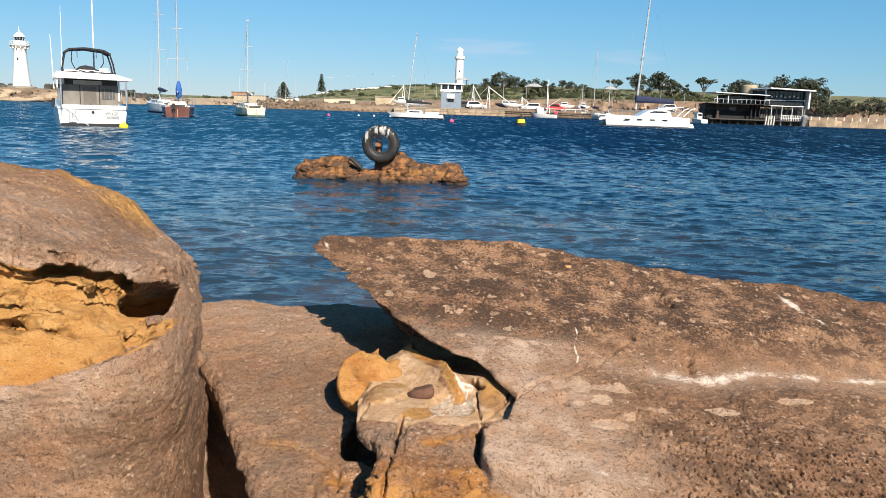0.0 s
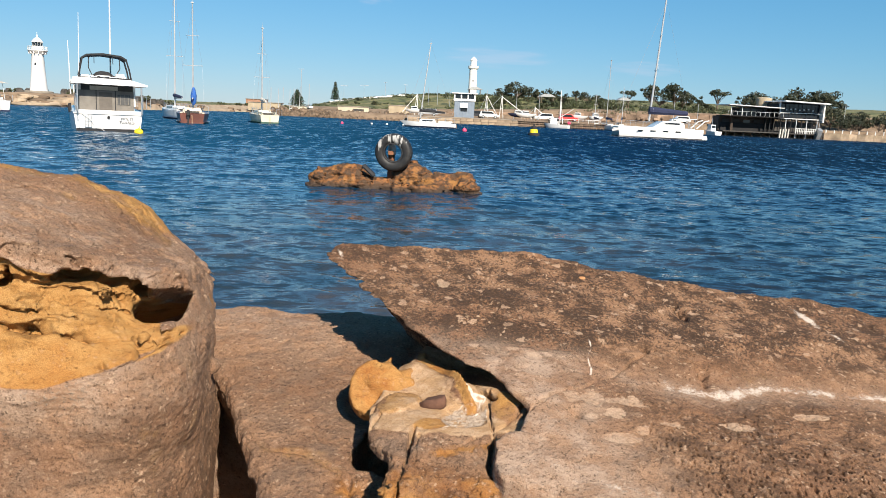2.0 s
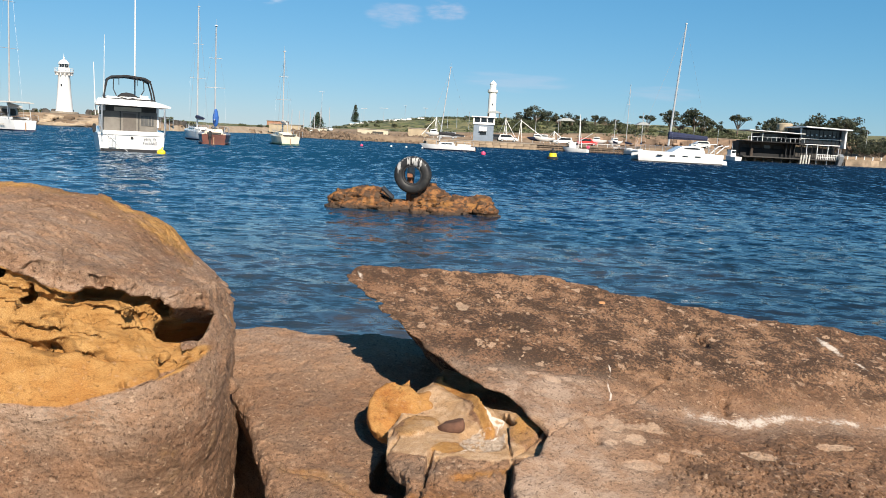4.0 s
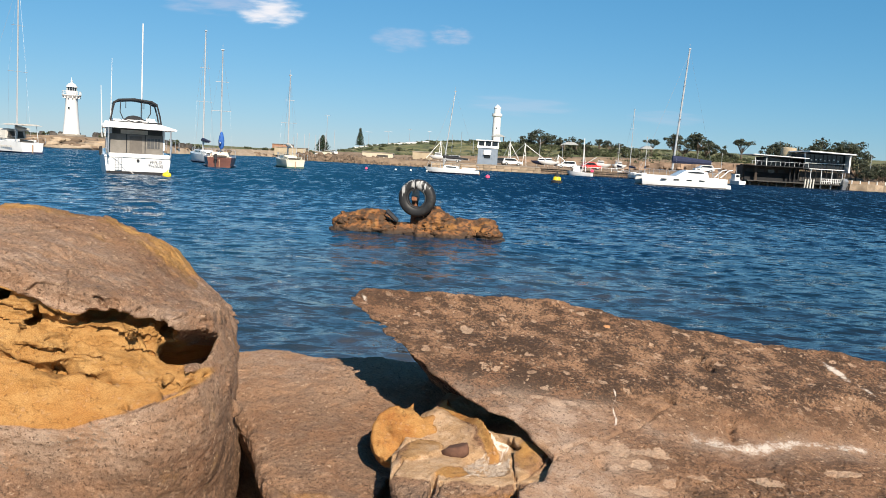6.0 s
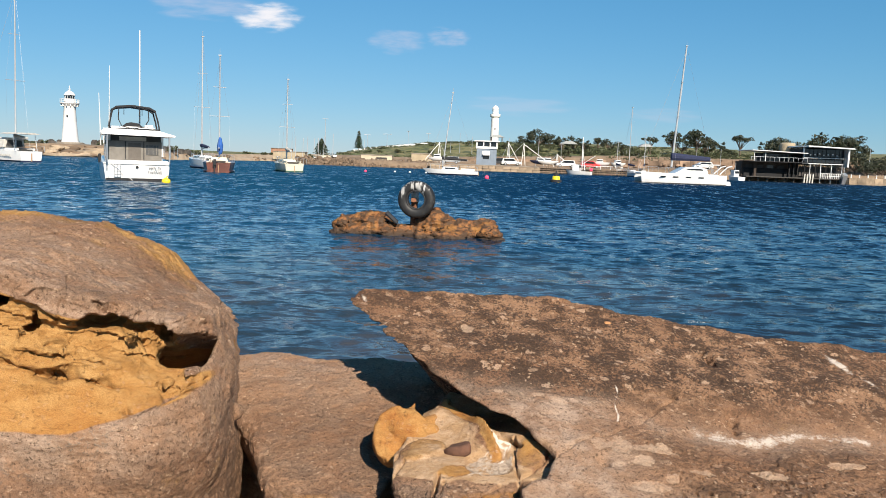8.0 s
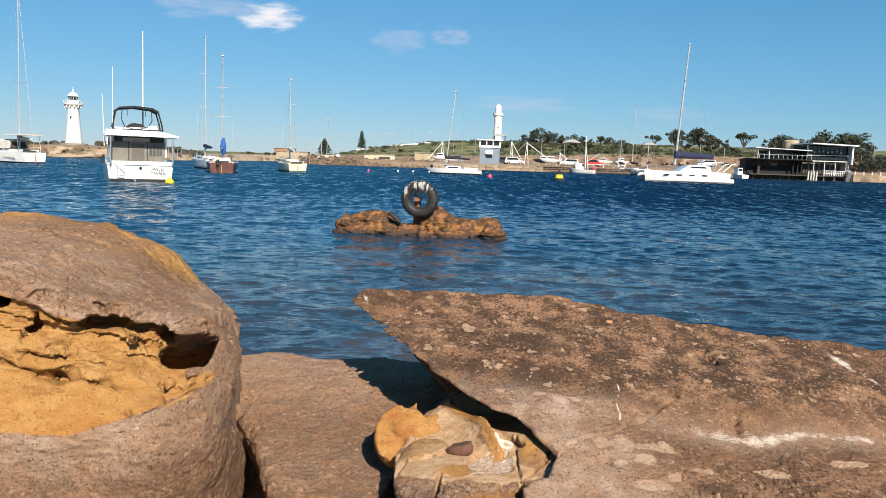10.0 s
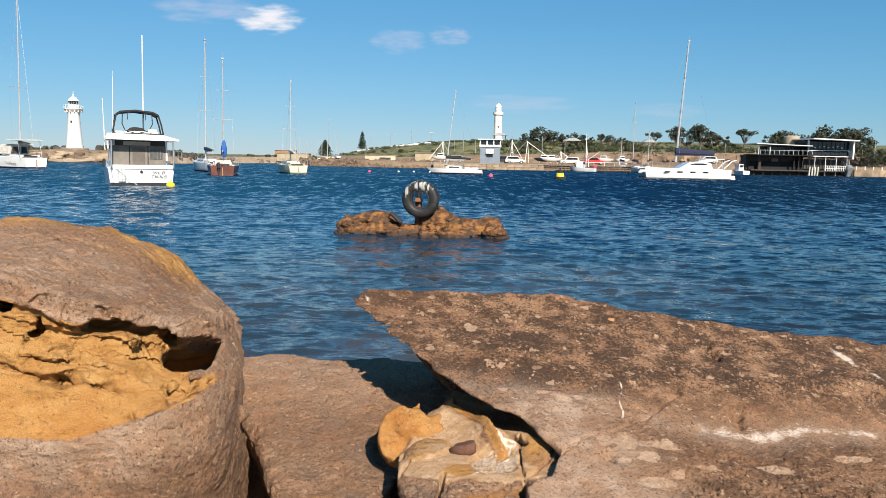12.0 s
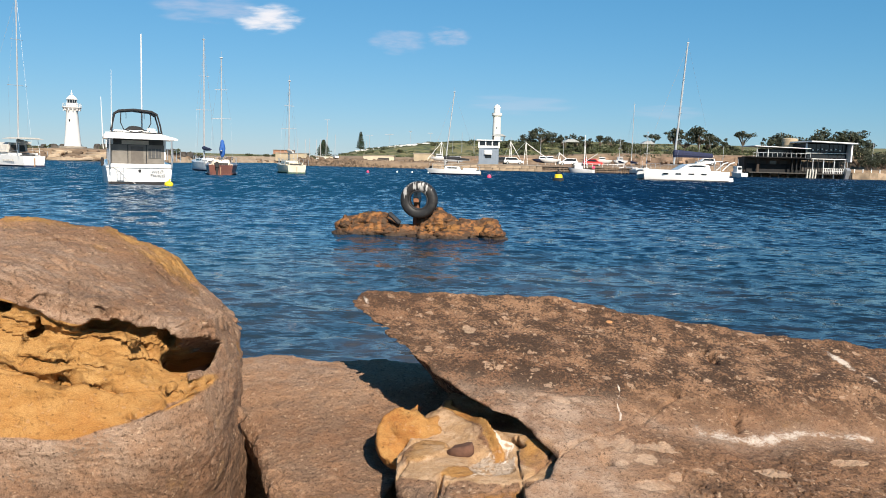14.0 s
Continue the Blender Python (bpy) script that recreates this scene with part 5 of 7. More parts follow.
def broad_tree(seed, height, spread, bare=0.5, clumps=16, count=60, leaf=0.30):
    """A wind-shaped coastal tree: a forked trunk that carries a ragged, layered crown."""
    rng = np.random.RandomState(seed)
    tree = thing("tree", (0, 0, 0), 0, "wind-shaped dark green coastal tree on the grassy hill", "tree", "trees on the headland")
    bm = bmesh.new()
    fork = height * bare * 0.55
    tube((0, 0, -0.3), (rng.uniform(-0.3, 0.3), 0, fork), height * 0.035, bm, height * 0.026, 7)
    centres, radii = [], []
    for k in range(clumps):
        a = rng.uniform(0, 6.28)
        d = spread * math.sqrt(rng.uniform(0, 1))
        z = height * (bare + (1 - bare) * rng.uniform(0.25, 0.95) * (1 - 0.45 * (d / spread) ** 2))
        c = (math.cos(a) * d, math.sin(a) * d, z)
        centres.append(c)
        radii.append(spread * rng.uniform(0.22, 0.40))
        mid = (c[0] * 0.45, c[1] * 0.45, (fork + z) * 0.5)
        tube((0, 0, fork * 0.9), mid, height * 0.016, bm, height * 0.011, 5)
        tube(mid, c, height * 0.011, bm, height * 0.004, 5)
    part("trunk", bm, BARK, tree, smooth=True)
    v, q = leaves(centres, radii, count, leaf, rng, 0.62)
    me = raw_mesh("crown", v, q, smooth=False)
    me.materials.append(LEAF)
    crown = new("crown", me)
    crown.parent = tree
    return tree


def norfolk_pine(seed, height, spread):
    rng = np.random.RandomState(seed)
    tree = thing("pine_tree", (0, 0, 0), 0, "tall dark Norfolk pine with tiered branches behind the harbour", "pine tree")
    bm = bmesh.new()
    tube((0, 0, -0.3), (0, 0, height), height * 0.022, bm, 0.03, 7)
    centres, radii = [], []
    tiers = 15
    for k in range(tiers):
        z = height * (0.10 + 0.87 * k / tiers)
        reach = spread * (1 - (k / tiers) ** 1.2) * rng.uniform(0.8, 1.1) + 0.15
        for j in range(6):
            a = j * 1.047 + k * 0.5 + rng.uniform(-0.2, 0.2)
            e = (math.cos(a) * reach, math.sin(a) * reach, z + reach * 0.16)
            tube((0, 0, z), e, 0.05, bm, 0.02, 4)
            for f in (0.35, 0.65, 0.95):
                centres.append((e[0] * f, e[1] * f, z + reach * 0.16 * f))
                radii.append(0.16 * reach + 0.12)
    part("trunk", bm, BARK, tree)
    v, q = leaves(centres, radii, 14, 0.20, rng, 0.5)
    me = raw_mesh("crown", v, q, smooth=False)
    me.materials.append(PINELEAF)
    new("crown", me).parent = tree
    return tree


def set_pose(ob, x, y, z, turn=0.0, s=1.0):
    ob.matrix_world = pose(x, y, z, 0, 0, turn) @ Matrix.Diagonal((s, s, s, 1))
    return ob


def ground_z(x, y):
    return float(land_height(np.array([x]), np.array([y]))[0])


# kinds of tree; each further one is a copy at another place, turn and size
KINDS = [broad_tree(1, 8.0, 3.6, 0.42), broad_tree(2, 7.0, 4.2, 0.30, 20), broad_tree(3, 7.5, 3.2, 0.55, 13), broad_tree(5, 5.5, 4.0, 0.12, 22), broad_tree(8, 6.0, 3.0, 0.20, 16)]
SPOTS = [  # x, distance, tip height above the water, kind, size
    (26.5, 250, 9.2, 3, 0.7), (30.0, 250, 10.8, 1, 0.85), (33.5, 252, 10.2, 3, 0.8), (37.0, 250, 10.5, 4, 0.75), (41.0, 254, 9.6, 3, 0.75), (44.5, 252, 9.6, 4, 0.6), (48.1, 250, 10.8, 0, 0.55),
    (52.0, 252, 10.4, 1, 0.6), (55.5, 250, 10.0, 4, 0.6), (64.0, 250, 12.1, 2, 0.8), (71.0, 250, 12.3, 0, 0.95), (74.5, 252, 12.4, 1, 1.0), (78.2, 250, 13.2, 0, 1.05), (81.5, 252, 12.2, 1, 0.9), (85.0, 250, 10.4, 4, 0.85),
    (91.6, 250, 13.9, 2, 1.0), (104.8, 252, 13.0, 1, 0.95), (100.0, 250, 11.0, 4, 0.9), (112.0, 248, 12.0, 1, 0.95), (117.0, 250, 13.2, 3, 1.35), (121.5, 248, 13.2, 1, 1.1), (126.0, 250, 12.4, 3, 1.2)]
for i, (x, y, tip, kind, s) in enumerate(SPOTS):
    base = KINDS[kind]
    high = (8.0, 7.0, 7.5, 5.5, 6.0)[kind] * s
    m = pose(x, y, 0, 0, 0, 47 * i) @ Matrix.Diagonal((s, s, s, 1))
    z = max(ground_z(x, y) - 0.2, tip - high)
    ob = copy_thing(base, m)
    ob.matrix_world = pose(x, y, z, 0, 0, 47 * i) @ Matrix.Diagonal((s, s, s, 1))
for x, y, s, kind in ((99.0, 214, 0.85, 1), (104.0, 210, 0.9, 0), (108.5, 213, 0.95, 1), (113.0, 210, 0.9, 3), (94.5, 224, 0.9, 1), (97.0, 186, 0.55, 4), (99.0, 189, 0.62, 3), (101.5, 187, 0.66, 4), (104.0, 190, 0.8, 3), (107.5, 188, 0.7, 4), (111.0, 192, 0.8, 1), (115.0, 189, 0.75, 3)):
    ob = copy_thing(KINDS[kind], Matrix())
    set_pose(ob, x, y, ground_z(x, y) - 0.15, 31 * x, s)
for k, (x, y, s) in enumerate(((-120, 215, 0.9), (128, 196, 0.8), (134, 215, 0.95), (150, 230, 1.0), (-140, 222, 0.8))):
    set_pose(KINDS[k], x, y, ground_z(x, y) - 0.15, 20 * k, s)
set_pose(norfolk_pine(4, 7.4, 2.9), -47.8, 330, 1.9)
set_pose(norfolk_pine(6, 8.0, 1.55), -33.0, 332, 5.0)


def bush(seed):
    rng = np.random.RandomState(seed)
    centres = [(rng.uniform(-1.2, 1.2), rng.uniform(-0.8, 0.8), rng.uniform(0.35, 1.0)) for _ in range(7)]
    v, q = leaves(centres, [rng.uniform(0.4, 0.75) for _ in centres], 60, 0.15, rng, 0.8)
    bm = bmesh.new()
    for c in centres:
        tube((0, 0, -0.2), c, 0.05, bm, 0.02, 5)
    ob = thing("bush", (0, 0, 0), 0, "low dark green coastal bush", "bush", "bushes along the shore")
    part("stem", bm, BARK, ob)
    me = raw_mesh("foliage", v, q, smooth=False)
    me.materials.append(SCRUB)
    new("foliage", me).parent = ob
    return ob


POINTROCK = plain("grey_breakwater_stone", (0.075, 0.066, 0.058), 0.95, vary=0.45, scale=0.8, grit=0.05)
BUSHES = [bush(s) for s in (11, 12, 13)]
rng = random.Random(5)
for i in range(46):  # behind the white lighthouse, dark boulders with a few bushes between
    x = -97 + i * 0.97 + rng.uniform(-0.4, 0.4)
    if abs(x + 81.3) < 2.2:
        continue
    y = 186 + rng.uniform(0, 3)
    if i % 5 == 2:
        ob = copy_thing(BUSHES[i % 3], Matrix())
        set_pose(ob, x, y, ground_z(x, y) - 0.1, rng.uniform(0, 360), rng.uniform(0.8, 1.2))
        continue
    ob = thing("boulder", (x, y, ground_z(x, y) + 0.35), rng.uniform(0, 360), "dark grey-brown breakwater boulder on the point", "boulder", "boulders along the point")
    part("stone", lump((rng.uniform(0.7, 1.15), rng.uniform(0.6, 1.0), rng.uniform(0.7, 1.25)), rng, rough=0.32, sub=2), POINTROCK, ob)
for i in range(100):  # hedges on the hill and terrace
    x = rng.uniform(14, 98)
    y = 227 + rng.uniform(0, 30) if i % 4 else 221 + rng.uniform(0, 4)
    ob = copy_thing(BUSHES[i % 3], Matrix())
    set_pose(ob, x, y, ground_z(x, y) - 0.15, rng.uniform(0, 360), rng.uniform(0.6, 1.45))
for i in range(90):  # scrub scattered over the grassy hill
    x = rng.uniform(-30, 62)
    y = rng.uniform(236, 330)
    ob = copy_thing(BUSHES[i % 3], Matrix())
    set_pose(ob, x, y, ground_z(x, y) - 0.35, rng.uniform(0, 360), rng.uniform(0.5, 1.1))
for i in range(26):
    x = rng.uniform(-62, -32)
    y = 250 + rng.uniform(0, 20)
    ob = copy_thing(BUSHES[i % 3], Matrix())
    set_pose(ob, x, y, ground_z(x, y) - 0.1, rng.uniform(0, 360), rng.uniform(0.4, 0.9))
for k, (x, y) in enumerate(((-70, 178), (-64, 179), (-90, 181))):
    set_pose(BUSHES[k], x, y, ground_z(x, y) - 0.1, 0, 0.7)


def scrub():
    """Rough grass and heath over the hill: one mass that nobody could count."""
    r = np.random.RandomState(17)
    n = 2600
    x, y = r.uniform(-38, 112, n), 216 + 110 * r.uniform(0, 1, n) ** 1.3
    keep = fbm(np.stack([x, y, 0 * x], 1), 0.07, 3, seed=71) + r.uniform(-0.5, 0.5, n) > 0.12
    x, y = x[keep], y[keep]
    z = land_height(x, y)
    v, q = leaves(list(zip(x, y, z + 0.1)), list(r.uniform(0.35, 1.1, len(x))), 12, 0.26, r, 0.55)
    me = raw_mesh("scrub", v, q, smooth=False)
    me.materials.append(SCRUB)
    tagged(new("scrub", me), "olive heath and rough grass over the headland hill", "scrub", kind="stuff")


scrub()
ob = thing("parapet", (-16, 300, 0), 0, "long low pale parapet along the hill crest", "parapet", kind="structure")
for k in range(13):
    x0 = -15.0 + k * 2.1
    part("panel", box((x0, 0, ground_z(x0 - 16, 300) + 0.3), (2.1, 0.3, 0.62)), WHITE, ob)


# ---------------------------------------------------------------- the two lighthouses
def breakwater_light():
    ob = thing("lighthouse", (-81.3, 180.5, 2.35), 0, "short white tapered lighthouse with a round gallery on the point", "lighthouse")
    part("base", lathe([(2.9, 0), (2.9, 0.5), (2.6, 0.62), (2.5, 0.62)], 16), CONCRETE, ob)
    part("tower", lathe([(1.82, 0.6), (1.75, 0.9), (1.42, 4.5), (1.22, 8.1), (1.32, 8.35), (1.32, 8.5)], 20), WHITE, ob, smooth=True)
    part("gallery", lathe([(1.35, 8.4), (1.75, 8.75), (1.98, 9.0), (1.98, 9.15), (1.2, 9.15)], 24), WHITE, ob)
    bm = bmesh.new()
    for i in range(12):
        a = i * math.pi / 6
        tube((math.cos(a) * 1.92, math.sin(a) * 1.92, 9.1), (math.cos(a) * 1.92, math.sin(a) * 1.92, 9.9), 0.04, bm, seg=5)
        b = a + math.pi / 6
        for z in (9.5, 9.9):
            tube((math.cos(a) * 1.92, math.sin(a) * 1.92, z), (math.cos(b) * 1.92, math.sin(b) * 1.92, z), 0.03, bm, seg=5)
        box((math.cos(a) * 1.55, math.sin(a) * 1.55, 8.6), (0.5, 0.16, 0.5), bm, (0, 0, math.degrees(a)))
    part("railing", bm, WHITE, ob)
    part("drum", lathe([(1.2, 9.1), (1.2, 9.95), (1.0, 10.0)], 16), WHITE, ob)
    part("lantern", lathe([(0.98, 9.98), (0.98, 10.75)], 12), GLASS, ob, "dark glazed lantern")
    for i in range(12):
        a = i * math.pi / 6
        part("glazing_bar", tube((math.cos(a), math.sin(a), 9.95), (math.cos(a), math.sin(a), 10.8), 0.035, seg=4), WHITE, ob)
    part("dome", lathe([(1.2, 10.75), (1.12, 10.95), (0.75, 11.45), (0.3, 11.75), (0.1, 11.8)], 20), WHITE, ob, smooth=True)
    part("finial", lathe([(0.09, 11.75), (0.22, 12.0), (0.22, 12.15), (0.06, 12.35), (0.04, 12.9)], 10), WHITE, ob, smooth=True)
    for z in (3.2, 6.2):
        part("window", box((0.02, -1.52 + z * 0.045, z), (0.32, 0.25, 0.55)), GLASS, ob)


def headland_light():
    ob = thing("lighthouse", (33.1, 505, 10.5), 0, "tall slender white lighthouse rising behind the grassy hill", "lighthouse")
    part("tower", lathe([(2.75, 0), (2.65, 2), (2.35, 18.6), (2.35, 18.9)], 24), WHITE, ob, smooth=True)
    part("gallery", lathe([(2.3, 18.7), (3.0, 19.3), (3.15, 19.6), (3.15, 20.9), (2.9, 20.9), (2.9, 19.8), (2.0, 19.8)], 24), WHITE, ob)
    part("drum", lathe([(2.05, 19.8), (2.05, 21.6)], 20), WHITE, ob)
    part("lantern", lathe([(1.95, 21.6), (1.95, 24.0)], 16), plain("pale_lantern_glass", (0.62, 0.66, 0.68), 0.15, vary=0.05), ob)
    part("dome", lathe([(2.15, 24.0), (2.0, 24.6), (1.3, 25.6), (0.4, 26.1), (0.1, 26.5)], 20), WHITE, ob, smooth=True)
    part("window", box((0, -2.45, 12), (0.6, 0.3, 1.1)), GLASS, ob)


breakwater_light()
headland_light()


def rock_shelf():
    """Layered sandstone shelves round the point."""
    r = random.Random(3)
    for k, (x, y, z, sx, sy, sz) in enumerate(((-81, 172, 0.9, 11, 4, 1.0), (-70, 171, 0.8, 9, 4, 0.9), (-92, 170, 0.8, 10, 4, 0.9), (-62, 173.5, 0.5, 7, 4, 0.7), (-76, 168.5, 0.25, 12, 3, 0.55), (-88, 166.5, 0.2, 12, 3, 0.5), (-64, 170.5, 0.2, 8, 3, 0.5), (-104, 165, 0.5, 10, 4, 0.9))):
        bm = lump((sx * 0.62, sy * 0.7, sz * 0.9), r, rough=0.12, sub=3)
        ob = new("rock_shelf", None)
        ob.location = (x, y - 3.0, z)
        tagged(ob, "low pale sandstone shelf along the lighthouse point", "rock shelf", "rock shelves of the point")
        part("layer", bm, plain("point_sandstone", (0.33, 0.25, 0.17), 0.9, vary=0.45, scale=0.35, grit=0.05) if k == 0 else bpy.data.materials["point_sandstone"], ob)
        part("layer", lump((sx * 0.5, sy * 0.6, sz * 0.6), r, None, (r.uniform(-1, 1), 1.0, sz * 0.75), 0.12, 3), bpy.data.materials["point_sandstone"], ob)


rock_shelf()
rr = random.Random(77)
for k in range(64):  # broken rock along the water's edge of the point
    x = rr.uniform(-104, -58)
    row = rr.random()
    y = float(curve_at(x, SHORELINE)) - 2.6 + row * 4.5
    s = rr.uniform(0.5, 1.35)
    ob = new("shore_rock")
    ob.location = (x, y, -0.1 + row * 2.1)
    tagged(ob, "broken brown sandstone block along the lighthouse point", "rock", "rocks of the point")
    part("stone", lump((s * 1.7, s, s * 0.55), rr, rough=0.3, sub=2), RIPRAP if k % 3 else bpy.data.materials["point_sandstone"], ob)
part("apron", lathe([(5.2, 0), (4.9, 0.35), (3.0, 0.4)], 20), TAN, thing("lighthouse_terrace", (-81.3, 180.5, 2.15), 0, "round paved terrace at the foot of the white lighthouse", "terrace"))


rr = random.Random(31)
for k in range(34):  # stones strewn along the beach
    x = rr.uniform(-58, -33)
    y = float(curve_at(x, SHORELINE)) + rr.uniform(3, 22)
    s = rr.uniform(0.35, 0.9)
    ob = new("beach_rock")
    ob.location = (x, y, max(0.05, ground_z(x, y)) + s * 0.15)
    tagged(ob, "brown rock lying on the sandy beach", "rock", "rocks on the beach")
    part("stone", lump((s * 1.4, s, s * 0.6), rr, rough=0.3, sub=2), RIPRAP, ob)


# ---------------------------------------------------------------- breakwater, quay and wharf
def riprap():
    r = random.Random(9)
    shapes = [lump((1, 1, 1), r, rough=0.3, sub=1) for _ in range(7)]
    meshes = []
    for bm in shapes:
        me = bpy.data.meshes.new("stone")
        bm.to_mesh(me)
        bm.free()
        me.materials.append(RIPRAP)
        meshes.append(me)
    ob = thing("breakwater", (-17, 184, 0), 0, "breakwater of piled brown boulders along the water", "breakwater", kind="structure")
    for k in range(290):
        f = r.random()
        x = -15.5 + 31 * f
        row = r.random()
        s = r.uniform(0.32, 0.66)
        st = new("stone", meshes[k % 7])
        st.parent = ob
        st.matrix_world = pose(x - 17, 180.8 + row * 4.6, -0.15 + row * 1.75, r.uniform(0, 360), r.uniform(0, 360), r.uniform(0, 360)) @ Matrix.Diagonal((s * 1.2, s, s * 0.8, 1))
    # the smaller stones between, past counting
    bm = bmesh.new()
    for k in range(520):
        row = r.random()
        s = r.uniform(0.2, 0.42)
        lump((s * 1.2, s, s * 0.8), r, bm, (r.uniform(-15.6, 15.6), -3.2 + row * 4.8, -0.2 + row * 1.7), 0.3, 1)
    tagged(part("rubble", bm, RIPRAP, ob, "small brown rubble"), kind="stuff")


def quay():
    ob = thing("quay_wall", (11, 179.4, 0), 0, "low quay wall of weathered tan stone blocks", "quay wall", kind="structure")
    r = random.Random(2)
    block = box((0, 0, 0), (1, 1, 1))
    bmesh.ops.bevel(block, geom=block.edges[:], offset=0.04, segments=1, affect="EDGES")
    me = bpy.data.meshes.new("block")
    block.to_mesh(me)
    block.free()
    me.materials.append(QUAYSTONE)
    for row in range(3):
        x = -13.2
        while x < 10.5:
            w = r.uniform(1.1, 1.9)
            b = new("block", me)
            b.parent = ob
            b.matrix_local = pose(x + w / 2, r.uniform(-0.05, 0.05) + row * 0.06, -0.25 + row * 0.55) @ Matrix.Diagonal((w - 0.04, 1.2, 0.53, 1))
            x += w
    part("coping", box((-1.3, 0.35, 1.30), (24.0, 1.7, 0.16)), CONCRETE, ob)


def wharf():
    ob = thing("timber_wharf", (31, 181, 0), 0, "old dark timber wharf on piles at the quay", "wharf", kind="structure")
    r = random.Random(6)
    for k in range(26):
        x = -9.6 + k * 0.8
        part("pile", tube((x, r.uniform(-0.1, 0.1), -1.0), (x + r.uniform(-0.06, 0.06), 0, 1.1 + r.uniform(0, 0.5) * (k % 3 == 0)), 0.14, seg=7), TIMBER, ob)
        if k % 2 == 0:
            part("pile", tube((x, 2.2, -1.0), (x, 2.2, 1.1), 0.14, seg=7), TIMBER, ob)
    for k in range(10):
        part("plank", box((-9.0 + k * 2.08, 1.2, 1.2), (2.04, 3.6, 0.14)), TIMBER, ob)
    for z in (0.35, 0.85):
        part("waler", box((0, -0.2, z), (20.4, 0.16, 0.26)), TIMBER, ob)
    for k in range(9):
        part("post", tube((-9.2 + k * 2.3, -0.1, 1.2), (-9.2 + k * 2.3, -0.1, 2.05), 0.06, seg=6), WHITE if k > 4 else TIMBER, ob)
    part("rail", box((4.6, -0.1, 2.0), (9.4, 0.07, 0.09)), WHITE, ob)


riprap()
quay()
wharf()


def simple_block(name, x, y, z, sx, sy, sz, material, label, category, roof=None):
    ob = thing(name, (x, y, z), 0, label, category)
    part("wall", box((0, 0, sz / 2), (sx, sy, sz)), material, ob)
    part("roof", box((0, 0, sz + 0.08), (sx + 0.3, sy + 0.3, 0.16)), roof or CONCRETE, ob)
    return ob


ob = simple_block("boat_store", -15.1, 197, 1.5, 7.3, 4.0, 1.15, plain("cream_render", (0.48, 0.42, 0.31), 0.85, vary=0.1, scale=0.5), "long low cream rendered store behind the breakwater", "shed")
part("door", box((1.2, -2.02, 0.45), (2.6, 0.08, 0.5)), DARKIN, ob)
simple_block("harbour_shed", -4.3, 196, 1.6, 4.9, 4.0, 1.75, TAN, "small plain tan block shed behind the breakwater", "shed")
simple_block("stone_store", -43.0, 236, 0.6, 9.0, 5.0, 2.2, TAN, "low brown stone building behind the beach", "building")
ob = simple_block("beach_hut", -50.5, 262, 1.2, 6.0, 5.0, 2.6, plain("brown_brick", (0.30, 0.16, 0.10), 0.9, vary=0.2), "small brown brick hut by the beach", "hut", TIMBER)


def harbour_tower():
    ob = thing("control_tower", (10.6, 186, 1.38), -4, "two-storey blue-grey harbour tower with a white glazed top floor", "tower")
    part("wall", box((0, 0, 1.85), (4.5, 4.0, 3.7)), CLAD, ob)
    bm = bmesh.new()
    for k in range(8):
        box((-2.2 + k * 0.63, -2.02, 1.85), (0.05, 0.05, 3.7), bm)
    part("cladding_batten", bm, CLAD, ob)
    part("upper_floor", box((0, 0, 3.85), (4.9, 4.4, 0.5)), WHITE, ob)
    for x in (-2.25, -0.75, 0.75, 2.25):
        part("post", box((x, -2.0, 4.65), (0.28, 0.28, 1.15)), WHITE, ob)
    for x in (-1.5, 0.0, 1.5):
        part("window", box((x, -1.95, 4.62), (1.25, 0.06, 1.0)), GLASS, ob)
    part("core", box((0, 0.3, 4.6), (4.2, 3.2, 1.1)), DARKIN, ob)
    part("roof", box((0, 0, 5.3), (5.6, 5.0, 0.22)), WHITE, ob)
    part("sign", box((-0.1, -2.08, 2.75), (1.7, 0.08, 0.75)), WHITE, ob, "white name board")
    part("window", box((-0.1, -2.05, 1.75), (1.4, 0.1, 0.8)), GLASS, ob)
    part("awning", box((-0.1, -2.3, 2.25), (1.6, 0.6, 0.08), turn=(20, 0, 0)), WHITE, ob)


harbour_tower()


# ---------------------------------------------------------------- vehicles and yard gear
def car(x, y, turn, material, label, kind="car"):
    ob = thing("car", (x, y, ground_z(x, y)), turn, label, kind)
    L, H = 4.6, 1.65
    body = prism([(-L / 2, 0.35), (-L / 2, 0.85), (-L / 2 + 0.15, 1.0), (L / 2 - 1.1, 1.0), (L / 2 - 0.1, 0.85), (L / 2, 0.35)], -0.9, 0.9)
    part("body", body, material, ob, bevel=0.05)
    part("cabin", prism([(-L / 2 + 0.15, 1.0), (-L / 2 + 0.4, H), (0.6, H), (1.35, 1.0)], -0.8, 0.8), material, ob, bevel=0.05)
    for s in (-1, 1):
        part("side_window", prism([(-L / 2 + 0.45, 1.06), (-L / 2 + 0.6, H - 0.1), (0.5, H - 0.1), (1.05, 1.06)], s * 0.8 - 0.02, s * 0.8 + 0.02), GLASS, ob)
        for wx in (-1.4, 1.4):
            bm = tube((wx, s * 0.72, 0.34), (wx, s * 0.93, 0.34), 0.34, seg=14)
            wheel = part("wheel", bm, RUBBER, ob)
            part("rim", tube((wx, s * 0.92, 0.34), (wx, s * 0.945, 0.34), 0.2, seg=10), STEEL, wheel)
    return ob


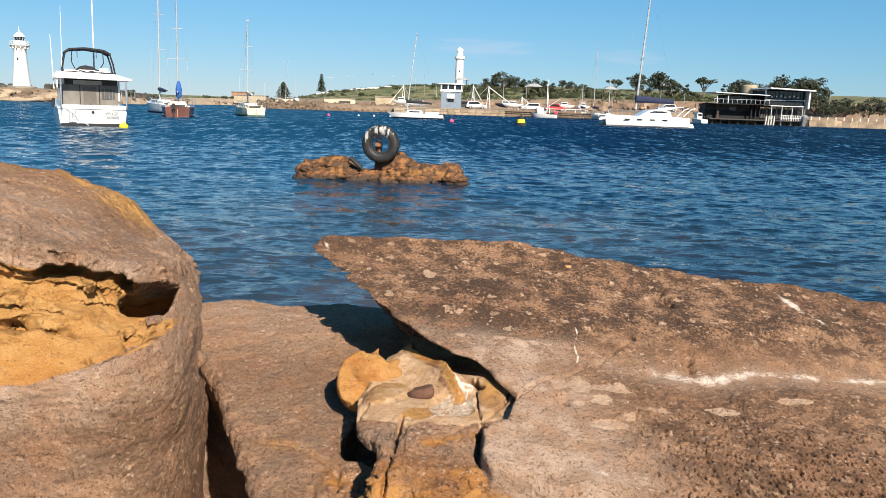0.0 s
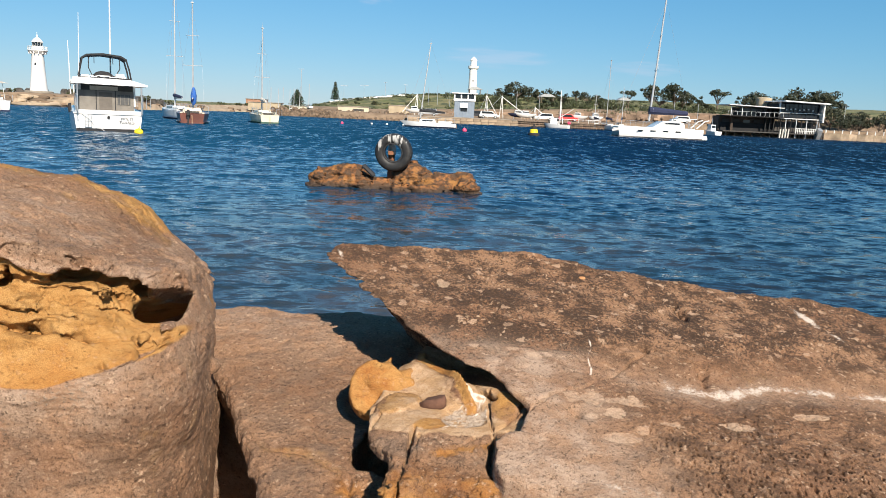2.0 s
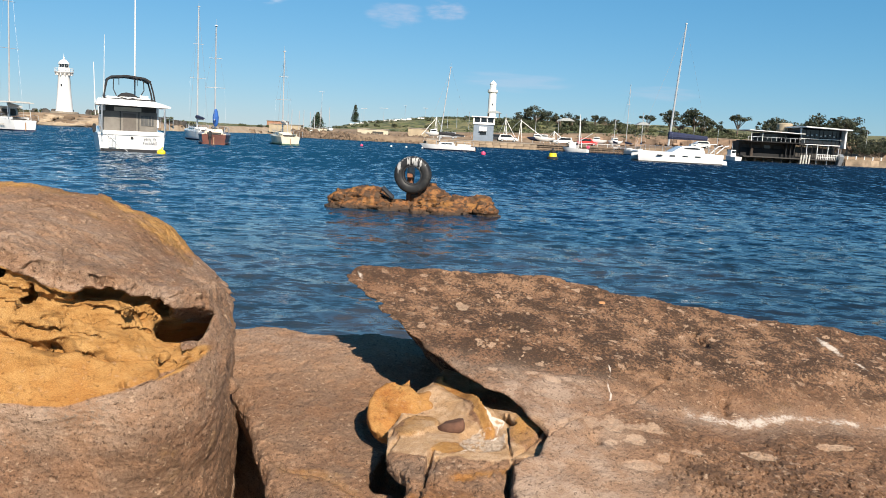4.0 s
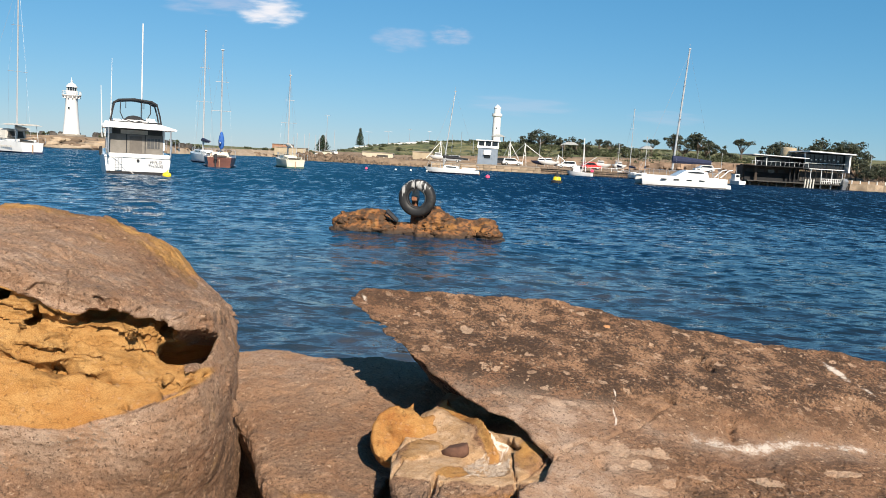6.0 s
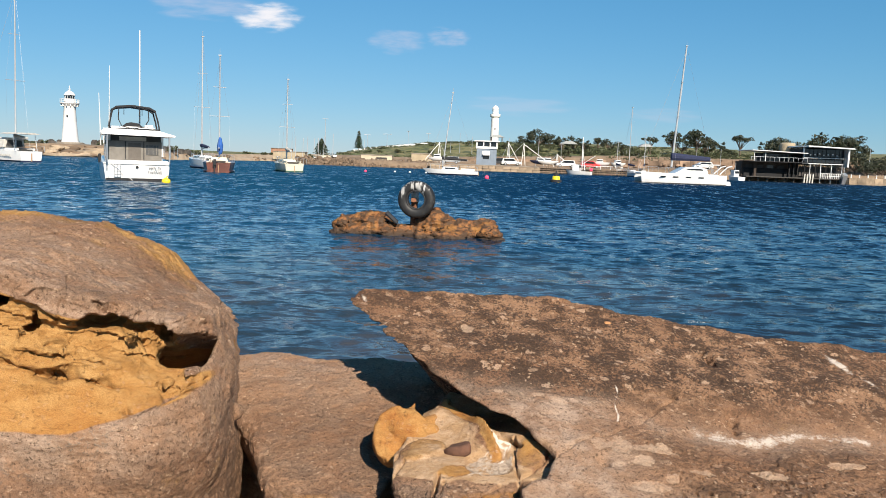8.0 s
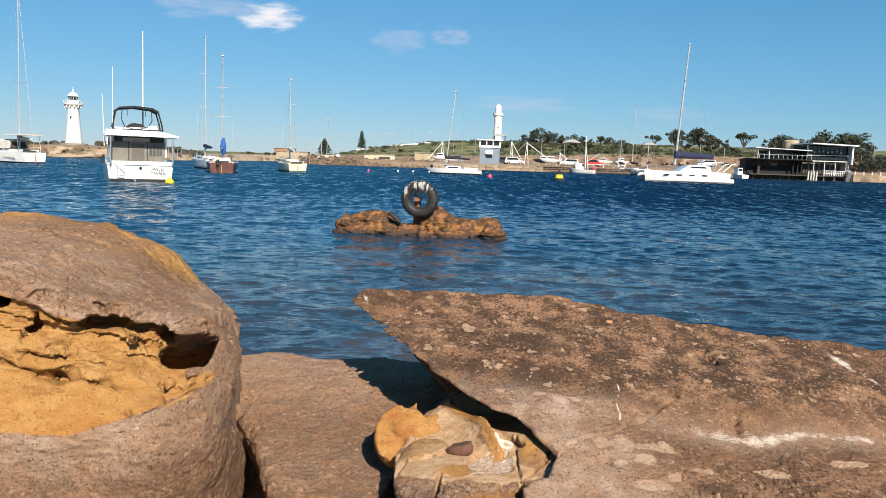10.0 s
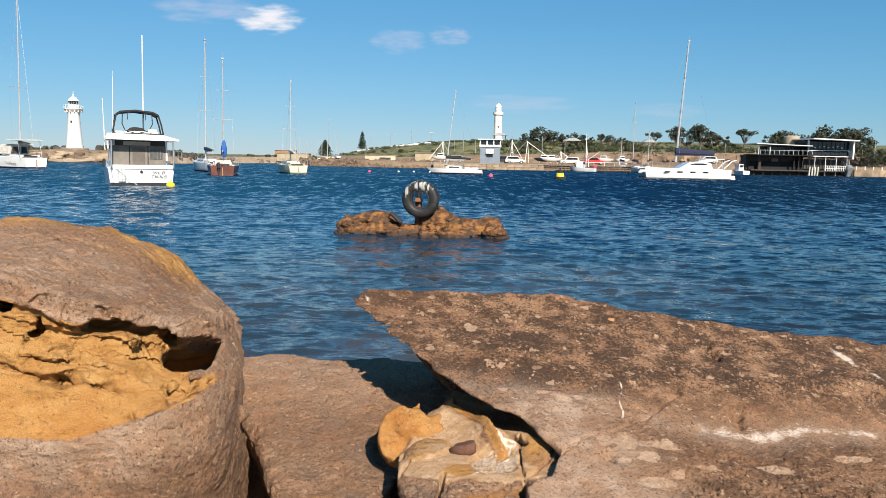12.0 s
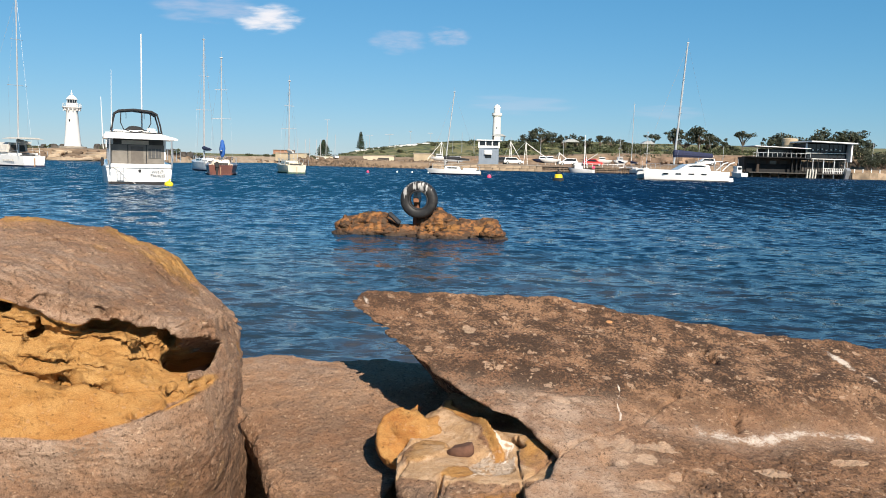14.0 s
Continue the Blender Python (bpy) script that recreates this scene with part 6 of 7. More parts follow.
car(13.2, 191.5, 180, plain("dark_car_paint", (0.035, 0.036, 0.040), 0.3, coat=0.5), "dark grey car parked on the quay")
car(16.6, 190.0, 0, GELCOAT, "white four-wheel drive parked on the quay")
car(2.5, 193.0, 180, plain("grey_car_paint", (0.30, 0.31, 0.33), 0.3, coat=0.5), "grey van parked behind the quay")
car(34.9, 189.5, 0, RED, "red car parked above the timber wharf")
car(29.5, 191.5, 180, WHITE, "white utility parked above the wharf")
car(62.0, 192.5, 180, GELCOAT, "white car parked by the dark building")


def a_frame(x, y, z, h, reach, label):
    """A yard derrick: two legs, a jib and its stays."""
    ob = thing("derrick", (x, y, z), 0, label, "derrick")
    for s in (-1, 1):
        part("leg", tube((s * 0.45, 0, 0), (0, 0, h), 0.07, seg=6), WHITE, ob)
    part("crossbar", tube((-0.3, 0, h * 0.45), (0.3, 0, h * 0.45), 0.07, seg=6), WHITE, ob)
    part("jib", tube((0, 0, h * 0.95), (reach, 0, 0.6), 0.08, seg=6), WHITE, ob)
    part("stay", tube((0, 0, h), (-reach * 0.5, 0, h * 0.35), 0.04, seg=5), STEEL, ob)


a_frame(-0.2, 192, 1.5, 4.8, -3.2, "white tubular derrick standing on the quay")
a_frame(19.4, 190, 1.5, 5.2, 6.3, "white steel crane with a long sloping jib")
a_frame(16.1, 193, 1.5, 5.4, 2.7, "white steel derrick in the boat yard")
a_frame(27.5, 192, 1.5, 3.0, 3.0, "small white boat hoist on the wharf")


def yard_boat(x, y, z, turn, L, label, material):
    ob = thing("yard_boat", (x, y, z), turn, label, "boat")
    bm = bmesh.new()
    bmesh.ops.create_uvsphere(bm, u_segments=14, v_segments=8, radius=1)
    for v in bm.verts:
        v.co = Vector((v.co.x * L / 2, v.co.y * L * 0.17, min(v.co.z, 0.0) * 0.95 + 1.35))
    part("hull", bm, material, ob, smooth=True)
    part("cabin", box((-0.2, 0, 1.65), (L * 0.35, L * 0.2, 0.75), taper=0.85), GELCOAT, ob, bevel=0.05)
    part("window", box((-0.2, -L * 0.1 + 0.02, 1.7), (L * 0.28, 0.06, 0.28)), GLASS, ob)
    for s in (-1, 1):
        part("stand", tube((s * L * 0.25, -0.4, 0), (s * L * 0.22, -0.25, 0.8), 0.06, seg=5), STEEL, ob)
    return ob


yard_boat(25.2, 190.5, 1.5, 10, 5.0, "white motor boat on stands in the boat yard", GELCOAT)
yard_boat(24.0, 193.5, 1.5, 0, 5.5, "blue-hulled boat on stands in the boat yard", NAVY)
yard_boat(37.5, 190.5, 1.6, -15, 4.5, "small white boat on stands above the wharf", GELCOAT)
yard_boat(41.5, 190.0, 1.6, 20, 4.0, "small white boat on stands beside the wharf", GELCOAT)
yard_boat(-0.5, 189, 1.4, 0, 4.6, "white runabout on the quay", GELCOAT)


def pole(name, x, y, h, arm, label, material=WHITE, r=0.10):
    ob = thing(name, (x, y, ground_z(x, y)), 0, label, "light pole", "poles on the headland")
    part("shaft", tube((0, 0, -0.2), (0, 0, h), r, seg=8, r2=r * 0.7), material, ob)
    if arm:
        part("arm", tube((-arm, 0, h), (arm, 0, h), 0.06, seg=6), material, ob)
        for s in (-1, 1):
            part("lamp_head", box((s * arm, 0, h - 0.05), (0.7, 0.4, 0.16)), material, ob)


for x, y, h, arm in ((-30.5, 330, 3.9, 0), (-26.7, 300, 5.6, 0.9), (-19.5, 300, 5.0, 1.2), (-11.8, 300, 5.3, 0.2), (-4.5, 300, 4.0, 0.5), (3.0, 235, 4.8, 0), (5.6, 235, 5.6, 0), (9.0, 232, 4.8, 0),
                     (18.0, 215, 5.0, 0), (25.7, 214, 5.5, 0), (31.5, 213, 5.6, 0.1), (66.5, 212, 5.4, 0), (70.4, 205, 5.0, 0), (92.3, 186, 3.4, 0), (100.0, 190, 6.5, 0)):
    pole("light_pole", x, y, h, arm, "slim pale light pole on the headland", STEEL, 0.07)
pole("radio_mast", -47.0, 335, 15.0, 0.8, "thin lattice radio mast with small cross arms", STEEL, 0.12)


def shelter(x, y, w):
    ob = thing("picnic_shelter", (x, y, ground_z(x, y)), 0, "small open picnic shelter with a pale roof on the hill", "shelter")
    for sx in (-1, 1):
        for sy in (-1, 1):
            part("post", tube((sx * w * 0.42, sy * 1.2, -0.2), (sx * w * 0.42, sy * 1.2, 2.2), 0.09, seg=6), TIMBER, ob)
    part("roof", prism([(-w * 0.6, 2.15), (w * 0.6, 2.15), (w * 0.2, 3.0), (-w * 0.2, 3.0)], -1.7, 1.7), plain("pale_roof_sheet", (0.33, 0.34, 0.34), 0.5, 0.2), ob)


shelter(38.0, 243, 4.2)
shelter(20.0, 292, 4.5)
shelter(60.0, 240, 3.4)
BANK = plain("earth_bank_stone", (0.235, 0.160, 0.110), 0.95, vary=0.5, scale=0.5, grit=0.06, per_object=0.7)
rng = random.Random(41)
plain("brown_render", (0.055, 0.039, 0.029), 0.9, vary=0.3, scale=0.5)
ob = thing("retaining_wall", (46, 213.4, 1.2), 0, "long earth-brown retaining wall below the hill road", "retaining wall", kind="structure")
for k in range(28):
    tall = 1.5 + 0.085 * k + rng.uniform(-0.3, 0.3)
    part("panel", box((-37 + k * 2.75, rng.uniform(-0.2, 0.2), tall * 0.5), (2.78, 0.6, tall)), BANK, ob)
    for j in range(3):
        part("rock", lump((rng.uniform(0.5, 1.0), 0.5, rng.uniform(0.3, 0.6)), rng, rough=0.3, c=(-38 + k * 2.75 + j * 0.9, -0.6, rng.uniform(0.0, tall * 0.7)), sub=1), BANK, ob)


# ---------------------------------------------------------------- the dark building on the shore
def shore_building():
    ob = thing("harbour_building", (82.5, 186, 0), 0, "dark two-storey harbour building with a glazed upper floor and white frames", "building")
    part("undercroft", box((-2.2, 2.2, 1.9), (22.5, 6.0, 2.2)), DARKCLAD, ob)
    for i in range(12):
        part("pile", tube((-13 + i * 2.0, -3.2, -1.0), (-13 + i * 2.0, -3.2, 1.0), 0.17, seg=7), DARKIN, ob)
    part("deck", box((-2.6, -2.6, 1.05), (23.0, 3.4, 0.22)), DARKIN, ob)
    # left wing: brown lower wall under a terrace, dark rooms set back under a thin roof
    part("lower_wall", box((-7.6, 1.6, 2.75), (12.6, 4.0, 3.3)), bpy.data.materials["brown_render"], ob, "shaded brown lower wall")
    part("pier", box((-11.4, -1.9, 2.75), (0.55, 0.5, 3.2)), bpy.data.materials["brown_render"], ob)
    for i in range(4):
        part("opening", box((-12.2 + i * 2.4, -0.44, 2.7), (1.5, 0.12, 2.0)), GLASS if i == 2 else DARKIN, ob)
    part("terrace", box((-7.0, -1.3, 4.47), (13.6, 5.8, 0.2)), DARKCLAD, ob)
    for i in range(13):
        part("terrace_post", box((-13.2 + i * 1.05, -4.05, 5.0), (0.06, 0.06, 0.95)), STEEL, ob)
    part("terrace_rail", box((-6.9, -4.05, 5.48), (12.8, 0.07, 0.07)), STEEL, ob)
    part("left_wing", box((-5.1, 2.2, 5.5), (8.4, 4.6, 1.95)), DARKCLAD, ob)
    for i in range(6):
        part("terrace_door", box((-8.6 + i * 1.3, -0.16, 5.45), (1.1, 0.1, 1.7)), GLASS, ob)
    part("left_roof", box((-7.2, -0.6, 6.72), (12.4, 9.0, 0.16), turn=(0, 1.5, 0)), WHITE, ob, "thin pale roof with a wide overhang")
    for x in (-12.6, -10.1):
        part("roof_post", tube((x, -4.2, 4.5), (x, -4.2, 6.8), 0.09, seg=7), WHITE, ob)
    for x in (-3.9, -2.9, -2.0):
        part("fin", box((x, -2.3, 4.0), (0.22, 0.7, 4.6)), DARKCLAD, ob)
    part("upper_floor", box((3.4, 0.8, 5.9), (9.0, 7.6, 3.6)), DARKCLAD, ob)
    part("roof", box((3.4, -0.9, 8.0), (10.2, 11.6, 0.26), turn=(0, 1.6, 0)), plain("pale_fascia", (0.62, 0.63, 0.62), 0.5), ob, "pale sloping roof edge")
    for z, h in ((6.75, 1.7), (5.0, 0.75)):
        for i in range(9):
            part("pane", box((-0.5 + i * 0.98, -3.1, z), (0.90, 0.08, h)), GLASS, ob)
            part("mullion", box((-0.99 + i * 0.98, -3.16, z), (0.09, 0.14, h)), DARKCLAD, ob)
    for z in (5.65, 4.35):
        part("white_band", box((3.5, -3.35, z), (9.6, 0.5, 0.17)), WHITE, ob)
    part("end_wall", box((8.25, -0.6, 5.9), (0.35, 8.2, 4.2)), WHITE, ob)
    part("left_frame", box((-1.2, -3.2, 6.6), (0.2, 0.5, 2.6)), STEEL, ob)
    for i in range(7):
        part("balcony_light", box((0.3 + i * 1.0, -3.24, 6.3 + 0.12 * (i % 3)), (0.35, 0.05, 0.28)), WHITE, ob)
    part("store_front", box((3.4, -0.9, 2.6), (8.8, 0.3, 2.2)), DARKIN, ob)
    for i in range(8):
        part("column", box((-0.8 + i * 1.2, -3.3, 2.2), (0.16, 0.16, 4.2)), STEEL if i % 2 else DARKCLAD, ob)
    for i in range(14):
        part("baluster", box((2.5 + i * 0.40, -4.2, 1.7), (0.09, 0.09, 1.2)), WHITE, ob)
    for z in (1.7, 2.25):
        part("handrail", box((5.1, -4.2, z), (5.5, 0.08, 0.1)), WHITE, ob)
    for i in range(4):
        part("fender_pile", tube((-1.2 + i * 0.62, -4.3, -1.0), (-1.05 + i * 0.62, -4.3, 2.0), 0.16, seg=7), plain("pale_pile", (0.55, 0.52, 0.46), 0.8) if i == 0 else bpy.data.materials["pale_pile"], ob)
    part("stair", box((7.6, -4.4, 1.2), (0.9, 1.2, 2.4), turn=(30, 0, 0)), STEEL, ob)


shore_building()
ob = thing("water_tank", (81.4, 192, 6.0), 0, "round tan water tank on the building's roof", "water tank")
part("shell", lathe([(1.75, 0), (1.75, 2.9), (1.6, 3.05), (0.2, 3.2)], 20), TAN, ob, smooth=True)
part("rib", lathe([(1.79, 1.4), (1.79, 1.55)], 20), TAN, ob)
ob = thing("sea_wall", (108, 183.4, 0), -1, "low brown stone sea wall with white bollards along the road", "sea wall", kind="structure")
for k in range(22):
    part("block", box((-15 + k * 1.9, 0, 0.55 + 0.05 * (k % 3)), (1.86, 1.6, 1.9)), QUAYSTONE, ob)
    part("bollard", tube((-15 + k * 1.9, 0.4, 1.4), (-15 + k * 1.9, 0.4, 2.3), 0.13, seg=7), WHITE, ob)


# ---------------------------------------------------------------- boats; in a boat's own frame the bow is +y, the waterline z = 0
def hull(L, B, fs, fb, draft=0.45, tw=0.8, rake=0.08, bm=None, x0=0.0, n=16, full=0.0):
    """A round-bilged hull with a flat transom and its deck edge rising to the bow; full squares the section."""
    bm = bm or bmesh.new()
    rows = []
    for i in range(n + 1):
        t = i / n
        b = B / 2 * (tw + (1 - tw) * math.sin(min(t / 0.42, 1.0) * math.pi / 2)) * (1 - max(0.0, (t - 0.42) / 0.58) ** 2.3)
        b = max(b, 0.02)
        sheer = fs + (fb - fs) * t**1.6
        d = draft * (1 - t**5)
        row = []
        for f, z, yk in ((0.0, -d, 0.0), (0.55, -d * 0.7, 0.0), (0.84 + 0.09 * full, -d * 0.05, 0.1), (0.93 + 0.03 * full, sheer * 0.42, 0.45), (1.0, sheer, 1.0)):
            y = -L / 2 + L * t + rake * L * yk * t**4 - 0.04 * L * (1 - yk) * t**6 * 2
            row.append((f * b, y, z))
        rows.append(row)
    grid_v = [[[bm.verts.new((x0 + s * p[0], p[1], p[2])) for p in row] for row in rows] for s in (1, -1)]
    for g, flip in ((grid_v[0], False), (grid_v[1], True)):
        for i in range(n):
            for k in range(4):
                f = [g[i][k], g[i][k + 1], g[i + 1][k + 1], g[i + 1][k]]
                bm.faces.new(f[::-1] if flip else f)
    a, b = grid_v
    for i in range(n):
        bm.faces.new((a[i][4], b[i][4], b[i + 1][4], a[i + 1][4]))
        bm.faces.new((a[i][0], a[i + 1][0], b[i + 1][0], b[i][0]))
    bm.faces.new([v for v in a[0]] + [v for v in b[0][::-1]])
    bm.faces.new([v for v in a[n]] + [v for v in b[n][::-1]])
    bmesh.ops.remove_doubles(bm, verts=bm.verts[:], dist=0.004)
    return bm


def rig(ob, x, y, z, h, rake=0.0, boom=0.0, cover=NAVY, r=0.085, spread=1.2, bow=4.0, stern=-4.0, mat=ALU, levels=(0.42, 0.7), full=0.24):
    """Mast, spreaders, wire and a boom with the furled sail in its cover."""
    top = (x, y - rake, z + h)
    at = lambda f: (x, y - rake * f, z + h * f)
    part("mast", tube((x, y, z), top, r, r2=r * 0.7, seg=8), mat, ob)
    for f in levels:
        c = at(f)
        part("spreader", tube((x - spread * (1.2 - f), c[1], c[2]), (x + spread * (1.2 - f), c[1], c[2]), 0.03, seg=5), mat, ob)
    for s in (-1, 1):
        part("shroud", bent([(x + s * 1.1, y - 0.2, z), (x + s * spread * 0.72, at(0.42)[1], at(0.42)[2]), at(0.97)], 0.006, seg=4), STEEL, ob)
    part("forestay", tube((x, bow, z), at(0.96), 0.012, seg=4), mat, ob)
    part("backstay", tube((x, stern, z), top, 0.008, seg=4), STEEL, ob)
    part("masthead", box((x, top[1], top[2] + 0.05), (0.3, 0.3, 0.1)), mat, ob)
    part("aerial", tube(top, (x, top[1], top[2] + 0.7), 0.015, seg=4), mat, ob)
    if boom:
        part("boom", tube((x, y, z + 1.1), (x, y - boom, z + 1.15), 0.07, seg=6), mat, ob)
        bm = tube((x, y + 0.1, z + 1.45), (x, y - boom * 0.97, z + 1.22), full, r2=full * 0.55, seg=9)
        part("sail_cover", bm, cover, ob, smooth=True)


def rails(ob, L, B, z, n=6):
    """Stanchions and a lifeline down both sides, pulpit and pushpit."""
    for s in (-1, 1):
        pts = []
        for k in range(n):
            t = k / (n - 1)
            y = -L * 0.48 + L * 0.9 * t
            x = s * B * 0.47 * (1 - max(0.0, t - 0.45) ** 1.7 * 2.2)
            pts.append((x, y, z + 0.62 + 0.2 * t))
            part("stanchion", tube((x, y, z + 0.1 * t), pts[-1], 0.02, seg=5), STEEL, ob)
        part("lifeline", bent(pts, 0.012, seg=4), STEEL, ob)


def cruiser():
    ob = thing("motor_cruiser", (-18.95, 51.3, 0), 23.5, "white flybridge motor cruiser with black canopy and grey cockpit curtain", "motor cruiser")
    L, B = 12.0, 4.35
    y0 = 0.0  # the transom
    bm = hull(L, B, 1.12, 1.75, 0.5, 0.90, 0.06, full=1.0)
    bmesh.ops.translate(bm, verts=bm.verts[:], vec=(0, L / 2, 0))
    part("hull", bm, GELCOAT, ob, smooth=True)
    part("boot_stripe", box((0, -0.035, 0.05), (3.66, 0.06, 0.24)), BLACK, ob, "black waterline stripe")
    part("rubbing_strake", box((0, -0.03, 1.08), (3.95, 0.08, 0.09)), WHITE, ob)
    # cockpit curtain and saloon
    part("cockpit_coaming", box((0.05, 0.35, 1.18), (3.7, 0.8, 0.2)), GELCOAT, ob, bevel=0.04)
    part("cockpit_curtain", box((-0.15, 0.75, 1.85), (3.35, 0.08, 1.25)), GREYCLOTH, ob, "grey canvas curtain")
    for x in (-0.65, 0.45):
        part("curtain_seam", box((x, 0.70, 1.85), (0.05, 0.04, 1.25)), BLACK, ob)
    part("curtain_window", box((0.95, 0.695, 1.95), (0.75, 0.03, 0.62)), plain("clear_vinyl", (0.09, 0.088, 0.085), 0.2), ob)
    for x in (0.75, 1.0, 1.2):
        part("window_seam", box((x, 0.675, 1.95), (0.03, 0.03, 0.62)), GREYCLOTH, ob)
    part("cockpit_door", box((-0.1, 0.70, 1.8), (0.75, 0.03, 1.15)), plain("brown_vinyl", (0.10, 0.085, 0.07), 0.6), ob)
    part("saloon", box((-0.1, 3.4, 2.0), (3.4, 5.0, 1.9)), GELCOAT, ob, bevel=0.08)
    part("saloon_opening", box((0.0, 0.86, 2.72), (3.0, 0.06, 0.5)), DARKIN, ob)
    part("seat_back", box((-0.2, 0.79, 2.62), (1.6, 0.05, 0.25)), plain("beige_vinyl", (0.42, 0.37, 0.30), 0.6), ob)
    for s in (-1, 1):
        part("side_window", box((s * 1.72 - 0.1, 3.2, 2.45), (0.06, 4.0, 0.6)), GLASS, ob)
        part("cabin_post", box((s * 1.66 - 0.1, 0.8, 2.3), (0.14, 0.14, 1.5)), GELCOAT, ob)
    part("foredeck_cabin", box((0, 7.6, 1.75), (2.9, 3.6, 0.6), taper=0.8), GELCOAT, ob, bevel=0.06)
    # flybridge
    part("roof", prism([(-2.02, 2.84), (2.25, 2.80), (2.28, 2.90), (1.3, 3.16), (-1.95, 3.22), (-2.05, 2.96)], -0.35, 5.2), GELCOAT, ob, "white overhanging flybridge deck")
    part("roof_post", tube((1.92, -0.25, 1.12), (1.9, -0.25, 3.0), 0.05, seg=8), STEEL, ob)
    part("roof_post", tube((-1.75, -0.25, 1.12), (-1.72, -0.25, 3.0), 0.05, seg=8), STEEL, ob)
    part("bridge_coaming", box((-0.25, 2.6, 3.28), (2.9, 3.0, 0.25), taper=0.94), GELCOAT, ob, bevel=0.05)
    part("helm_cover", prism([(-0.95, 3.30), (-0.55, 3.62), (-0.25, 3.68), (0.15, 3.62), (0.6, 3.30)], 1.3, 2.0), BLACK, ob, "black canvas helm cover")
    hoop = [(-1.62, 3.42), (-1.52, 4.1), (-1.38, 4.75), (-1.1, 4.93), (-0.25, 5.02), (0.75, 4.93), (1.12, 4.75), (1.3, 4.1), (1.42, 3.42)]
    for y in (0.75, 2.6):
        part("canopy_frame", bent([(x, y, z - 0.34) for x, z in hoop], 0.055, seg=6), BLACK, ob)
    part("canopy_top", prism([(x, z - 0.36) for x, z in ((-1.42, 4.70), (-1.15, 4.90), (-0.25, 5.0), (0.8, 4.90), (1.16, 4.70), (1.18, 4.80), (0.82, 5.0), (-0.25, 5.10), (-1.17, 5.0), (-1.45, 4.80))], 0.7, 3.4), BLACK, ob, "black canvas canopy")
    inner = [(-1.02, 4.8), (-1.05, 4.2), (-0.85, 3.75), (-0.2, 3.62), (0.5, 3.75), (0.75, 4.2), (0.72, 4.8)]
    part("canopy_zip", bent([(x, 0.72, z - 0.36) for x, z in inner], 0.03, seg=5), BLACK, ob)
    part("canopy_hem", bent([(-1.6, 0.74, 3.24), (1.4, 0.74, 3.24)], 0.045, seg=5), BLACK, ob)
    for x in (-0.72, 0.35):
        part("canopy_strap", tube((x, 0.72, 4.55), (x, 0.72, 4.1), 0.02, seg=4), BLACK, ob)
    part("navigation_light", box((0.75, 0.7, 3.45), (0.5, 0.1, 0.14)), WHITE, ob)
    # poles
    part("mast", tube((0.35, 3.2, 3.3), (0.38, 3.2, 9.7), 0.05, r2=0.04, seg=8), WHITE, ob)
    part("aerial", tube((-1.55, 2.2, 3.4), (-1.5, 2.2, 7.2), 0.03, r2=0.015, seg=5), WHITE, ob)
    part("aerial", tube((-2.0, 4.5, 2.2), (-2.1, 4.5, 5.6), 0.04, r2=0.02, seg=5), WHITE, ob)
    # fittings on the transom
    part("ladder", box((-1.15, -0.08, 0.62), (0.42, 0.05, 0.75)), GELCOAT, ob)
    for x in (-1.33, -1.15, -0.97):
        part("ladder_rail", tube((x, -0.12, 0.25), (x, -0.12, 1.02), 0.025, seg=5), STEEL, ob)
    for z in (0.4, 0.6, 0.8):
        part("ladder_rung", tube((-1.33, -0.12, z), (-0.97, -0.12, z), 0.02, seg=5), STEEL, ob)
    part("exhaust_flap", tube((0.0, -0.05, 0.86), (0.0, -0.08, 0.86), 0.09, seg=12), BLACK, ob)
    part("mooring_line", bent([(-1.55, -0.05, 1.1), (-0.9, -0.3, 0.6), (-0.3, -0.6, 0.05)], 0.02, seg=5), WHITE, ob)
    part("stern_line", bent([(1.62, -0.05, 1.0), (1.6, -0.2, 0.3)], 0.02, seg=5), WHITE, ob)
    ink = plain("black_lettering", (0.03, 0.03, 0.035), 0.5)
    for word, x, z in (("WILD", 1.02, 0.72), ("THING", 1.02, 0.47)):
        cu = bpy.data.curves.new("lettering", "FONT")
        cu.body, cu.size, cu.extrude, cu.shear, cu.align_x, cu.space_character = word, 0.27, 0.004, 0.25, "CENTER", 1.15
        cu.materials.append(ink)
        tx = new("lettering", cu)
        tx.parent = ob
        tx.matrix_local = pose(x, -0.075, z, 90, 0, 0)
    part("fender", lump((0.13, 0.13, 0.36), random.Random(1), None, (-2.12, 2.4, 1.35), 0.02), BLACK, ob)
    rails(ob, 11.5, 4.0, 1.5)
    fl = thing("mooring_float", (-16.9, 50.6, 0), 0, "yellow plastic mooring float at the cruiser's stern", "float")
    bm = bmesh.new()
    bmesh.ops.create_uvsphere(bm, u_segments=14, v_segments=8, radius=1)
    for v in bm.verts:
        v.co = Vector((v.co.x * 0.27, v.co.y * 0.2, v.co.z * 0.2 + 0.08))
    part("body", bm, YELLOW, fl, smooth=True)
    part("eye", tube((0, 0, 0.28), (0.1, 0, 0.42), 0.04, seg=6), YELLOW, fl)


cruiser()


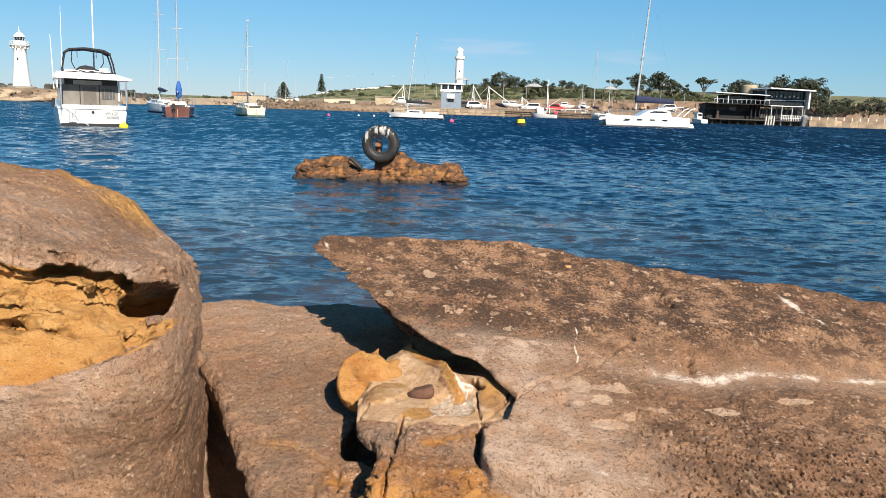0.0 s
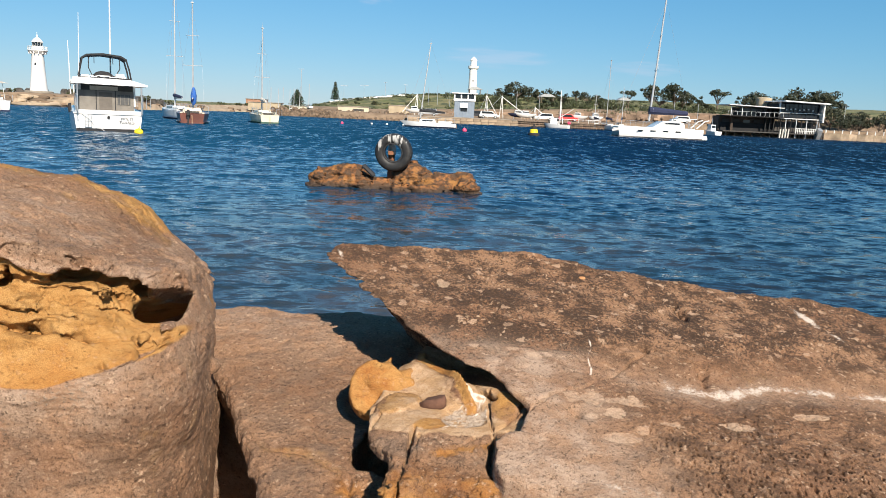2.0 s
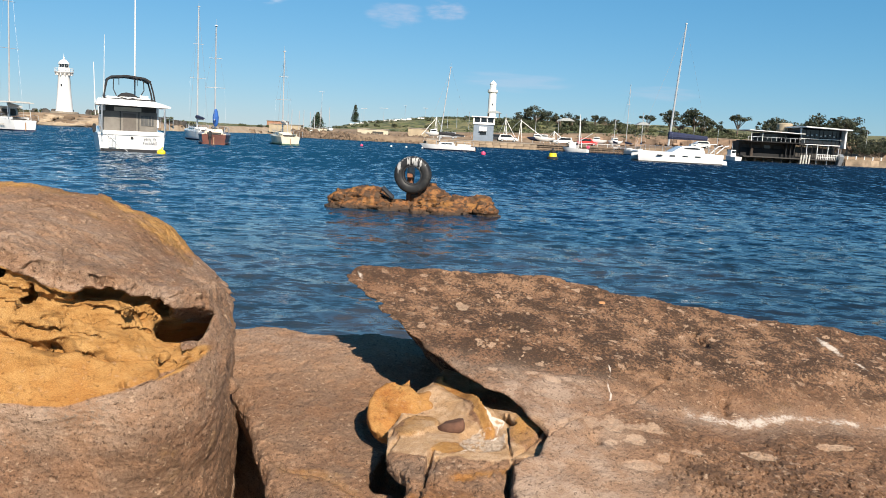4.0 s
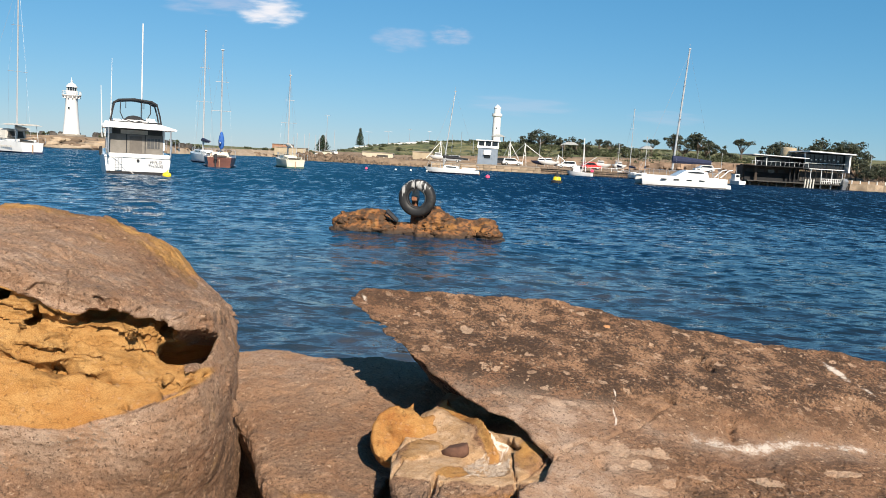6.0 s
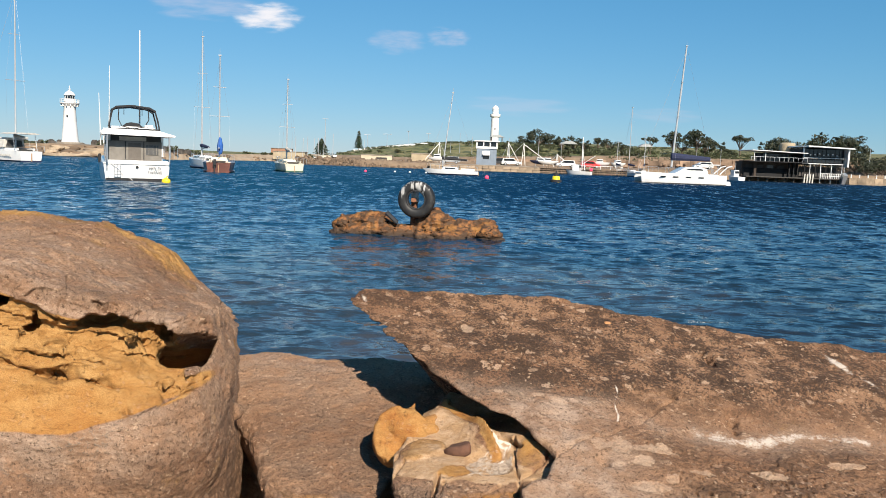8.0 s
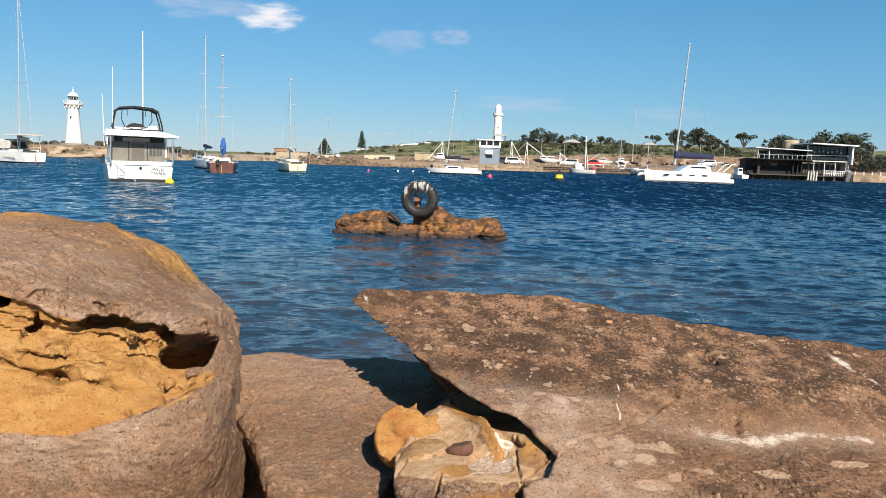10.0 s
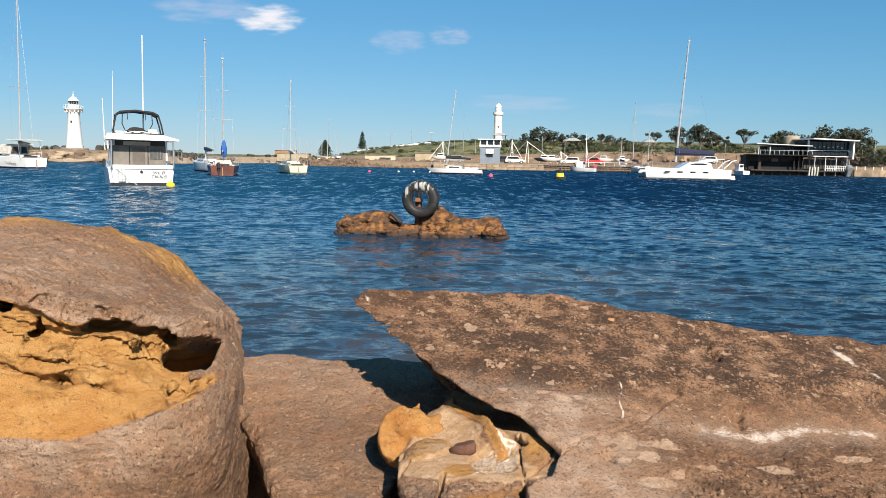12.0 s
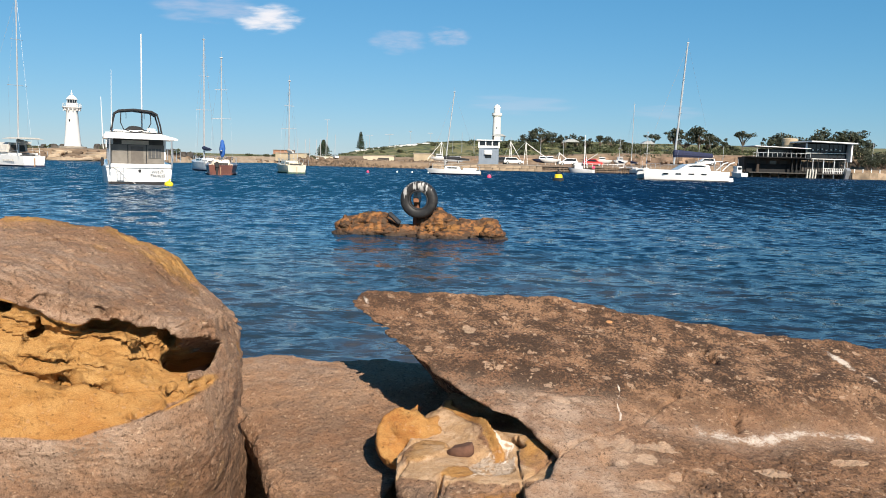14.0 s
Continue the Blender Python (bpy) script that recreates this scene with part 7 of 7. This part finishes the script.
def sloop(name, at, turn, L, B, fs, fb, mast, label, hull_mat=GELCOAT, deck_mat=GELCOAT, stripe=NAVY, cover=NAVY, rake=0.3, heel=0.0, boom=3.2, hood=None, cabin=0.42, mast_r=0.085, step=0.08):
    ob = thing(name, at, turn, label, "sailing boat")
    part("hull", hull(L, B, fs, fb, 0.5, 0.72, 0.07), hull_mat, ob, smooth=True)
    bm = hull(L * 1.004, B * 1.012, 0.16, 0.17, 0.1, 0.72, 0.02)
    part("boot_stripe", bm, stripe, ob)
    part("toe_rail", box((0, -L * 0.1, fs + 0.05), (B * 0.72, L * 0.62, 0.07)), deck_mat, ob)
    part("cabin", box((0, L * 0.04, fs + 0.28), (B * 0.55, L * cabin, 0.5), taper=0.86), deck_mat, ob, bevel=0.06)
    for s in (-1, 1):
        part("cabin_window", box((s * B * 0.262, L * 0.04, fs + 0.32), (0.05, L * cabin * 0.62, 0.17), turn=(0, -s * 6, 0)), GLASS, ob)
    part("cockpit", box((0, -L * 0.30, fs + 0.12), (B * 0.42, L * 0.24, 0.16)), DARKIN, ob)
    for s in (-1, 1):
        part("coaming", box((s * B * 0.26, -L * 0.30, fs + 0.22), (0.1, L * 0.26, 0.24)), deck_mat, ob)
    part("tiller", tube((0, -L * 0.46, fs + 0.4), (0.1, -L * 0.36, fs + 0.5), 0.03, seg=5), TEAK, ob)
    part("rudder_head", box((0, -L * 0.505, fs * 0.35), (0.06, 0.12, fs * 0.9)), TEAK, ob)
    part("hatch", box((0, L * 0.2, fs + 0.56), (0.5, 0.5, 0.06)), GLASS, ob)
    rails(ob, L, B, fs)
    rig(ob, 0, L * step, fs + 0.3, mast - fs - 0.3, rake, boom, cover, mast_r, B * 0.4, L * 0.5, -L * 0.48)
    if hood:
        part("sprayhood", prism([(-B * 0.34, fs + 0.4), (-B * 0.30, fs + 1.3), (-B * 0.2, fs + 1.55), (B * 0.2, fs + 1.55), (B * 0.30, fs + 1.3), (B * 0.34, fs + 0.4)], -L * 0.24, -L * 0.06), hood, ob, bevel=0.03)
        part("hood_window", prism([(-B * 0.26, fs + 0.5), (-B * 0.22, fs + 1.25), (B * 0.22, fs + 1.25), (B * 0.26, fs + 0.5)], -L * 0.245, -L * 0.24), DARKIN, ob)
        for s in (-1, 1):
            part("bimini_post", tube((s * B * 0.36, -L * 0.42, fs), (s * B * 0.34, -L * 0.4, fs + 2.0), 0.03, seg=5), STEEL, ob)
        part("bimini", prism([(-B * 0.42, fs + 1.98), (-B * 0.2, fs + 2.16), (B * 0.2, fs + 2.16), (B * 0.42, fs + 1.98)], -L * 0.46, -L * 0.2), hood, ob)
    if heel:
        ob.matrix_world = ob.matrix_world @ pose(0, 0, 0, 0, heel, 0)
    return ob


SAND_HOOD = plain("pale_canvas", (0.50, 0.47, 0.42), 0.85)
big = sloop("yacht", (-53.6, 99.9, 0), 60, 12.5, 4.0, 1.25, 1.5, 20.6, "large white sailing yacht with pale canvas hood at its mooring", hood=SAND_HOOD, rake=0.4, boom=2.4, mast_r=0.10, cover=SAND_HOOD, step=-0.26)
for k in range(6):
    part("name_mark", box((-1.84, -4.9 + k * 0.36, 0.72), (0.05, 0.2, 0.2)), SAND_HOOD, big)
red = sloop("yacht", (-22.75, 84.5, 0), 14, 8.6, 3.2, 0.95, 1.2, 11.8, "red-brown hulled yacht with a blue sail cover and white mast", VARNISH, plain("pale_deck", (0.62, 0.52, 0.42), 0.6), VARNISH, BLUE, 0.15, boom=2.6)
part("sail_bag", lathe([(0.1, 0), (0.26, 0.25), (0.30, 0.9), (0.16, 1.6), (0.06, 1.75)], 10, c=(0.1, -1.2, 1.75)), BLUE, red, "blue canvas sail bag", smooth=True)
motor = part("outboard_motor", box((-0.35, -4.55, 1.0), (0.34, 0.5, 0.6), taper=0.8), BLACK, red, "black outboard motor", bevel=0.06)
part("leg", box((-0.35, -4.6, 0.35), (0.14, 0.2, 0.9)), BLACK, motor)
sloop("yacht", (-29.0, 100.5, 0), 30, 9.6, 3.1, 1.0, 1.3, 15.8, "white sailing yacht lying beyond the red-brown one", rake=0.2, boom=3.4, mast_r=0.1)
sloop("yacht", (-18.3, 98.5, 0), 22, 8.0, 3.0, 0.95, 1.2, 10.9, "cream-hulled yacht with a green waterline and grey mast", CREAM, CREAM, plain("green_antifoul", (0.03, 0.08, 0.055), 0.6), SAND_HOOD, 0.1, boom=2.4)
sloop("yacht", (1.8, 116.0, 0), 88, 7.4, 2.3, 0.62, 0.85, 11.5, "low white racing yacht with a black sail cover", cover=BLACK, rake=1.15, boom=3.6, cabin=0.32, step=0.19)
for x, y, mast, turn, size in ((42.5, 182, 15.2, 20, 8.5), (46.3, 185, 9.3, -15, 7.0), (40.6, 186.5, 7.5, 10, 6.5)):
    sloop("yacht", (x, y, 0), turn, size, size * 0.32, 0.9, 1.15, mast, "white sailing yacht moored at the wharf", rake=0.2, boom=2.5)


def catamaran():
    ob = thing("catamaran", (33.2, 114.5, 0), 86, "long white sailing catamaran with a navy sail cover", "catamaran")
    L = 12.2
    for s in (-1, 1):
        part("hull", hull(L, 1.7, 1.35, 1.55, 0.5, 0.6, -0.055, x0=s * 2.9), GELCOAT, ob, smooth=True)
        part("boot_stripe", hull(L * 0.99, 1.72, 0.13, 0.13, 0.1, 0.6, -0.06, x0=s * 2.9), GREYCLOTH, ob)
        for k in range(4):
            part("hull_window", box((s * 3.72, -2.6 + k * 1.7, 0.95), (0.06, 0.7, 0.16)), GLASS, ob)
        part("stern_step", box((s * 2.9, -L * 0.5 - 0.25, 0.3), (1.1, 0.6, 0.5), taper=0.8), GELCOAT, ob)
    part("bridge_deck", box((0, -1.2, 1.15), (5.0, 8.0, 0.6)), GELCOAT, ob, bevel=0.08)
    part("cabin", prism([(-3.9, 1.4), (-3.7, 2.15), (-2.6, 2.45), (-0.8, 2.3), (0.6, 1.45)], -2.2, 2.2), GELCOAT, ob, bevel=0.06).matrix_local = pose(0, 0, 0, 0, 0, 90)
    for s in (-1, 1):
        part("cabin_window", prism([(-3.2, 1.92), (-3.1, 2.08), (-2.5, 2.18), (-1.3, 2.12), (-0.7, 1.92)], s * 2.2 - 0.03, s * 2.2 + 0.03), GLASS, ob).matrix_local = pose(0, 0, 0, 0, 0, 90)
    part("hardtop", box((0, -4.2, 2.75), (3.6, 2.6, 0.12)), GELCOAT, ob, bevel=0.04)
    for x in (-1.6, 1.6):
        for y in (-3.1, -5.3):
            part("hardtop_post", tube((x, y, 1.5), (x, y, 2.72), 0.05, seg=6), STEEL, ob)
        part("davit", bent([(x, -5.6, 1.5), (x, -6.6, 2.5), (x, -7.2, 2.65)], 0.09, seg=6), GELCOAT, ob)
    part("crossbeam", tube((-2.9, L * 0.42, 1.3), (2.9, L * 0.42, 1.3), 0.11, seg=8), ALU, ob)
    part("trampoline", box((0, 4.2, 1.2), (4.2, 2.6, 0.03)), GREYCLOTH, ob)
    rails(ob, L, 7.0, 1.45, 8)
    rig(ob, 0, 0.7, 2.3, 16.6, 1.0, 5.4, NAVY, 0.15, 1.6, L * 0.42, -L * 0.4, full=0.56)


catamaran()


def small_mast_group():
    """Dinghies drawn up behind the beach; only their rigs and upturned hulls show."""
    r = random.Random(12)
    for k in range(8):
        x = -33.0 + k * 1.25 + r.uniform(-0.3, 0.3)
        y = 216 + r.uniform(-2, 3)
        x = x * 1.15
        ob = thing("dinghy", (x - 1.0, y, max(0.0, ground_z(x - 1.0, y)) + 0.02), r.uniform(0, 180), "small white sailing dinghy with a bare mast", "dinghy", "dinghies by the beach")
        part("hull", hull(4.4, 1.6, 0.45, 0.55, 0.1, 0.7, 0.05), GELCOAT if k % 3 else CREAM, ob, smooth=True)
        part("mast", tube((0, 0.4, 0.3), (0.05, 0.3, 5.4 + r.uniform(0, 1.6)), 0.07, seg=6), ALU, ob)
        part("boom", tube((0, 0.4, 0.9), (0, -1.8, 0.95), 0.04, seg=5), ALU, ob)


small_mast_group()


def trawler():
    ob = thing("fishing_boat", (30.6, 179.2, 0), 60, "white fishing boat with a tall tapering mast at the wharf", "fishing boat")
    part("hull", hull(5.6, 2.0, 0.7, 1.1, 0.5, 0.85, 0.05), WHITE, ob, smooth=True)
    part("wheelhouse", box((0, 0.6, 1.5), (1.3, 1.6, 1.4), taper=0.9), GELCOAT, ob, bevel=0.05)
    part("window", box((0, -0.22, 1.8), (0.9, 0.06, 0.5)), GLASS, ob)
    for s in (-1, 1):
        part("gantry_leg", tube((s * 0.9, -1.0, 1.0), (0, -0.6, 6.2), 0.10, r2=0.07, seg=6), WHITE, ob)
    part("mast", tube((0, -0.6, 3.0), (0, -0.6, 8.2), 0.12, r2=0.06, seg=7), WHITE, ob)
    part("crosstree", tube((-0.6, -0.6, 6.9), (0.6, -0.6, 6.9), 0.05, seg=5), WHITE, ob)
    part("boom", tube((0, -0.8, 2.4), (0, -3.6, 4.2), 0.07, seg=6), WHITE, ob)
    part("orange_float", lump((0.4, 0.4, 0.4), random.Random(2), None, (0.6, -2.6, 1.2), 0.02), PINK, ob)


trawler()
ob = thing("work_boat", (65.0, 179.0, 0), 12, "small white launch moored under the dark building", "launch")
part("hull", hull(5.0, 2.0, 0.8, 1.1, 0.3, 0.85, 0.05), WHITE, ob, smooth=True)
part("wheelhouse", box((0, 0.3, 1.5), (1.3, 1.6, 1.5), taper=0.9), GELCOAT, ob, bevel=0.04)
part("window", box((0, -0.5, 1.8), (0.9, 0.06, 0.5)), GLASS, ob)
part("mast", tube((0, 0.2, 2.2), (0, 0.2, 3.8), 0.05, seg=5), STEEL, ob)


# ---------------------------------------------------------------- buoys
def channel_buoy(x, y):
    ob = thing("channel_buoy", (x, y, 0), 0, "yellow channel buoy with black float and black top", "buoy")
    part("float", lathe([(0.5, -0.2), (0.66, 0.0), (0.66, 0.22), (0.5, 0.3)], 18), BLACK, ob, smooth=True)
    part("body", lathe([(0.48, 0.28), (0.42, 0.66), (0.36, 0.70)], 18), YELLOW, ob, smooth=True)
    part("cage", lathe([(0.32, 0.68), (0.28, 1.02), (0.16, 1.1)], 12), BLACK, ob)
    part("lamp", lathe([(0.08, 1.08), (0.08, 1.3), (0.04, 1.34)], 10), BLACK, ob)


def ball_buoy(x, y, r, material, label):
    ob = thing("mooring_buoy", (x, y, 0), 0, label, "buoy", "mooring buoys")
    bm = bmesh.new()
    bmesh.ops.create_uvsphere(bm, u_segments=16, v_segments=10, radius=r)
    bmesh.ops.translate(bm, verts=bm.verts[:], vec=(0, 0, r * 0.45))
    part("body", bm, material, ob, smooth=True)
    part("ring", tube((0, 0, r * 1.35), (0, 0, r * 1.75), r * 0.2, seg=8), STEEL, ob)


channel_buoy(13.5, 94.3)
ball_buoy(5.8, 99.5, 0.27, PINK, "round pink mooring buoy")
ball_buoy(-10.4, 115, 0.2, PINK, "round pink mooring buoy")
for x, y in ((-2.0, 122), (-4.4, 122), (-6.6, 121), (1.4, 122)):
    ball_buoy(x, y, 0.16, WHITE, "small round white mooring float")


# ---------------------------------------------------------------- the reef with the tyre
def reef():
    m = plain("weedy_rock", (0.190, 0.076, 0.021), 0.75, vary=0.5, scale=3.5, grit=0.05)
    nt, b = m.node_tree, m.node_tree.nodes["Principled BSDF"]
    co = nt.nodes.new("ShaderNodeTexCoord").outputs["Object"]
    old = b.inputs["Base Color"].links[0].from_socket
    n = noise_node(nt, 7.0, 6.0, None, 0.65, co).outputs["Fac"]
    col = mix(nt, ramp(nt, n, 0.43, 0.60), (0.060, 0.030, 0.012), old)
    col = mix(nt, ramp(nt, noise_node(nt, 1.7, 4.0, None, 0.6, co).outputs["Fac"], 0.55, 0.68), col, (0.250, 0.112, 0.026))
    nt.links.new(col, b.inputs["Base Color"])
    bump(nt, n, b, 0.9, 0.05)
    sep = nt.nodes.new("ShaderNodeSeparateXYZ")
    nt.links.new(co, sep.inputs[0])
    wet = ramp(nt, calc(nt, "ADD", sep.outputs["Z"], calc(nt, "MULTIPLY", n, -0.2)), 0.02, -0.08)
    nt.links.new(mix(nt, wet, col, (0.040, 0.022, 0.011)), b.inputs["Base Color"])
    lo, hi, h = (-3.05, 20.4, -0.30), (2.05, 22.9, 1.0), 0.028
    X, Y, Z = grid(lo, hi, h)
    F = None
    for c, r in (((-1.9, 21.9, 0.02), (0.95, 0.62, 0.55)), ((-2.35, 21.8, -0.05), (0.5, 0.5, 0.32)), ((-0.95, 21.7, -0.02), (0.9, 0.6, 0.36)), ((-0.15, 22.0, 0.10), (0.62, 0.6, 0.62)),
                 ((0.45, 21.8, 0.0), (0.75, 0.6, 0.56)), ((1.25, 21.7, 0.0), (0.55, 0.55, 0.52)), ((0.2, 21.2, -0.08), (1.0, 0.5, 0.34)), ((1.35, 21.3, -0.06), (0.45, 0.45, 0.40)), ((-0.6, 21.3, -0.1), (0.7, 0.4, 0.26))):
        f = ball(X, Y, Z, c, r)
        F = f if F is None else smin(F, f, 0.07)
    F = roughen(F, X, Y, Z, 0.3, lambda p: 0.05 + 0.09 * fbm(p, 2.2, 4, 0.55, (1, 1, 1.6), 51) + 0.06 * np.abs(fbm(p, 3.0, 3, 0.5, (0.7, 1, 2.5), 57)) + 0.02 * fbm(p, 9, 3, 0.6, (1, 1, 1.8), 53))
    verts, quads = surface(F, lo, h)
    # broken into flat beds with dark joints between
    bed = verts[:, 2] * 7.0 + 0.5 * fbm(verts, 0.9, 2, seed=91)
    shelf = chips(verts * np.array([0.45, 0.7, 1.6]), 2.2, 93) * 0.055 + chips(verts * np.array([0.5, 1, 2.0]), 6.0, 95) * 0.010 + 0.030 * (bed - np.floor(bed) - 0.5)
    verts = verts + vertex_normals(verts, quads) * shelf[:, None]
    base = np.array([-0.5, 21.8, 0.0])
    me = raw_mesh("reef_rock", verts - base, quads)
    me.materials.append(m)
    ob = new("reef_rock", me)
    ob.location = base
    tagged(ob, "low rusty-brown weed-covered reef rock just above the water", "reef rock")


reef()


def tyre():
    ob = thing("tyre", (-0.58, 21.55, 0.94), 0, "large worn black truck tyre streaked with white droppings", "tyre")
    m, nt, b = shader("streaked_tyre")
    co = nt.nodes.new("ShaderNodeTexCoord").outputs["Object"]
    sep = nt.nodes.new("ShaderNodeSeparateXYZ")
    nt.links.new(co, sep.inputs[0])
    s = noise_node(nt, 13.0, 4.0, (1.0, 0.5, 0.16), 0.55, co).outputs["Fac"]
    up = ramp(nt, sep.outputs["Z"], 0.0, 0.45)
    face = ramp(nt, sep.outputs["Y"], 0.02, -0.10)
    at = calc(nt, "MULTIPLY", ramp(nt, calc(nt, "ADD", calc(nt, "MULTIPLY", up, 0.13), s), 0.62, 0.70), calc(nt, "MULTIPLY", face, ramp(nt, sep.outputs["Z"], -0.10, 0.10)))
    col = mix(nt, ramp(nt, noise_node(nt, 6.0, 4.0, None, 0.6, co).outputs["Fac"], 0.4, 0.7), (0.010, 0.010, 0.011), (0.026, 0.025, 0.024))
    nt.links.new(mix(nt, calc(nt, "MULTIPLY", at, 0.85), col, (0.46, 0.45, 0.43)), b.inputs["Base Color"])
    b.inputs["Roughness"].default_value = 0.6
    prof = []
    for k in range(20):
        a = 2 * math.pi * k / 20
        cx, cy = math.cos(a), math.sin(a)
        prof.append((0.365 + 0.135 * math.copysign(abs(cx) ** 0.75, cx), 0.165 * math.copysign(abs(cy) ** 0.65, cy)))
    def ring(profile, seg=64, groove=False):
        bm = bmesh.new()
        rows = []
        for i in range(seg):
            a = 2 * math.pi * i / seg
            k = 1.0 - (0.018 if groove and i % 2 else 0.0)
            rows.append([bm.verts.new((math.cos(a) * r * (k if r > 0.47 else 1), y, math.sin(a) * r * (k if r > 0.47 else 1))) for r, y in profile])
        n = len(profile)
        for i in range(seg):
            p, q = rows[i], rows[(i + 1) % seg]
            for j in range(n):
                bm.faces.new((p[j], p[(j + 1) % n], q[(j + 1) % n], q[j]))
        return bm
    part("carcass", ring(prof, 72, True), m, ob, smooth=True)
    bead = [(0.245 + 0.022 * math.cos(2 * math.pi * k / 8), -0.115 + 0.022 * math.sin(2 * math.pi * k / 8)) for k in range(8)]
    part("bead", ring(bead, 48), RUBBER, ob, smooth=True)
    ob.matrix_world = pose(-0.58, 21.55, 0.945, 4, 0, -10)
    rust = plain("rusty_iron", (0.20, 0.085, 0.045), 0.9, vary=0.45, scale=5.0, grit=0.01)
    po = thing("marker_post", (-0.66, 21.9, 0.2), 0, "rusty iron post with white droppings inside the tyre", "post")
    part("shaft", tube((0, 0, -0.3), (0.02, 0, 1.0), 0.10, r2=0.09, seg=10), rust, po, smooth=True)
    part("cap", tube((0.02, 0, 0.66), (0.02, 0, 1.05), 0.112, r2=0.10, seg=10), plain("dropping_white", (0.55, 0.50, 0.45), 0.9, vary=0.3, scale=6.0), po)
    part("bracket", box((0.0, -0.1, 0.72), (0.14, 0.3, 0.1)), rust, po)
    sc = thing("tyre_scrap", (-1.22, 21.55, 0.42), 0, "strip of black rubber lying on the reef", "rubber scrap")
    part("strip", box((0, 0, 0.02), (0.09, 0.45, 0.42), turn=(0, -48, 0)), RUBBER, sc, bevel=0.03)


tyre()


# ---------------------------------------------------------------- loose stones
r = random.Random(21)
peb = plain("pebble_stone", (0.105, 0.048, 0.028), 0.9, vary=0.3, scale=30.0)
ob = new("pebble")
ob.location = (0.09, 2.435, 1.108)
tagged(ob, "flat reddish-brown stone chip lying in the sandstone hollow", "pebble")
bm = bmesh.new()
bmesh.ops.create_icosphere(bm, subdivisions=3, radius=1.0)
for v in bm.verts:
    k = 1 + 0.20 * noise.noise(v.co * 1.4) + 0.10 * noise.noise(v.co * 3.1)
    flat = max(-0.55, min(0.62, v.co.z))
    v.co = Vector((v.co.x * 0.042 * k * (1 - 0.2 * v.co.x), v.co.y * 0.026 * k * (1 + 0.15 * v.co.x), flat * 0.030 * k + 0.012 * v.co.x))
part("stone", bm, peb, ob, smooth=True)
ob = new("pebble")
ob.location = (0.66, 3.09, 1.392)
tagged(ob, "small round orange pebble on the rock slab", "pebble")
part("stone", lump((0.016, 0.014, 0.012), r, rough=0.08, sub=2), plain("orange_pebble", (0.42, 0.20, 0.08), 0.85), ob, smooth=True)


# ---------------------------------------------------------------- fair-weather clouds, far off
def cloud_material(name, thick, scale, seed, soft, color):
    m, nt, b = shader(name)
    nt.nodes.remove(b)
    co = nt.nodes.new("ShaderNodeTexCoord").outputs["Object"]
    mp = node(nt, "ShaderNodeMapping", Location=(seed, seed * 0.7, 0), Scale=(1.0, 1.0, 1.6))
    nt.links.new(co, mp.inputs["Vector"])
    n = noise_node(nt, scale, 6.0, None, 0.5, mp.outputs["Vector"]).outputs["Fac"]
    g = nt.nodes.new("ShaderNodeVectorMath")
    g.operation = "DOT_PRODUCT"
    sc = node(nt, "ShaderNodeMapping", Scale=(1.0, 0.0, 1.0))
    nt.links.new(co, sc.inputs["Vector"])
    nt.links.new(sc.outputs["Vector"], g.inputs[0])
    nt.links.new(sc.outputs["Vector"], g.inputs[1])
    rest = calc(nt, "SUBTRACT", 1.0, g.outputs["Value"])
    dens = calc(nt, "ADD", rest, calc(nt, "MULTIPLY", calc(nt, "SUBTRACT", n, 0.5), 2.4))
    alpha = calc(nt, "MULTIPLY", calc(nt, "MULTIPLY", ramp(nt, dens, 0.15, soft), ramp(nt, rest, 0.0, 0.6)), thick)
    e = node(nt, "ShaderNodeEmission", Strength=1.0)
    e.inputs["Color"].default_value = (*color, 1)
    t = nt.nodes.new("ShaderNodeBsdfTransparent")
    mx = nt.nodes.new("ShaderNodeMixShader")
    nt.links.new(alpha, mx.inputs[0])
    nt.links.new(t.outputs[0], mx.inputs[1])
    nt.links.new(e.outputs[0], mx.inputs[2])
    nt.links.new(mx.outputs[0], nt.nodes["Material Output"].inputs["Surface"])
    return m


def cloud(x, z, w, h, thick, seed, soft=1.5, color=(0.42, 0.41, 0.48)):
    bm = bmesh.new()
    vs = [bm.verts.new(p) for p in ((-1, 0, -1), (1, 0, -1), (1, 0, 1), (-1, 0, 1))]
    bm.faces.new(vs)
    me = bpy.data.meshes.new("cloud")
    bm.to_mesh(me)
    bm.free()
    me.materials.append(cloud_material("cloud", thick, 1.5, seed, soft, color))
    ob = new("backdrop_cloud", me)
    ob.matrix_world = pose(x, 3000 + 12 * seed, z) @ Matrix.Diagonal((w, 1, h, 1))
    ob.visible_shadow = False
    tagged(ob, "small soft white fair-weather cloud in the blue sky", "cloud", kind="structure")


cloud(-860, 525, 240, 66, 0.50, 1.0)
cloud(-645, 500, 150, 64, 0.95, 4.0, 1.2, (0.56, 0.55, 0.57))
cloud(-173, 434, 130, 60, 0.42, 7.0)
cloud(12, 465, 100, 50, 0.48, 11.0)
cloud(292, 225, 260, 50, 0.22, 15.0, 1.3)
cloud(882, 208, 210, 38, 0.18, 19.0, 1.3)
